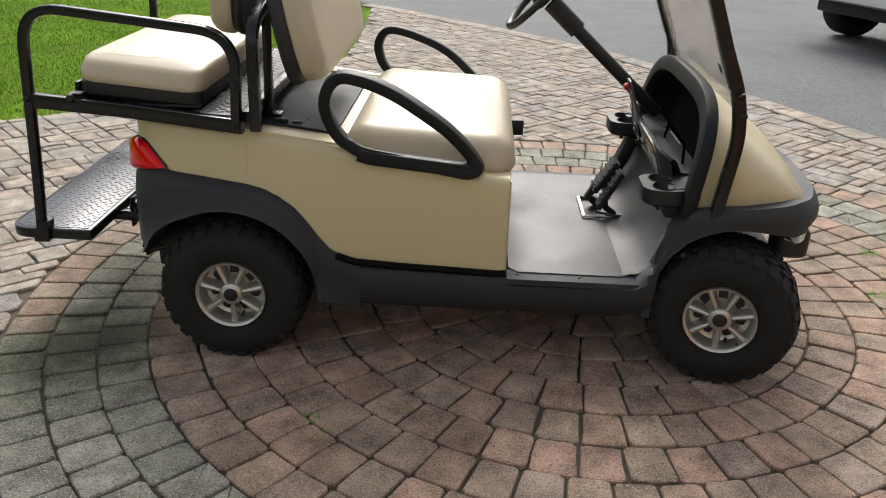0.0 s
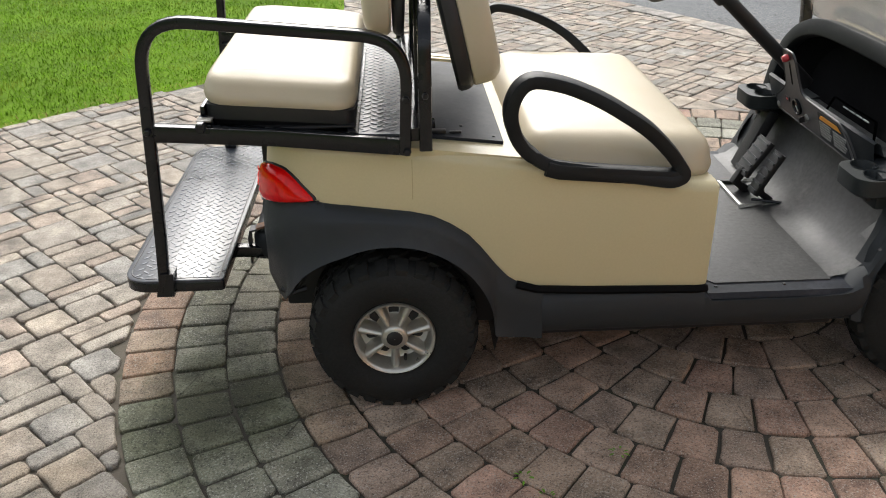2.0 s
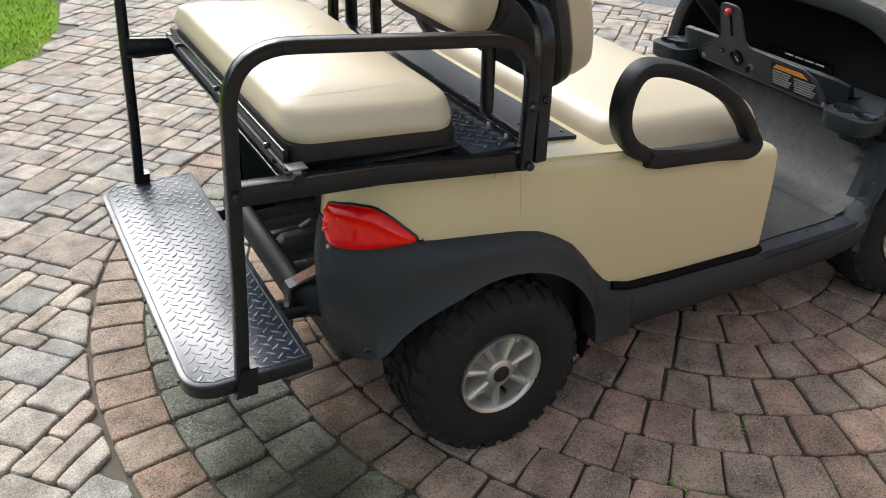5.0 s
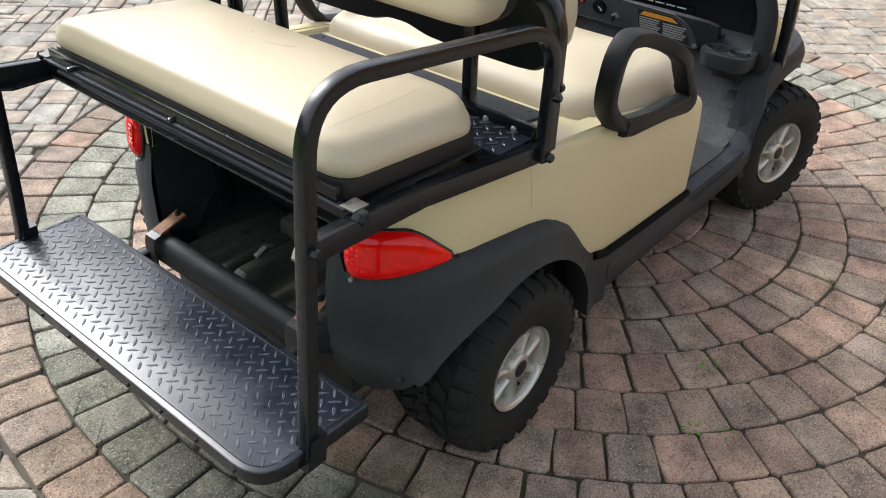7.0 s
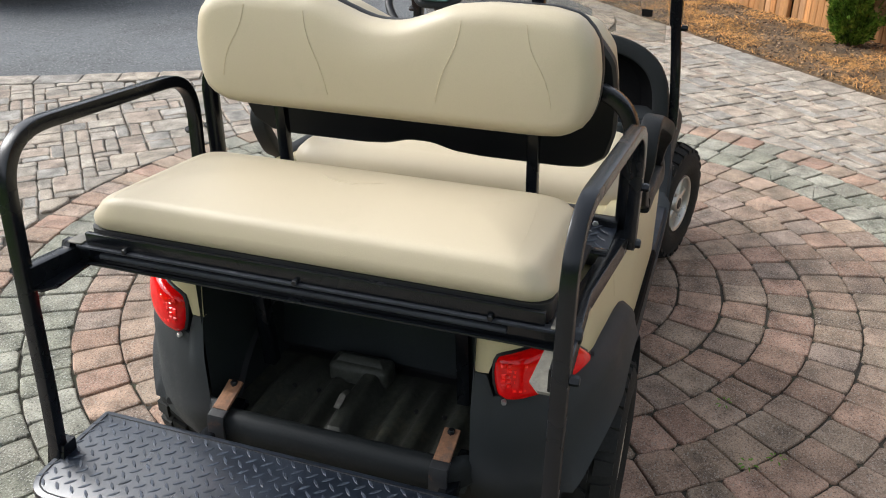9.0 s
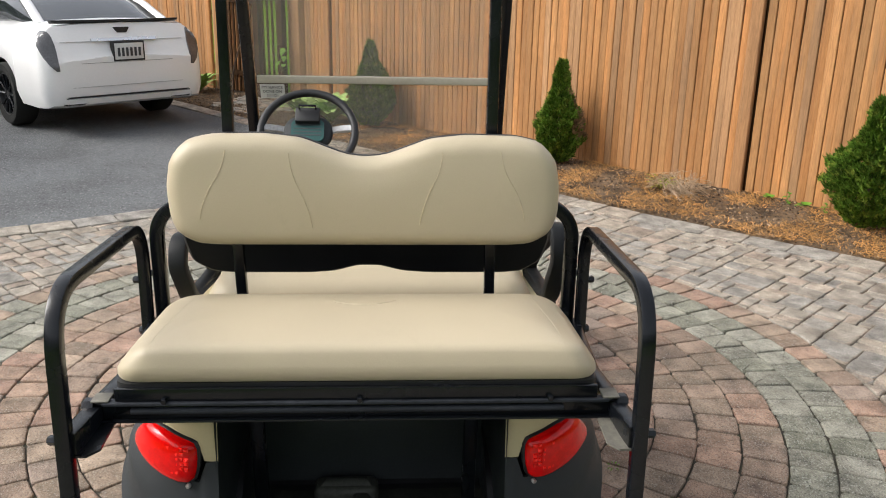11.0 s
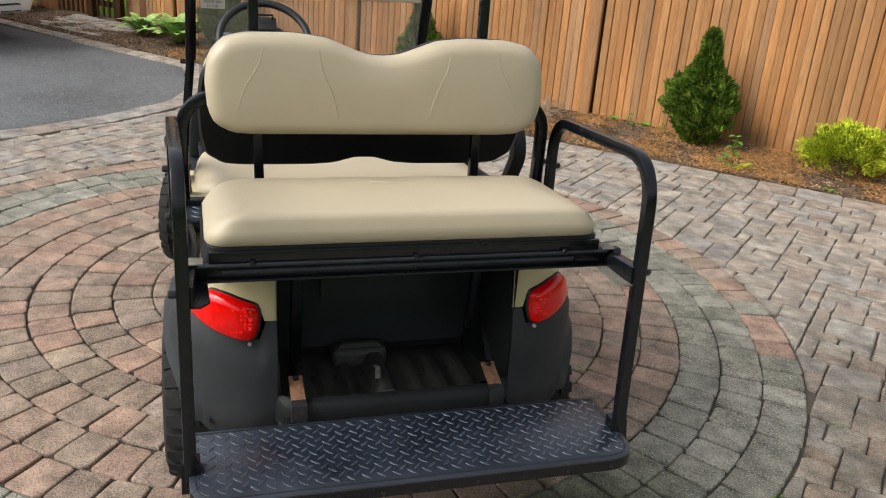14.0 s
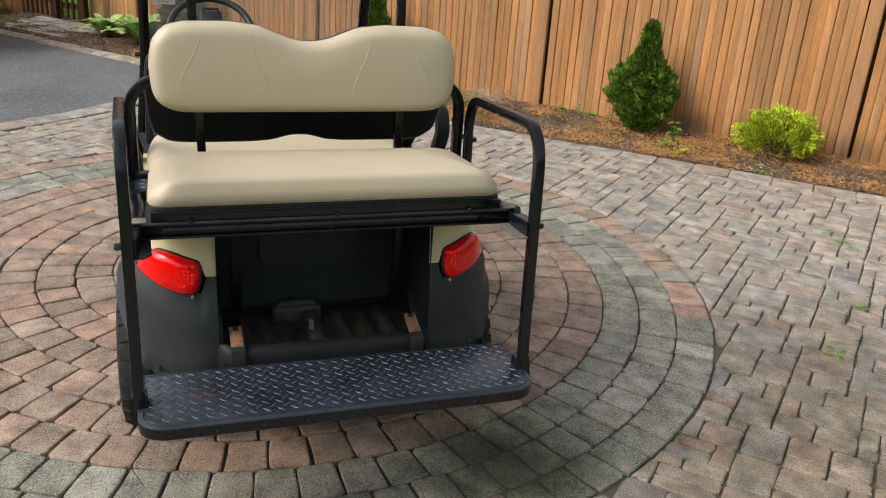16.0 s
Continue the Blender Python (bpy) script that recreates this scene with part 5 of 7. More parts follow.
part("backrest_tray", backrest([(a * 1.0, b) for a, b in BACK], (0.055, 0, 1.06), -1, 3, 0.03), m_black, cart)

# bench tray and rails under the rear seat
part("bench_tray", loft([[(x, y, z) for x, y in dense(outline_round(0.40 - i, 1.01 - i, 0.03, 3), 0.1)] for i, z in ((0.03, -0.045), (0.0, -0.028), (0.0, 0.010), (0.012, 0.012))]), m_black, cart).matrix_local = pose(-0.283, 0, 0.890, 0, 4.0, 0)
part("bench_shelf", box(-0.470, -0.085, -0.515, 0.515, 0.842, 0.849, 0.002), m_black, cart)
part("seat_hinge_rail", box(-0.496, -0.484, -0.50, 0.50, 0.880, 0.908, 0.0015), m_steel, cart)
# ledge and rail lip are coloured lighter than the steel, as painted highlight lines
part("hinge_ledge", box(-0.503, -0.482, -0.525, 0.525, 0.872, 0.879, 0.002), m_deck, cart)
rail_web = part("rear_cross_rail", box(-0.490, -0.462, -0.545, 0.545, 0.838, 0.872, 0.003), m_steel, cart)
part("rail_lip", tube([(-0.493, -0.43, 0.857), (-0.493, 0.47, 0.857)], 0.007, 10), m_deck, rail_web)
part("rail_flange", box(-0.501, -0.462, -0.545, 0.545, 0.832, 0.838, 0.002), m_steel, rail_web)
for y in (-0.40, 0.0, 0.40):
    part("rail_bolt", bolt((-0.499, y, 0.882), (-1, 0, 0), 0.007, 0.007), m_steel, cart)
both("frame_corner_plate", box(-0.500, -0.460, -0.548, -0.512, 0.879, 0.883, 0.001), m_worn_bright, cart, "corner plate with worn paint")
both("frame_bolt", bolt((-0.487, -0.548, 0.868), (0, -1, 0), 0.016, 0.02), m_steel, cart)
part("tread_deck", loft([[(x, y, z) for y in (-0.55, 0.55)] + [(x, y, z - 0.004) for y in (0.55, -0.55)] for x, z in ((-0.10, 0.838), (0.055, 0.832))]), m_plate, cart, "black diamond tread strip behind the bench")
part("seat_frame_beam", tube([(0.07, -0.55, 0.83), (0.07, 0.55, 0.83)], 0.018, square=0.003), m_steel, cart)
part("seat_frame_beam", tube([(-0.09, -0.55, 0.825), (-0.09, 0.55, 0.825)], 0.016, square=0.003), m_steel, cart)
both("frame_bolt", bolt((0.052, -0.42, 0.838), (-1, 0, 0), 0.008, 0.005), m_zinc, cart)
both("frame_bolt", bolt((0.052, -0.50, 0.838), (-1, 0, 0), 0.008, 0.005), m_zinc, cart)


def tread_bumps(x0, x1, y0, y1, z, step=0.0265):
    """Raised lens-shaped bars, each crosswise to its neighbours, on a lattice set at 45 degrees."""
    out = []
    n = int((y1 - y0 + x1 - x0) / step) + 2
    k = 0.0158
    for i in range(-n, n):
        for j in range(-n, n):
            x = (x0 + x1) / 2 + (i - j) * step * 0.7071
            y = (y0 + y1) / 2 + (i + j) * step * 0.7071
            if not (x0 < x < x1 and y0 < y < y1):
                continue
            m = Matrix.Translation((x, y, z)) @ Matrix.Rotation(radians(45 + 90 * ((i + j) % 2)) + RNG.uniform(-0.06, 0.06), 4, "Z")
            h = RNG.uniform(0.0006, 0.0010)
            hexa = ((-1, 0), (-0.45, 0.0037), (0.45, 0.0037), (1, 0), (0.45, -0.0037), (-0.45, -0.0037))
            out.append(moved(([(a * k * f, b * f, q) for f, q in ((1.0, -0.0008), (0.74, h)) for a, b in hexa],
                              [(i, (i + 1) % 6, 6 + (i + 1) % 6, 6 + i) for i in range(6)] + [(6, 7, 8, 9, 10, 11)]), m))
    return join(*out)


part("tread_relief", tread_bumps(-0.075, 0.04, -0.53, 0.53, 0.8375), m_lug, cart, smooth=False)

# grab rails on either side of the bench
rail = rounded([(-0.655, -0.557, 0.375), (-0.640, -0.557, 0.55), (-0.605, -0.558, 1.155), (0.062, -0.583, 1.095), (0.048, -0.583, 0.790)], [0, 0.3, 0.13, 0.12, 0], 9)
both("grab_rail", tube(rail, 0.0147, square=0.004), m_steel, cart, "bent black square-tube grab rail")
both("side_rail", tube([(-0.622, -0.553, 0.858), (-0.30, -0.535, 0.83), (0.065, -0.566, 0.803)], 0.017, square=0.002, flat=1.3), m_steel, cart)
gusset = (loft([[(-0.455, -0.548, z), (-0.625, -0.560, z), (-0.625, -0.520, z), (-0.600, -0.500, z), (-0.455, -0.505, z)] for z in (0.829, 0.834)]))
# right gusset gets a paler material than the left to imitate its reflection
part("rail_gusset", gusset, m_worn_bright, cart, "flat steel gusset with its pale reflection in the colour")
part("rail_gusset", mirror(gusset), m_steel, cart)
both("rail_bolt", bolt((-0.62, -0.575, 0.866), (0, -1, 0), 0.010, 0.014), m_steel, cart)
both("rail_bolt", bolt((0.054, -0.599, 0.944), (0, -1, 0), 0.010, 0.014), m_steel, cart)
both("rail_bolt", bolt((0.054, -0.599, 0.80), (0, -1, 0), 0.011, 0.010), m_steel, cart)
both("post_foot", loft([[(-0.675, y, 0.372), (-0.625, y, 0.372), (-0.618, y, 0.445), (-0.655, y, 0.445)] for y in (-0.578, -0.534)]), m_steel, cart)
hip = rounded([(0.105, -0.556, 0.79), (0.105, -0.556, 1.115), (0.112, -0.41, 1.165), (0.112, 0.41, 1.165), (0.105, 0.556, 1.115), (0.105, 0.556, 0.79)], [0, 0.10, 0.06, 0.06, 0.10, 0], 8)
part("seat_back_frame", tube(hip, 0.0175, square=0.006), m_steel, cart, "black bent-tube seat-back frame")
both("hip_bolt", bolt((0.105, -0.574, 0.944), (0, -1, 0), 0.009, 0.012), m_steel, cart)
for s, top in ((-1, -0.325), (1, 0.352)):
    part("roof_post", tube([(0.095, s * 0.335, 0.79), (0.10, top, 1.30), (0.12, top, 1.88)], 0.0138, square=0.003), m_steel, cart, "black roof support post")
    part("post_base", box(0.06, 0.14, s * 0.335 - 0.03, s * 0.335 + 0.03, 0.783, 0.795, 0.002), m_steel, cart)

# armrests beside the front seat
ARM_Y = [(0.66, -0.575), (0.74, -0.562), (0.82, -0.562), (0.90, -0.575), (0.99, -0.575)]
arm = rounded([(0.352, 0, 0.80), (0.322, 0, 0.905), (0.365, 0, 0.985), (0.46, 0, 0.970), (0.58, 0, 0.922), (0.70, 0, 0.845), (0.785, 0, 0.757), (0.826, 0, 0.696), (0.79, 0, 0.680), (0.43, 0, 0.736)],
              [0.05, 0.06, 0.05, 0.06, 0.06, 0.06, 0.05, 0.02, 0.02, 0.035], 5, closed=True)
arm = [Vector((p.x, interp(ARM_Y, p.z) - 0.024 * math.exp(-((p.x - 0.66) / 0.10) ** 2) * (p.z > 0.75), p.z)) for p in arm]
base_bar = tube([(0.435, -0.569, 0.733), (0.47, -0.570, 0.723), (0.62, -0.570, 0.709), (0.78, -0.570, 0.694), (0.806, -0.569, 0.696)], 0.023, square=0.010)
arm_piece = join(tube(arm, 0.0265, square=0.010, closed=True, flat=0.72), base_bar)
part("armrest", arm_piece, m_arm, cart, "dark plastic looped armrest")
far_arm = mirror(arm_piece)
part("armrest", ([(0.82 + (x - 0.82) * 0.93, y, 0.69 + (z - 0.69) * 0.86) for x, y, z in far_arm[0]], far_arm[1]), m_arm, cart, "dark plastic looped armrest")


# tail lights, wrapped round the rear corners
def light_outline():
    return [(-0.195, 0.645), (-0.225, 0.670), (-0.265, 0.702), (-0.31, 0.724), (-0.38, 0.722), (-0.474, 0.702), (-0.478, 0.66), (-0.468, 0.606), (-0.43, 0.602), (-0.35, 0.616), (-0.26, 0.634)]


def wrap(outline, levels):
    """A lens over an outline given in (along, up), bulging out of the body."""
    ol = smooth_outline(outline, 2)
    cu = sum(p[0] for p in ol) / len(ol)
    cz = sum(p[1] for p in ol) / len(ol)
    return loft([[skin(cu + (u - cu) * f, cz + (z - cz) * f, off) for u, z in ol] for f, off in levels])


both("light_gasket", wrap(light_outline(), ((1.04, -0.01), (1.04, 0.005), (1.0, 0.008))), m_black, cart)
lenses = both("tail_light", wrap(light_outline(), ((1.0, 0.004), (0.985, 0.012), (0.93, 0.019), (0.82, 0.024), (0.62, 0.028), (0.35, 0.030), (0.08, 0.0305))), m_lens, cart, "glossy red tail light lens")
# moulded reflector prisms behind the curve of each lens
prisms = []
rough_cast = random.Random(4)
for i in range(13):
    for k in range(7):
        u, z = -0.455 + 0.0125 * i, 0.622 + 0.0115 * k
        if z < 0.622 + (u + 0.455) * 0.14 or z > 0.700 - max(0, u + 0.36) * 0.9:
            continue
        if rough_cast.random() < 0.3:
            continue
        tip = skin(u + rough_cast.uniform(-0.004, 0.004), z + rough_cast.uniform(-0.004, 0.004), rough_cast.uniform(0.0305, 0.0330))
        rim = [skin(u + a * 0.0056, z + b * 0.0050, 0.0245) for a, b in ((-1, -1), (1, -1), (1, 1), (-1, 1))]
        top = [q * 0.55 + tip * 0.45 for q in rim]
        prisms.append((rim + top, [(0, 1, 5, 4), (1, 2, 6, 5), (2, 3, 7, 6), (3, 0, 4, 7), (4, 5, 6, 7)]))
for lens, piece in zip(lenses, (join(*prisms), mirror(join(*prisms)))):
    part("reflector", piece, m_facet, lens, "bright red prismatic reflector", smooth=False)
both("light_screw", bolt(skin(-0.452, 0.596, 0.012), (-1, -0.3, 0), 0.006, 0.006), m_zinc, cart)
both("light_screw", bolt(skin(-0.19, 0.642, 0.012), (0, -1, 0), 0.005, 0.004), m_black, cart)

# open bag well between the rear corners
both("bay_side", loft([[(-0.372, -0.333, z), (-0.20, -0.325, z), (0.02, -0.31, z)] for z in (0.33, 0.55, 0.80)], closed=False), m_bay, cart)
part("bay_front_wall", loft([[(x, y, z) for y in (-0.32, -0.1, 0.1, 0.32)] for x, z in ((-0.05, 0.395), (-0.02, 0.62), (0.0, 0.80))], closed=False), m_bay, cart)
part("bay_access_panel", loft([[(x, y, z) for y, z in outline_round(0.34, 0.18, 0.02, 3)] for x in (-0.045, -0.052)]), m_bay, cart).matrix_local = pose(0, 0.0, 0.64, 0, 9, 0)
RIDGES = ((-0.245, 0.022, 0.018), (-0.165, 0.020, 0.020), (-0.090, 0.018, 0.016), (0.015, 0.030, 0.052), (0.105, 0.018, 0.020), (0.175, 0.018, 0.016), (0.245, 0.018, 0.022))
rows = []
for y in np.linspace(-0.33, 0.33, 89):
    g = sum(h / (1 + (abs(y - c) / w) ** 6) for c, w, h in RIDGES)
    rows.append([(x, y, 0.362 + g * b + 0.004 * noise.noise(Vector((x * 14, y * 14, 2)))) for x, b in ((-0.42, 0.1), (-0.385, 0.5), (-0.36, 1), (-0.28, 1), (-0.2, 1), (-0.12, 0.9), (-0.09, 0.3), (-0.05, 0.1))])
part("bay_floor", loft(rows, closed=False), m_dirty, cart, "dirty ribbed bag-well floor")
part("tray_end_box", moved(pillow(outline_round(0.075, 0.17, 0.02), 0.062, 0.018), Matrix.Translation((-0.10, 0.055, 0.359))), m_dirty, cart)
part("loose_strap", tube([(-0.30, 0.035, 0.417), (-0.27, 0.03, 0.436), (-0.235, 0.033, 0.422)], 0.008, 6, flat=0.5), m_worn_bright, cart)
for y in (-0.205, -0.13, 0.06, 0.14, 0.21):
    part("floor_screw", bolt((-0.19, y, 0.366), (0, 0, 1), 0.006, 0.005), m_black, cart)
lip = []
for y in np.linspace(-0.338, 0.338, 28):
    back = 0.055 * max(0.0, (abs(y) - 0.27) / 0.068) ** 2
    lip.append([(min(a + back, -0.375), b, c) for a, b, c in [(-0.39, y, 0.352), (-0.428, y, 0.354), (-0.438, y, 0.366), (-0.438, y, 0.412), (-0.426, y, 0.431), (-0.405, y, 0.437), (-0.388, y, 0.425), (-0.385, y, 0.352)]])
part("rear_bumper", loft(lip), m_bumper, cart, "scuffed dark plastic rear bumper beam", angle=60)
for s in (-1, 1):
    y = s * 0.278
    part("bumper_strap", tube([(-0.345, y, 0.470), (-0.375, y, 0.458), (-0.425, y, 0.443)], 0.019, square=0.002, flat=0.2), m_rust, cart, "rusty steel strap over the bumper")
    part("strap_bracket", tube([(-0.422, y, 0.442), (-0.444, y, 0.437), (-0.449, y, 0.416), (-0.449, y, 0.325)], 0.021, square=0.002, flat=0.16), m_strap, cart, "scratched steel bracket")
    part("bay_upright", tube([(-0.20, s * 0.262, 0.44), (-0.24, s * 0.262, 0.83)], 0.016, square=0.002), m_steel, cart)
    part("strap_bolt", bolt((-0.355, y, 0.468), (0, 0, 1), 0.009, 0.010), m_steel, cart)

# rear foot plate
plate_ol = [(-0.485, -0.560), (-0.485, 0.560), (-0.775, 0.560), (-0.775, -0.560)]
plate_ol = [tuple(p.xy) for p in rounded([(x, y, 0) for x, y in plate_ol], [0.012, 0.012, 0.085, 0.085], 8, closed=True)]
plate_in = inset(plate_ol, 0.003)
if abs(plate_in[0][1]) > abs(plate_ol[0][1]) or plate_in[0][0] > plate_ol[0][0]:
    plate_in = inset(plate_ol, -0.003)
foot = part("foot_plate", loft([[(x, y, z) for x, y in ol] for ol, z in ((plate_in, 0.405), (plate_ol, 0.408), (plate_ol, 0.4125), (plate_in, 0.4145))]), m_plate, cart, "blue-black diamond tread foot plate")
trim_line = inset(plate_ol, 0.014)
if abs(trim_line[0][1]) > abs(plate_ol[0][1]):
    trim_line = inset(plate_ol, -0.014)
part("edge_trim", tube([(x, y, 0.4145) for x, y in trim_line], 0.0018, 6, closed=True), m_black, foot)
part("tread_relief", tread_bumps(-0.752, -0.495, -0.545, 0.55, 0.4150, 0.0265), m_lug, foot, smooth=False)
part("plate_edge", loft([[(-0.63 + (x + 0.63) * k, y * k, z) for x, y in ol] for ol, k, z in ((plate_ol, 1.0, 0.4085), (plate_ol, 1.003, 0.405), (plate_ol, 1.003, 0.380), (plate_in, 1.0, 0.376))]), m_steel, foot)
for i in range(9):
    y = -0.48 + i * 0.12
    part("plate_bolt", bolt((-0.7765, y, 0.392), (-1, 0, 0), 0.005, 0.003), m_black, foot)
both("plate_arm", tube([(-0.70, -0.30, 0.378), (-0.46, -0.30, 0.375), (-0.30, -0.30, 0.36)], 0.018, square=0.003), m_steel, foot)

# chassis under the floor
part("undertray", box(0.33, 1.34, -0.57, 0.57, 0.19, 0.298, 0.01), m_black, cart)
part("undertray", box(-0.34, 0.33, -0.355, 0.355, 0.20, 0.36, 0.01), m_black, cart)
part("undertray", box(1.42, 1.92, -0.34, 0.34, 0.22, 0.345, 0.01), m_black, cart)
part("chassis", box(-0.30, 1.85, -0.30, 0.30, 0.20, 0.295, 0.01), m_black, cart)
part("rear_axle", rod((0, -0.44, HUB_Z), (0, 0.44, HUB_Z), 0.035, 14), m_black, cart)
part("front_axle", rod((1.664, -0.44, HUB_Z), (1.664, 0.44, HUB_Z), 0.025, 12), m_black, cart)
part("under_seat_box", box(-0.02, 0.91, -0.50, 0.50, 0.20, 0.66, 0.01), m_black, cart)
both("fender_stay", tube([(-0.33, -0.50, 0.345), (-0.30, -0.51, 0.332), (-0.26, -0.49, 0.335)], 0.010, 8), m_black, cart)


# front: dark lower fascia with arches, beige cowl, black dash rim
def plan_front(u):
    """u: forward along the side, then round the nose to the middle line (u = 2.45)."""
    if u <= 1.66:
        return Vector((u, -0.565 - 0.015 * max(0, (1.5 - u) / 0.1) ** 0.5 if u < 1.5 else -0.565, 0))
    a = (u - 1.66) / (2.45 - 1.66) * math.pi / 2
    k = 2 / 2.7
    return Vector((1.66 + 0.345 * max(0, math.sin(a)) ** k, -0.565 * max(0, math.cos(a)) ** k, 0))


def skin_f(u, z, off=0.0):
    p = plan_front(u)
    d = plan_front(u + 0.01) - plan_front(u - 0.01)
    n = Vector((d.y, -d.x, 0)).normalized()
    q = p + n * off
    return Vector((q.x, q.y, z))


F_TOP = [(1.395, 0.315), (1.42, 0.36), (1.46, 0.45), (1.50, 0.545), (1.53, 0.588), (1.60, 0.594), (1.75, 0.608), (1.95, 0.614), (2.1, 0.602), (2.45, 0.60)]
rows = []
for i in range(81):
    u = 1.395 + (2.45 - 1.395) * i / 80
    hi = interp(F_TOP, u)
    x = plan_front(u).x
    if u < 1.43:
        lo = 0.205
    elif u < 1.98:
        dx = u - 1.69
        lo = 0.235 + math.sqrt(max(0.0, 0.30 ** 2 - dx * dx)) if abs(dx) < 0.30 else 0.235
        lo = max(lo, 0.21)
        if u > 1.70:
            lo = 0.505 + 0.03 * max(0, 1 - (u - 1.70) / 0.2)
    else:
        lo = interp([(1.98, 0.505), (2.1, 0.50), (2.45, 0.49)], u)
    lo = min(lo, hi - 0.02)
    bulge = interp([(1.40, 0.0), (1.5, 0.01), (1.66, 0.022), (1.9, 0.036), (2.45, 0.04)], u)
    ring = [skin_f(u, hi - 0.012, -0.09), skin_f(u, hi - 0.004, -0.022)]
    for k in range(9):
        t = k / 8
        ring.append(skin_f(u, hi + (lo - hi) * t, bulge * math.sin(math.pi * min(1, t * 0.75 + 0.08)) + (0.012 if u < 2.0 and 1.4 < u else 0) * math.exp(-(1 - t) * 6)))
    ring.append(skin_f(u, lo + 0.008, -0.02))
    ring.append(skin_f(u, lo + 0.05, -0.05))
    rows.append(ring)
both("front_fender", loft(rows, closed=False), m_trim, cart, "dark grey plastic front fascia", angle=50)
both("front_liner", moved(loft([[(0.315 * math.cos(a), y, 0.235 + 0.305 * math.sin(a)) for y in (-0.56, -0.44)] for a in np.linspace(0.95, 2.45, 24)], closed=False), Matrix.Translation((1.69, 0, 0))), m_black, cart)
both("front_marker_lamp", loft([[skin_f(2.0 + x * f, 0.482 + z * f, off) for x, z in outline_round(0.09, 0.034, 0.01, 3)] for f, off in ((1, -0.03), (1, 0.015), (0.8, 0.022))]), m_clear, cart, "clear front lamp lens")
both("lamp_housing", moved(pillow(outline_round(0.12, 0.10, 0.03), 0.11, 0.03), Matrix.Translation((1.90, -0.42, 0.395))), m_black, cart)
both("fascia_plug", bolt((1.505, -0.588, 0.44), (0, -1, 0), 0.010, 0.004), m_black, cart)

cowl = []
for x, w, zt, n in ((1.582, 0.513, 0.926, 3.7), (1.62, 0.513, 0.905, 3.3), (1.69, 0.512, 0.852, 2.9), (1.76, 0.505, 0.800, 2.7),
                    (1.84, 0.485, 0.745, 2.6), (1.90, 0.45, 0.680, 2.5), (1.935, 0.415, 0.630, 2.4), (1.948, 0.395, 0.600, 2.4)):
    ring = []
    for i in range(41):
        a = math.pi * i / 40
        c, s = math.cos(a), math.sin(a)
        lean = -0.055 * (1 - s) * max(0, (1.66 - x) / 0.078)
        ring.append((x + lean, w * math.copysign(abs(c) ** (2 / n), c), 0.56 + (zt - 0.56) * s ** (2 / n)))
    cowl.append(ring)
part("front_cowl", loft(cowl, closed=False), m_beige, cart, "beige moulded front cowl", angle=50)
rim = []
for i in range(45):
    a = math.pi * i / 44
    c, s = math.cos(a), math.sin(a)
    k = 2 / 3.7
    rim.append((1.515 + 0.062 * s ** 0.7, 0.512 * math.copysign(abs(c) ** k, c), 0.56 + 0.350 * s ** k))
part("dash_rim", tube(rim, 0.031, square=0.012, flat=0.75), m_bumper, cart, "dark plastic dash surround")
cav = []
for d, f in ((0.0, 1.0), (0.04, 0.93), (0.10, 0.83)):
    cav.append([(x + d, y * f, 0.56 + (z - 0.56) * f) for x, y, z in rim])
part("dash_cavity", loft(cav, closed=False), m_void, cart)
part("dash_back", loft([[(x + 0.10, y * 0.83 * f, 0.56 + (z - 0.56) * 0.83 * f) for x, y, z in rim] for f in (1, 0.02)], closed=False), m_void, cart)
dash = []
for y, k in ((-0.36, 0.0), (-0.33, 0.8), (-0.25, 1), (0.0, 1), (0.30, 1), (0.38, 0.8), (0.42, 0.0)):
    dash.append([(1.545 - 0.02 * k, y, 0.600), (1.495 - 0.020 * k, y, 0.600), (1.475 - 0.036 * k, y, 0.690 + 0.020 * k), (1.483 - 0.036 * k, y, 0.696 + 0.022 * k),
                 (1.495 - 0.036 * k, y, 0.690 + 0.018 * k), (1.515 - 0.020 * k, y, 0.650), (1.60, y, 0.640)])
dboard = part("dashboard", loft(dash, closed=False), m_trim, cart, "dark moulded dashboard with warning label", angle=50)
dface = Matrix.Translation((1.4545, 0.0, 0.655)) @ Matrix(((0.0, -0.31, -0.951, 0), (-1, 0, 0, 0), (0, 0.951, -0.31, 0), (0, 0, 0, 1)))


def on_dash(ol, x, y, d0=0.0, d1=0.003):
    return moved(loft([[(a + x, b + y, d) for a, b in ol] for d in (d0, d1)]), dface)


# the bezel: one plate with the brake lever's tall backing, long in the middle and sloping off at the near end
bezel = [(-0.30, -0.050), (0.305, -0.062), (0.290, -0.020), (0.255, 0.034), (0.205, 0.058), (-0.035, 0.064), (-0.062, 0.080), (-0.078, 0.200), (-0.095, 0.216),
         (-0.158, 0.216), (-0.175, 0.200), (-0.182, 0.080), (-0.225, 0.042), (-0.295, 0.000)]
bezel = [tuple(p.xy) for p in rounded([(x, y, 0) for x, y in bezel], 0.012, 3, closed=True)]
part("dash_plate", on_dash(bezel, 0, 0, -0.003, 0.004), m_dash, dboard, smooth=False)
part("dash_edge", moved(tube([(x, y, 0.004) for x, y in bezel], 0.0022, 6, closed=True), dface), m_firewall, dboard)
part("warning_label", on_dash([(0.060, -0.045), (0.272, -0.052), (0.262, -0.018), (0.232, 0.030), (0.200, 0.048), (0.060, 0.048)], 0, 0, 0.003, 0.0056), m_deck, dboard, "dark label with orange header and grey print", smooth=False)
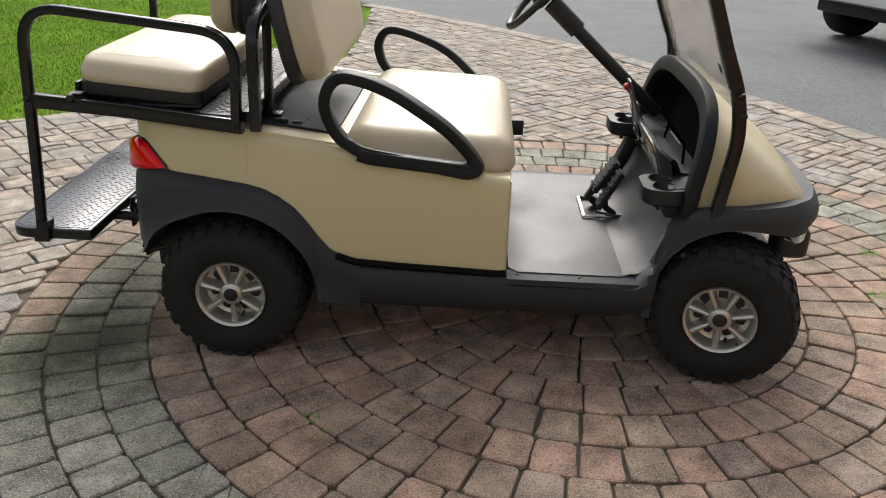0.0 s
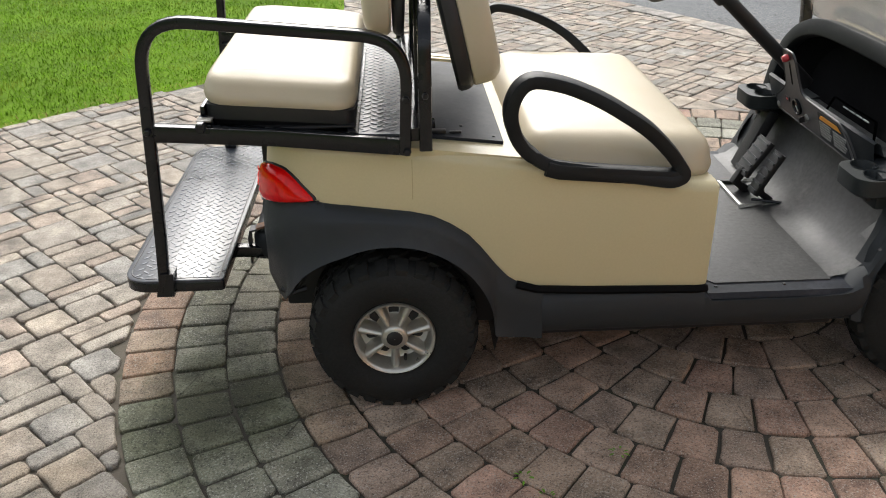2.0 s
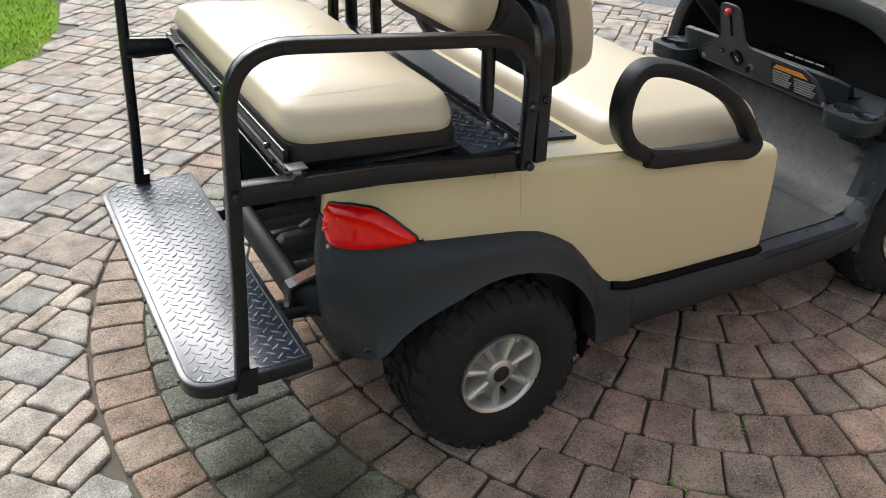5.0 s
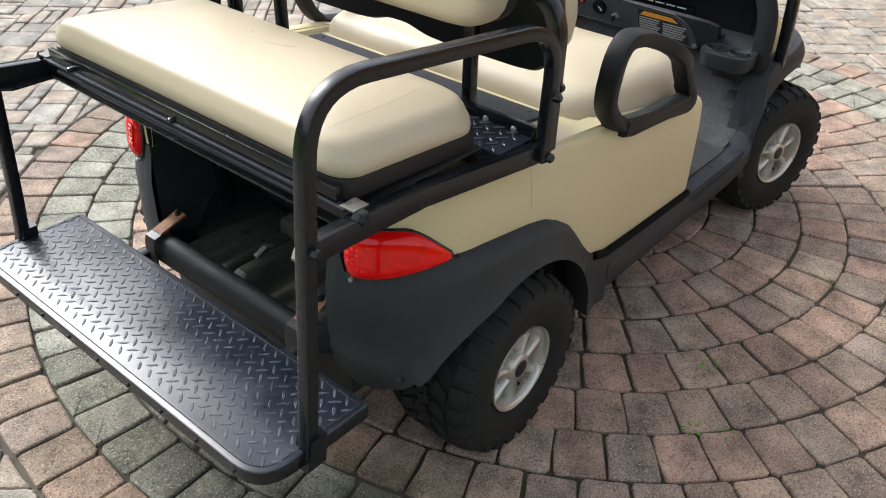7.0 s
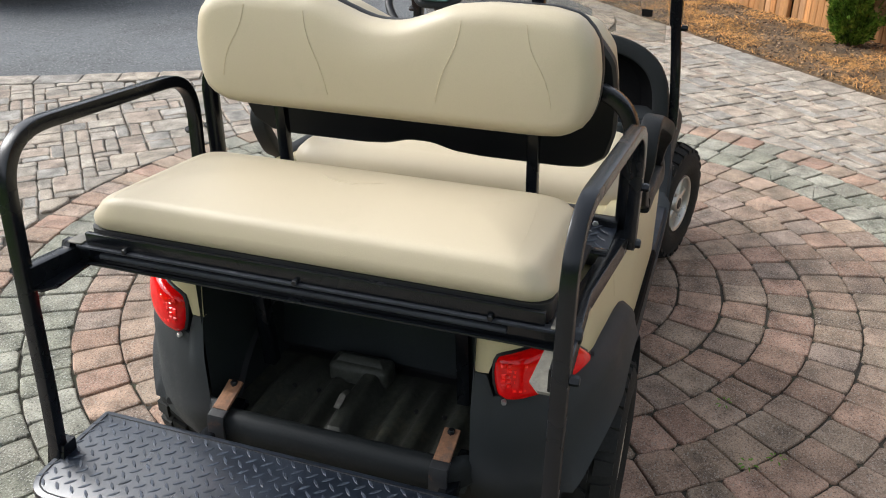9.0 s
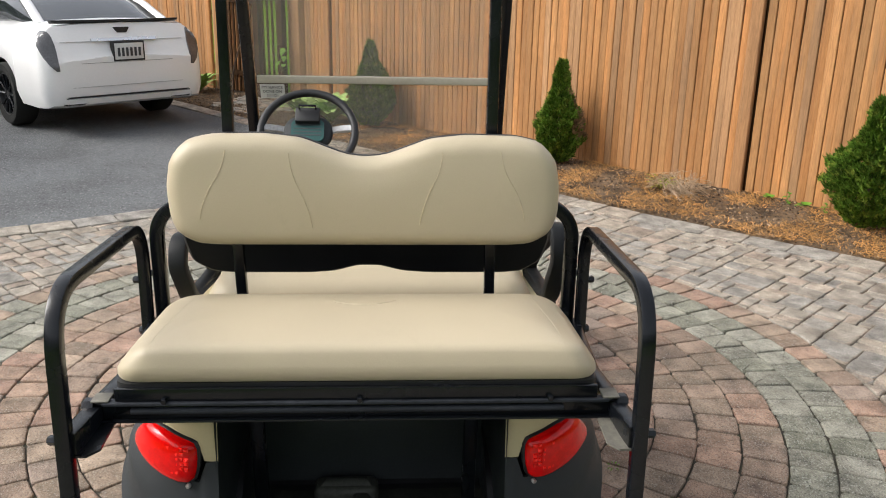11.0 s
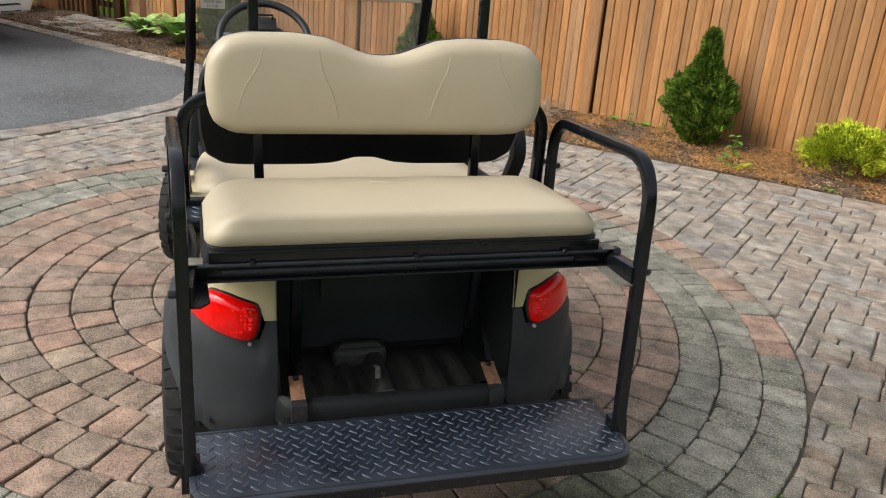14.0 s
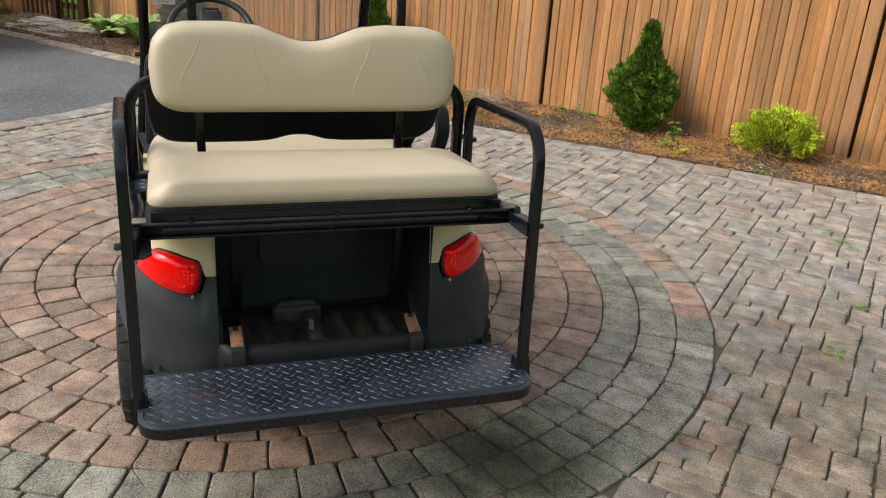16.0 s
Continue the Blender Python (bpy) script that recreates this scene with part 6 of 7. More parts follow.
part("label_header", on_dash([(0.068, 0.026), (0.085, 0.043), (0.198, 0.043), (0.222, 0.026)], 0, 0, 0.005, 0.0068), m_orange, dboard, smooth=False)
for c0, c1, top in ((0.066, 0.150, 0.016), (0.162, 0.254, 0.012)):
    for i in range(6):
        part("label_line", on_dash([(c0, -0.003), (c1 - 0.006 * (i % 3), -0.003), (c1 - 0.006 * (i % 3), 0.003), (c0, 0.003)], 0, top - i * 0.0098, 0.005, 0.0064), m_grey_ink, dboard, smooth=False)
part("charge_gauge", moved(lathe([(0.030, 0.0), (0.030, 0.010), (0.025, 0.012), (0.023, 0.007), (0.001, 0.007)], 24, "z"), dface @ Matrix.Translation((-0.105, 0.012, 0.002))), m_steel, dboard)
part("gauge_needle", moved(box(-0.002, 0.002, -0.016, 0.006, 0.0075, 0.010), dface @ Matrix.Translation((-0.105, 0.012, 0.002)) @ pose(0, 0, 0, 0, 0, 40)), m_white, dboard)
part("key_switch", moved(lathe([(0.016, 0.0), (0.016, 0.010), (0.010, 0.013), (0.001, 0.013)], 4, "z"), dface @ Matrix.Translation((-0.035, -0.008, 0.002))), m_zinc, dboard)
part("key", moved(box(-0.003, 0.003, -0.010, 0.010, 0.0, 0.022), dface @ Matrix.Translation((-0.035, -0.008, 0.012))), m_black, dboard)
part("switch_button", on_dash(outline_round(0.030, 0.018, 0.004), -0.185, 0.018, 0.0, 0.008), m_black, dboard)
part("switch_light", on_dash(outline_round(0.012, 0.007, 0.002), -0.185, 0.018, 0.007, 0.0095), m_redknob, dboard)
for x, y in ((-0.282, -0.034), (0.290, -0.048)):
    part("dash_screw", bolt(dface @ Vector((x, y, 0.003)), dface.to_3x3() @ Vector((0, 0, 1)), 0.011, 0.006), m_zinc, dboard)
for i in range(4):
    part("vent_slot", box(1.5350, 1.5385, -0.20 + i * 0.045, -0.165 + i * 0.045, 0.703, 0.707), m_grey_ink, dboard)
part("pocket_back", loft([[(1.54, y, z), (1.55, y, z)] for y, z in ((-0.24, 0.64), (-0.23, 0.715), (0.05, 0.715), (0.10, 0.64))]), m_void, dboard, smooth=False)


def pierced(outline, holes, radius, z, n=24):
    """A flat plate with round holes."""
    bm = bmesh.new()
    loops = [outline] + [[(x + radius * math.cos(2 * math.pi * i / n), y + radius * math.sin(2 * math.pi * i / n)) for i in range(n)] for x, y in holes]
    edges = []
    for loop in loops:
        vs = [bm.verts.new((x, y, z)) for x, y in loop]
        edges += [bm.edges.new((a, b)) for a, b in zip(vs, vs[1:] + vs[:1])]
    bmesh.ops.triangle_fill(bm, use_beauty=True, use_dissolve=False, edges=edges)
    bm.verts.index_update()
    piece = [tuple(v.co) for v in bm.verts], [tuple(v.index for v in f.verts) for f in bm.faces]
    bm.free()
    return piece


def cup_holder(y):
    z = 0.634
    ol = dense(outline_round(0.148, 0.180, 0.05, 5), 0.05)
    shell = loft([[(1.442 + x * f, y + q * f, z + d) for x, q in ol] for f, d in ((0.80, -0.060), (0.84, -0.058), (0.97, -0.050), (1.0, -0.010), (0.985, 0.0))], cap=False)
    wells = [(1.440, y - 0.041), (1.440, y + 0.041)]
    top = pierced([(1.442 + x * 0.985, y + q * 0.985) for x, q in ol], wells, 0.0375, z)
    ob = part("cup_holder", join(shell, top), m_bay, cart, "black moulded cup holder with two wells")
    for x, q in wells:
        part("cup_well", moved(lathe([(0.0400, z + 0.002), (0.0388, z + 0.004), (0.0373, z + 0.002), (0.0350, z - 0.052), (0.001, z - 0.053)], 24, "z"), Matrix.Translation((x, q, 0))), m_bay, ob)
        part("cup_tab", box(1.418, 1.432, q - 0.012, q + 0.012, z - 0.078, z - 0.05, 0.003), m_black, ob)
    part("bracket", box(1.45, 1.51, y - 0.05, y + 0.05, z - 0.11, z - 0.045, 0.01), m_bay, ob)


both("dash_shelf", loft([[(1.45 + 0.05 * k, y, 0.612), (1.45 + 0.05 * k, y, 0.632), (1.60, y, 0.650), (1.60, y, 0.62)] for y, k in ((-0.49, 0), (-0.42, 0.2), (-0.34, 0.8), (-0.26, 1.0))]), m_trim, cart)
cup_holder(-0.428)
cup_holder(0.415)

# steering
axis = Vector((-0.62, 0, 0.72)).normalized()
base, hub = Vector((1.490, 0.245, 0.745)), Vector((1.052, 0.243, 1.140))
col = (hub - base).normalized()
part("steering_column", join(tube([base - col * 0.06, base + col * 0.42], 0.025, 16), tube([base + col * 0.41, base + col * 0.43, hub - col * 0.03], 0.036, 16)), m_black, cart, "black steering column cover")
sw = part("steering_wheel", None, None, cart, "black and grey two-spoke steering wheel")
sw.matrix_local = Matrix.Translation(hub) @ col.to_track_quat("Z", "X").to_matrix().to_4x4()
part("wheel_ring", tube([(0.172 * math.cos(a), 0.172 * math.sin(a), 0.025) for a in np.linspace(0, 2 * math.pi, 48, endpoint=False)], 0.0145, 10, closed=True), m_black, sw)
part("wheel_hub", moved(pillow(outline_round(0.13, 0.18, 0.055), 0.035, 0.018), Matrix.Translation((0.01, 0, -0.01))), m_trim, sw)
for s in (-1, 1):
    part("wheel_spoke", tube([(0.02, s * 0.07, 0.0), (0.025, s * 0.12, 0.01), (0.02, s * 0.168, 0.025)], 0.016, 8, flat=0.6), m_sill, sw)
part("wheel_label", loft([[(x, y, z) for x, y in outline_round(0.09, 0.12, 0.02)] for z in (0.033, 0.0405)]), m_teal, sw)
for i in range(4):
    part("label_line", loft([[(x - 0.02 + i * 0.014, y, z) for x, y in outline_round(0.004, 0.10, 0.001, 1)] for z in (0.040, 0.0415)]), m_dash, sw)
part("clip_board", moved(box(-0.03, 0.03, -0.045, 0.045, 0.0, 0.03, 0.006), Matrix.Translation((0.055, 0, 0.034))), m_black, sw)
part("clip_spring", moved(tube([(0, -0.03, 0), (0, -0.03, 0.03), (0, 0.03, 0.03), (0, 0.03, 0)], 0.004, 6), Matrix.Translation((0.075, 0, 0.058))), m_steel, sw)
part("brake_knob", moved(lathe([(0.001, 0.0), (0.012, 0.004), (0.014, 0.014), (0.010, 0.024), (0.001, 0.026)], 14, "z"), dface @ Matrix.Translation((-0.126, 0.192, 0.002))), m_redknob, cart, "red knob")
part("lever_slot", on_dash(outline_round(0.012, 0.085, 0.005), -0.126, 0.132, 0.003, 0.0048), m_void, cart)

# pedals
def pedal(y0, y1, x, z, h, lean, ribs):
    ob = part("pedal", moved(loft([[(q, y, zz) for q, y in dense(outline_round(0.022, y1 - y0, 0.006, 2), 0.2)] for zz in (0, h)]), Matrix.Translation((x, (y0 + y1) / 2, z)) @ pose(0, 0, 0, 0, lean, 0)), m_black, cart, "black ribbed floor pedal")
    for i in range(ribs):
        part("pedal_rib", moved(box(-0.016, -0.010, -(y1 - y0) / 2 * 0.9, (y1 - y0) / 2 * 0.9, h * (i + 0.5) / ribs - 0.004, h * (i + 0.5) / ribs + 0.004), Matrix.Translation((x, (y0 + y1) / 2, z)) @ pose(0, 0, 0, 0, lean, 0)), m_trim, ob)


pedal(0.10, 0.20, 1.30, 0.40, 0.15, 32, 5)
pedal(0.02, 0.085, 1.31, 0.36, 0.17, 28, 6)
part("pedal_arm", tube([(1.33, 0.15, 0.33), (1.28, 0.15, 0.37), (1.31, 0.15, 0.42)], 0.016, square=0.003), m_black, cart)
part("pedal_arm", tube([(1.38, 0.05, 0.33), (1.34, 0.05, 0.36), (1.33, 0.05, 0.40)], 0.012, square=0.003), m_black, cart)
frame_ol = [(1.25, 0.22, 0.333), (1.25, 0.0, 0.333), (1.40, 0.0, 0.338), (1.40, 0.22, 0.338)]
part("pedal_frame", tube(frame_ol, 0.008, square=0.002, closed=True), m_zinc, cart, "bright metal pedal frame")
part("pedal_rod", rod((1.30, 0.03, 0.345), (1.42, -0.02, 0.345), 0.005, 6), m_steel, cart)
part("column_shroud", tube([(1.38, 0.37, 0.335), (1.47, 0.36, 0.57)], 0.038, square=0.01, flat=0.6), m_black, cart)
part("direction_switch", box(0.931, 0.990, 0.05, 0.08, 0.64, 0.70, 0.006), m_black, cart, "black forward and reverse lever")

# windscreen and its posts
strut = rounded([(1.592, -0.560, 0.555), (1.606, -0.556, 0.66), (1.633, -0.540, 0.83), (1.615, -0.525, 0.965), (1.555, -0.520, 1.10), (1.47, -0.515, 1.32), (1.27, -0.51, 1.88)], [0, 0.05, 0.06, 0.06, 0.05, 0.05, 0], 5)
both("screen_post", tube(strut, 0.019, square=0.005), m_steel, cart, "black windscreen post")
both("post_sleeve", tube([(1.602, -0.524, 0.985), (1.555, -0.520, 1.10), (1.47, -0.515, 1.32), (1.27, -0.51, 1.88)], 0.0225, square=0.006, flat=0.9), m_steel, cart)
both("post_clamp", bolt((1.615, -0.55, 0.965), (0, -1, 0), 0.012, 0.02), m_steel, cart)
both("post_clamp", bolt((1.625, -0.545, 0.90), (1, 0, 0), 0.010, 0.02), m_steel, cart)


def screen(z0, z1, w0, w1, name):
    def at(z):
        return interp([(0.86, 1.640), (0.93, 1.622), (1.10, 1.545), (1.32, 1.46), (1.88, 1.26)], z)
    return part(name, loft([[(at(z) + dx, y, z) for y in (-w, w)] + [(at(z) + dx + 0.005, y, z) for y in (w, -w)] for z, w, dx in ((z0, w0, 0), ((z0 + z1) / 2, (w0 + w1) / 2, 0), (z1, w1, 0))]), m_glass, cart, "clear tinted plastic windscreen pane")


low = screen(0.900, 1.29, 0.49, 0.49, "windscreen_lower")
up = screen(1.30, 1.86, 0.49, 0.485, "windscreen_upper")
for ob in (low, up):
    ob.visible_shadow = False
part("screen_fold_strip", tube([(1.469, -0.485, 1.295), (1.469, 0.485, 1.295)], 0.006, square=0.002, flat=2.6), m_bar_clear, cart, "clear folding strip of the windscreen")
sticker = part("service_sticker", loft([[(1.472 + dx - (z - 1.25) * 0.38, y, z) for y in (0.375, 0.475)] for z, dx in ((1.215, 0), (1.275, 0))], closed=False), m_white, cart, "small white printed service sticker")
part("screen_decal", loft([[(1.575 - (z - 1.02) * 0.45, y, z) for y in (-0.395, -0.435)] for z in (1.005, 1.035)], closed=False), m_black, cart, "small black decal on the windscreen")
STICKER_M = Matrix(((0, -0.36, -0.93, 1.4705), (-1, 0, 0, 0.425), (0, 0.93, -0.36, 1.245), (0, 0, 0, 1)))


def lettering(text, size, m, mat, parent, name="lettering"):
    cu = bpy.data.curves.new(name, "FONT")
    cu.body, cu.size, cu.align_x, cu.align_y, cu.extrude = text, size, "CENTER", "CENTER", 0.0004
    cu.materials.append(mat)
    ob = new(name, cu)
    ob.parent = parent
    ob.matrix_local = m
    return ob


for i, (words, size) in enumerate((("PM SERVICE", 0.0165), ("DONE ON", 0.0165), ("3/11/21", 0.0165))):
    lettering(words, size, STICKER_M @ Matrix.Translation((0, 0.019 - 0.019 * i, 0.0015)), m_ink, sticker)


# ---- parked vehicles ----
def car_wheel(parent, x, y, r, side, width=0.24):
    w = part("wheel", None, None, parent)
    w.matrix_local = pose(x, y, r, 0, 0, 180 if side > 0 else 0)
    h = width / 2
    part("tyre", lathe([(r * 0.66, -h * 0.85), (r * 0.74, -h), (r * 0.93, -h), (r, -h * 0.75), (r, h * 0.75), (r * 0.93, h), (r * 0.7, h), (r * 0.66, h * 0.8)], 40), m_rubber, w)
    part("rim", lathe([(r * 0.67, -h * 0.9), (r * 0.64, -h * 0.9), (r * 0.61, -h * 0.55), (r * 0.2, -h * 0.6), (r * 0.17, -h * 0.75), (0.001, -h * 0.75)], 40), m_black, w)
    for i in range(10):
        a = radians(36 * i)
        ca, sa = math.cos(a), math.sin(a)
        part("spoke", tube([(r * 0.15 * ca, -h * 0.72, r * 0.15 * sa), (r * 0.62 * ca, -h * 0.82, r * 0.62 * sa)], 0.016, 6), m_steel, w)


def body_rings(stations, wheels=(), arch=0.39, hub=0.345):
    """Half-outline stations (x, half width, low z, belt z, top z, top half width), as closed rings with open wheel arches."""
    rings = []
    if wheels:
        tab = np.array(stations)
        xs = set(tab[:, 0])
        for wx in wheels:
            xs |= set(wx + arch * np.cos(np.linspace(0, math.pi, 25))) | {wx - arch - 0.004, wx + arch + 0.004}
        stations = [(x, *(float(np.interp(x, tab[:, 0], tab[:, k])) for k in range(1, 6))) for x in sorted(xs)]
    for x, w, zl, zb, zt, wt in stations:
        sill = zl
        for wx in wheels:
            if abs(x - wx) < arch:
                zl = max(zl, hub + math.sqrt(arch * arch - (x - wx) ** 2))
        open_arch = zl > sill + 0.001
        k = (zb - zl)
        half = [(0.0, zl), (w * 0.75, zl), (w * (0.985 if open_arch else 0.95), zl + min(0.04, 0.02 * k)), (w, zl + 0.22 * k), (w * 1.0, zl + k * 0.55), (w * 0.985, zl + k * 0.92), (w * 0.95, zb), (wt, zt - 0.02), (wt * 0.6, zt), (0.0, zt + 0.01)]
        ring = half + [(-y, z) for y, z in reversed(half[1:-1])]
        rings.append([(x, y, z) for y, z in ring])
    return loft(rings)


sedan = thing("sedan", "white sedan parked on the asphalt near the gate", "car", Matrix.Translation((8.25, 3.52, 0)) @ pose(0, 0, 0, 0, 0, 41.5))
S = [(-1.13, 0.60, 0.62, 0.78, 0.80, 0.50), (-1.12, 0.78, 0.40, 0.76, 0.80, 0.66), (-1.08, 0.86, 0.32, 0.80, 0.86, 0.74), (-1.02, 0.90, 0.29, 0.92, 1.02, 0.74), (-0.96, 0.915, 0.28, 1.0, 1.13, 0.73), (-0.80, 0.925, 0.27, 1.02, 1.155, 0.73),
     (-0.45, 0.93, 0.27, 1.02, 1.16, 0.72), (0.3, 0.935, 0.27, 1.01, 1.13, 0.74), (1.4, 0.935, 0.26, 1.0, 1.06, 0.78), (2.6, 0.93, 0.26, 0.98, 1.02, 0.78), (3.3, 0.92, 0.27, 0.92, 0.99, 0.72), (3.8, 0.85, 0.3, 0.80, 0.88, 0.66), (4.0, 0.7, 0.4, 0.7, 0.74, 0.5)]
SEDAN_SHELL = body_rings(S, (0.0, 2.84))
part("body", SEDAN_SHELL, m_carpaint, sedan, angle=35)
G = [(-0.62, 0.70, 1.10, 1.12, 1.135, 0.66), (-0.25, 0.74, 1.10, 1.22, 1.30, 0.60), (0.15, 0.76, 1.08, 1.34, 1.44, 0.56), (0.8, 0.78, 1.05, 1.38, 1.49, 0.56), (1.6, 0.78, 1.03, 1.36, 1.46, 0.55), (2.2, 0.76, 1.0, 1.16, 1.24, 0.58), (2.6, 0.74, 0.98, 1.0, 1.03, 0.62)]
part("window_glass", body_rings(G), m_carglass, sedan, "dark tinted window glass")
part("roof", loft([[(x, y, z + 0.012 - 0.05 * (y / 0.56) ** 2) for y in np.linspace(-0.58, 0.58, 9)] for x, z in ((0.12, 1.435), (0.4, 1.475), (0.8, 1.50), (1.3, 1.49), (1.65, 1.46))], closed=False), m_carpaint, sedan)
both("rear_pillar", tube([(-0.66, -0.70, 1.12), (-0.25, -0.65, 1.30), (0.18, -0.58, 1.43)], 0.055, 8, flat=0.5), m_carpaint, sedan)
for x, s in ((0.0, -1), (0.0, 1), (2.84, -1), (2.84, 1)):
    car_wheel(sedan, x, s * 0.81, 0.345, s)
    a = [(0.385 * math.cos(q), 0.385 * math.sin(q)) for q in np.linspace(0, math.pi, 16)]
    part("wheel_liner", loft([[(x + p * 0.995, s * y, 0.345 + q * 0.995) for p, q in a] for y in (0.905, 0.60)], closed=False), m_black, sedan)
    part("wheel_well", loft([[(x + p * f, s * 0.60, 0.345 + q * f) for p, q in a] for f in (1.0, 0.05)], closed=False), m_black, sedan)


def tail_x(y, z=0.7):
    """How far back the boot and bumper reach."""
    x = interp([(0, -1.135), (0.5, -1.13), (0.78, -1.115), (0.86, -1.07), (0.90, -1.0)], abs(y))
    return x + interp([(0.3, 0.03), (0.42, 0.0), (0.76, 0.0), (0.82, 0.035), (0.95, 0.075), (1.08, 0.13), (1.15, 0.18)], z)


def tail_strip(y0, y1, z0, z1, off, thick=0.02, n=14):
    """A strip of trim laid on the tail."""
    rings = []
    for y in np.linspace(y0, y1, n):
        rings.append([(tail_x(y, z0) + thick, y, z0), (tail_x(y, z0) - off, y, z0), (tail_x(y, z1) - off, y, z1), (tail_x(y, z1) + thick, y, z1)])
    return loft(rings)


part("spoiler", loft([[(x + 0.05 * (y / 0.68) ** 2, y, z) for x, z in ((-0.93, 1.135), (-0.99, 1.160), (-0.995, 1.175), (-0.90, 1.170))] for y in np.linspace(-0.70, 0.70, 12)]), m_black, sedan, "black boot-lid spoiler")
part("boot_gap", tail_strip(-0.66, 0.66, 0.742, 0.747, 0.0015), m_grey_ink, sedan)
# two thin grey strips draw the shade of the lid crease and bumper step
part("lid_crease", tail_strip(-0.68, 0.68, 0.958, 0.961, 0.001), m_grey_ink, sedan)
part("bumper_ledge", tail_strip(-0.74, 0.74, 0.500, 0.503, 0.001), m_grey_ink, sedan)
part("lower_trim", tail_strip(-0.70, 0.70, 0.394, 0.410, 0.003), m_black, sedan)
part("chrome_strip", tail_strip(-0.70, 0.70, 0.386, 0.394, 0.004), m_chrome, sedan)
SHELL_TREE = BVHTree.FromPolygons([Vector(v) for v in SEDAN_SHELL[0]], SEDAN_SHELL[1])
LAMP = [(0.68, 0.02, 0.10), (0.74, 0.03, 0.24), (0.83, 0.08, 0.40), (0.93, 0.15, 0.55), (1.01, 0.24, 0.66), (1.06, 0.36, 0.70), (1.075, 0.46, 0.64)]
for s in (-1, 1):
    rings = []
    for z, k0, k1 in LAMP:
        outer, inner = [], []
        for k in np.linspace(k0, k1, 8):
            d = Vector((-0.42 + 0.30 * k, s * (0.27 + 0.22 * k), 0)).normalized()
            hit, nrm, _, _ = SHELL_TREE.ray_cast(Vector((-0.70, s * 0.45, z)), d)
            p = hit if hit else Vector((-0.70, s * 0.45, z)) + d * 0.45
            outer.append(p + d * 0.009)
            inner.append(p - d * 0.03)
        ring = outer + inner[::-1]
        rings.append(ring if s < 0 else ring[::-1])
    part("tail_light", loft(rings), m_carlamp, sedan, "smoked grey and red tail lamp")
    part("exhaust_tip", moved(loft([[(x, y, z) for y, z in outline_round(0.25, 0.085, 0.025, 3)] for x in (-1.0, -1.105)], cap=False), Matrix.Translation((0, s * 0.60, 0.355))), m_chrome, sedan)
    part("exhaust_core", moved(loft([[(x, y, z) for y, z in outline_round(0.235, 0.070, 0.02, 3)] for x in (-1.0, -1.085)]), Matrix.Translation((0, s * 0.60, 0.355))), m_black, sedan)
part("boot_handle_bar", tail_strip(-0.36, 0.36, 0.962, 0.990, 0.030), m_chrome, sedan, "chrome bar")
part("boot_badge", loft([[(tail_x(0, 1.06) + d, y, z) for y, z in ((-0.085, 1.095), (0.085, 1.095), (0.05, 1.04), (-0.05, 1.04))] for d in (0.02, -0.012)]), m_black, sedan)
PX = tail_x(0, 0.88) - 0.042
num = part("number_plate", box(PX - 0.012, PX + 0.06, -0.185, 0.165, 0.750, 0.955, 0.003), m_black, sedan, "dark framed number plate")
part("plate_face", box(PX - 0.016, PX - 0.010, -0.168, 0.148, 0.768, 0.937, 0.002), m_white, num)
for i in range(6):
    part("plate_bar", box(PX - 0.0185, PX - 0.0155, -0.14 + i * 0.046, -0.113 + i * 0.046, 0.800, 0.890), m_ink, num)

suv = thing("suv", "white sport utility vehicle standing on the asphalt", "car", Matrix.Translation((5.52, 6.56, 0)) @ pose(0, 0, 0, 0, 0, 22))
V = [(-0.98, 0.70, 0.55, 0.80, 0.82, 0.60), (-0.95, 0.90, 0.50, 0.90, 0.95, 0.80), (-0.88, 0.96, 0.47, 1.10, 1.15, 0.84), (-0.75, 0.97, 0.45, 1.15, 1.22, 0.84), (0.0, 0.98, 0.45, 1.15, 1.22, 0.84), (2.9, 0.98, 0.45, 1.12, 1.16, 0.84), (3.7, 0.95, 0.48, 1.0, 1.08, 0.8), (3.95, 0.8, 0.55, 0.9, 0.95, 0.7)]
part("body", body_rings(V, (0.0, 2.95), 0.44, 0.39), m_carpaint, suv, angle=35)
part("window_glass", body_rings([(-0.85, 0.84, 1.15, 1.25, 1.30, 0.80), (-0.6, 0.86, 1.15, 1.7, 1.80, 0.68), (1.7, 0.86, 1.14, 1.7, 1.80, 0.68), (2.5, 0.84, 1.12, 1.2, 1.25, 0.75)]), m_carglass, suv, "dark tinted window glass")
for x, s in ((0.0, -1), (0.0, 1), (2.95, -1), (2.95, 1)):
    car_wheel(suv, x, s * 0.87, 0.39, s, 0.28)
part("bumper_slot", box(-0.99, -0.955, -0.72, -0.42, 0.66, 0.69, 0.005), m_black, suv)
part("underbody", box(-0.7, 3.3, -0.72, 0.72, 0.32, 0.48, 0.02), m_black, suv)


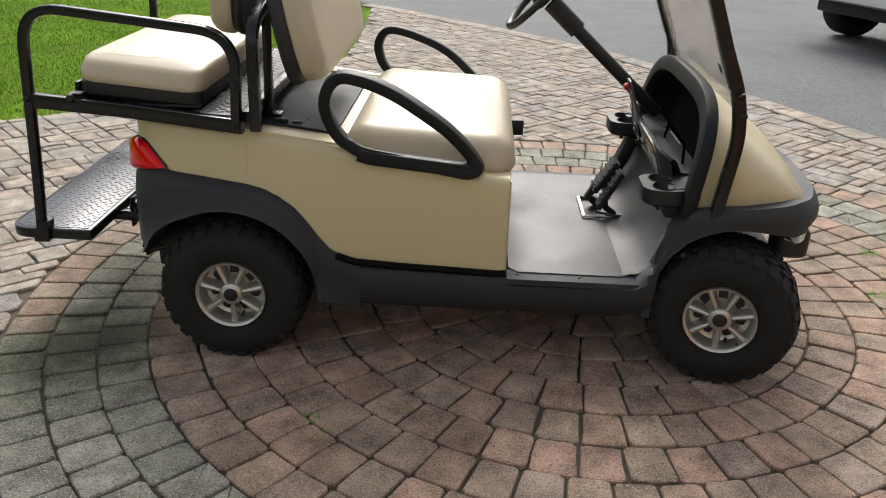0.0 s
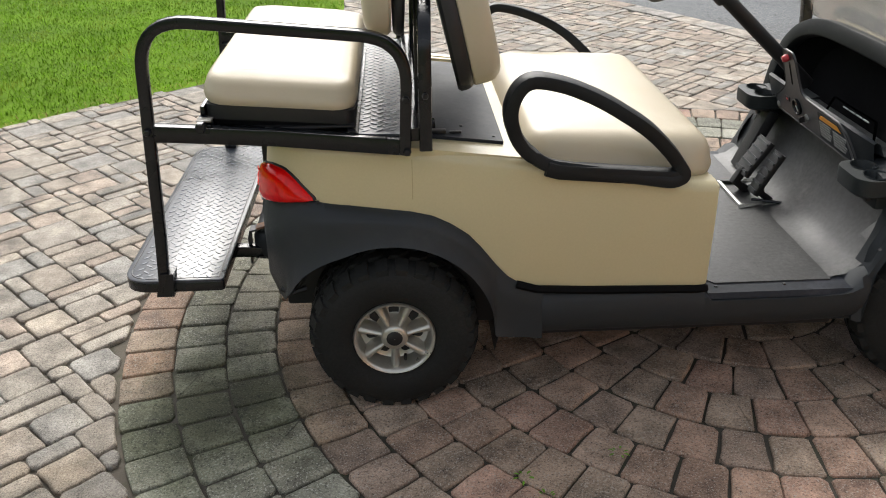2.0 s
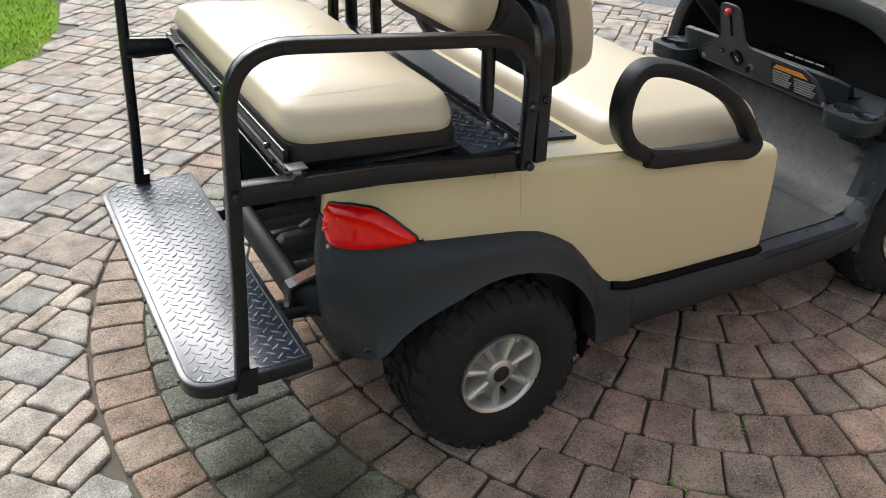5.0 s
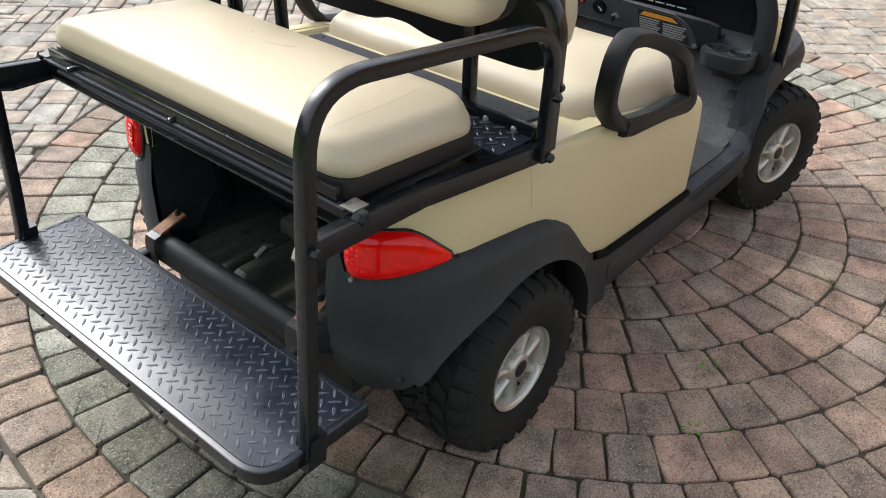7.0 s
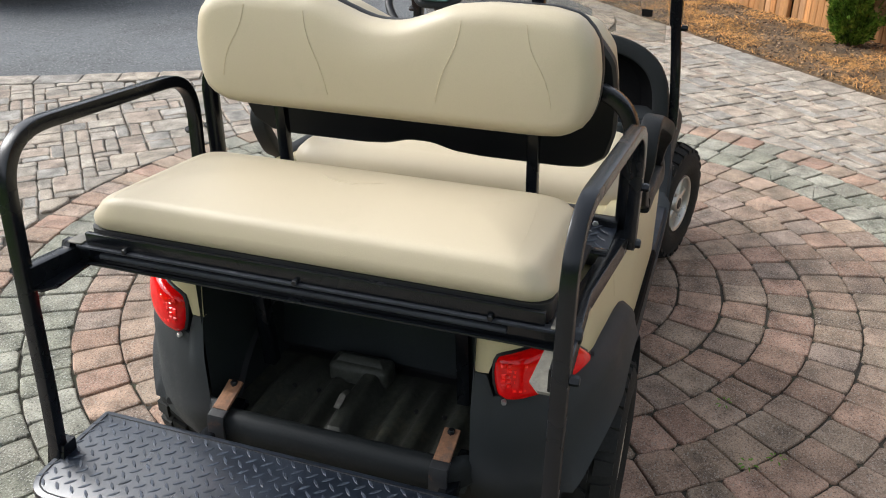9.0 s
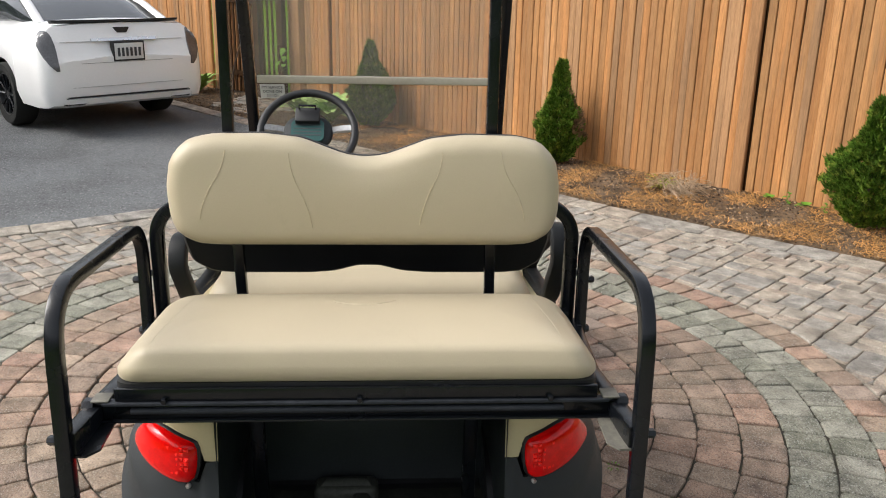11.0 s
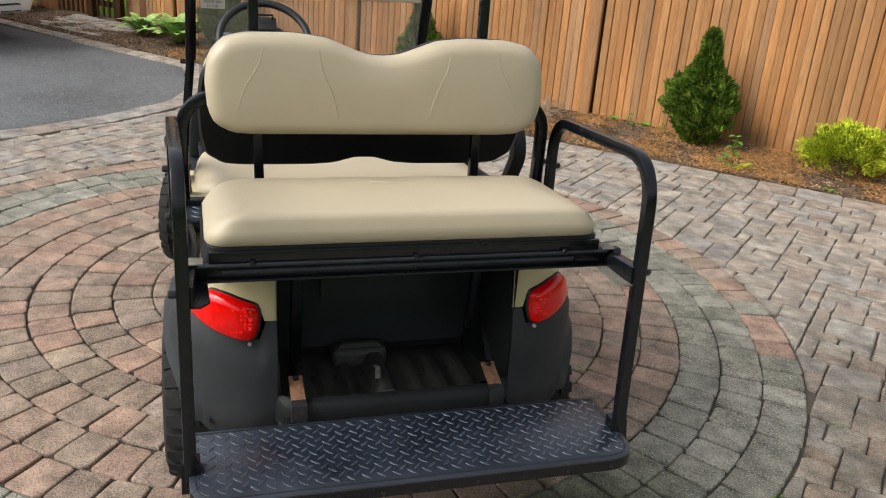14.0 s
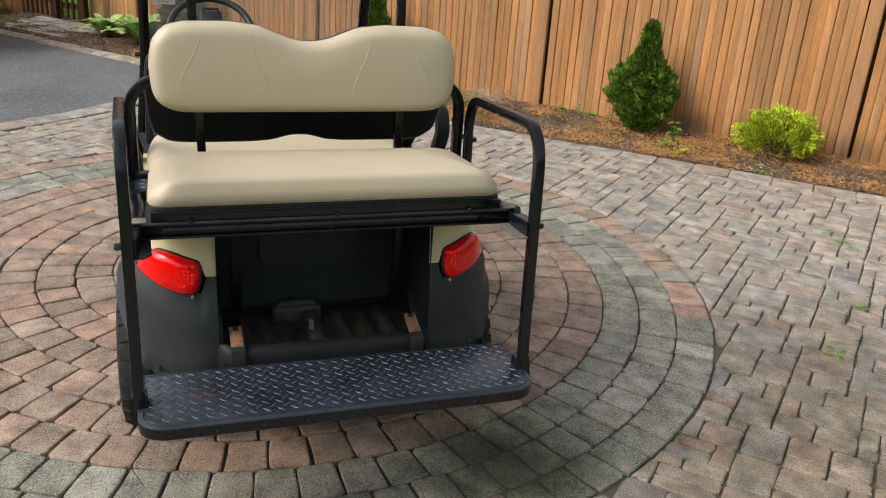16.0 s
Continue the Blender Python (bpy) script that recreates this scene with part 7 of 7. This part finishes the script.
# ---- pavers, piece by piece ----
for poly, mat, parent, top in paver_jobs:
    c = centre_of(poly)
    v, f = field_slab([(x - c.x, y - c.y) for x, y in poly], RNG)
    ob = part("paver", (v, f), mat, parent, angle=12)
    ob.location = (c.x, c.y, top)
    ob.rotation_euler = (RNG.uniform(-0.008, 0.008), RNG.uniform(-0.008, 0.008), 0)
sheet("circle_bedding", [(CIRCLE.x + 2.2 * math.cos(a), CIRCLE.y + 2.2 * math.sin(a), 0) for a in np.linspace(0, 2 * math.pi, 64, endpoint=False)], -0.0125, m_sand,
      "dark sand bedding under the paver circle", "pavement")
for k, n, r0, r1, rm, phase in ring_jobs:
    if k == 0:
        ol = [(0.19 * math.cos(a), 0.19 * math.sin(a)) for a in np.linspace(0, 2 * math.pi, 16, endpoint=False)]
        ob = part("paver", slab(ol), m_paver_red, circle_core, angle=25)
        ob.location = CIRCLE
        continue
    half = math.pi / n
    poly = [(r0 * math.cos(-half) - rm, r0 * math.sin(-half)), (r1 * math.cos(-half) - rm, r1 * math.sin(-half)), (r1 - rm, 0.0), (r1 * math.cos(half) - rm, r1 * math.sin(half)), (r0 * math.cos(half) - rm, r0 * math.sin(half)), (r0 - rm, 0.0)]
    # outline order: inner right, outer right, outer middle, outer left, inner left, inner middle
    grey = k in (10, 11)
    mats = (m_paver_grey,) if grey else (m_paver_red, m_paver_grey) if k == 12 else (m_paver_red,)
    meshes = []
    for mt in mats:
        for sq in (1.0, 0.99, 0.98, 0.97):
            v, f = slab(tumbled([(x, y * sq) for x, y in poly], RNG, 0.013, 0.004), joint=0.0030, soft=0.0075)
            meshes.append((mt, mesh_of("paver", v, f, mt, angle=12)))
    parent = circle_core if k < 6 else circle_rings if k < 10 else circle_border
    for i in range(n):
        a = 2 * math.pi * (i + phase) / n
        want = mats[0]
        if len(mats) > 1 and RNG.random() < (0.985 if 3.38 < a % 6.283 < 4.25 else 0.05):
            want = mats[1]
        pick = [m for mt, m in meshes if mt is want]
        ob = part("paver", pick[RNG.randrange(4)], None, parent)
        rr = rm + RNG.uniform(-0.003, 0.003)
        ob.location = (CIRCLE.x + rr * math.cos(a), CIRCLE.y + rr * math.sin(a), RNG.uniform(-0.004, 0.003))
        # the rings have settled beside the foot plate
        away = ob.location.xy - Vector((-0.57, -0.57))
        sunk = math.exp(-(away.length / 0.20) ** 2)
        ob.location.z -= 0.009 * sunk
        ob.rotation_euler = (RNG.uniform(-0.008, 0.008) + RNG.uniform(-0.03, 0.03) * sunk, RNG.uniform(-0.008, 0.008) + RNG.uniform(-0.03, 0.03) * sunk, a + RNG.uniform(-0.02, 0.02))
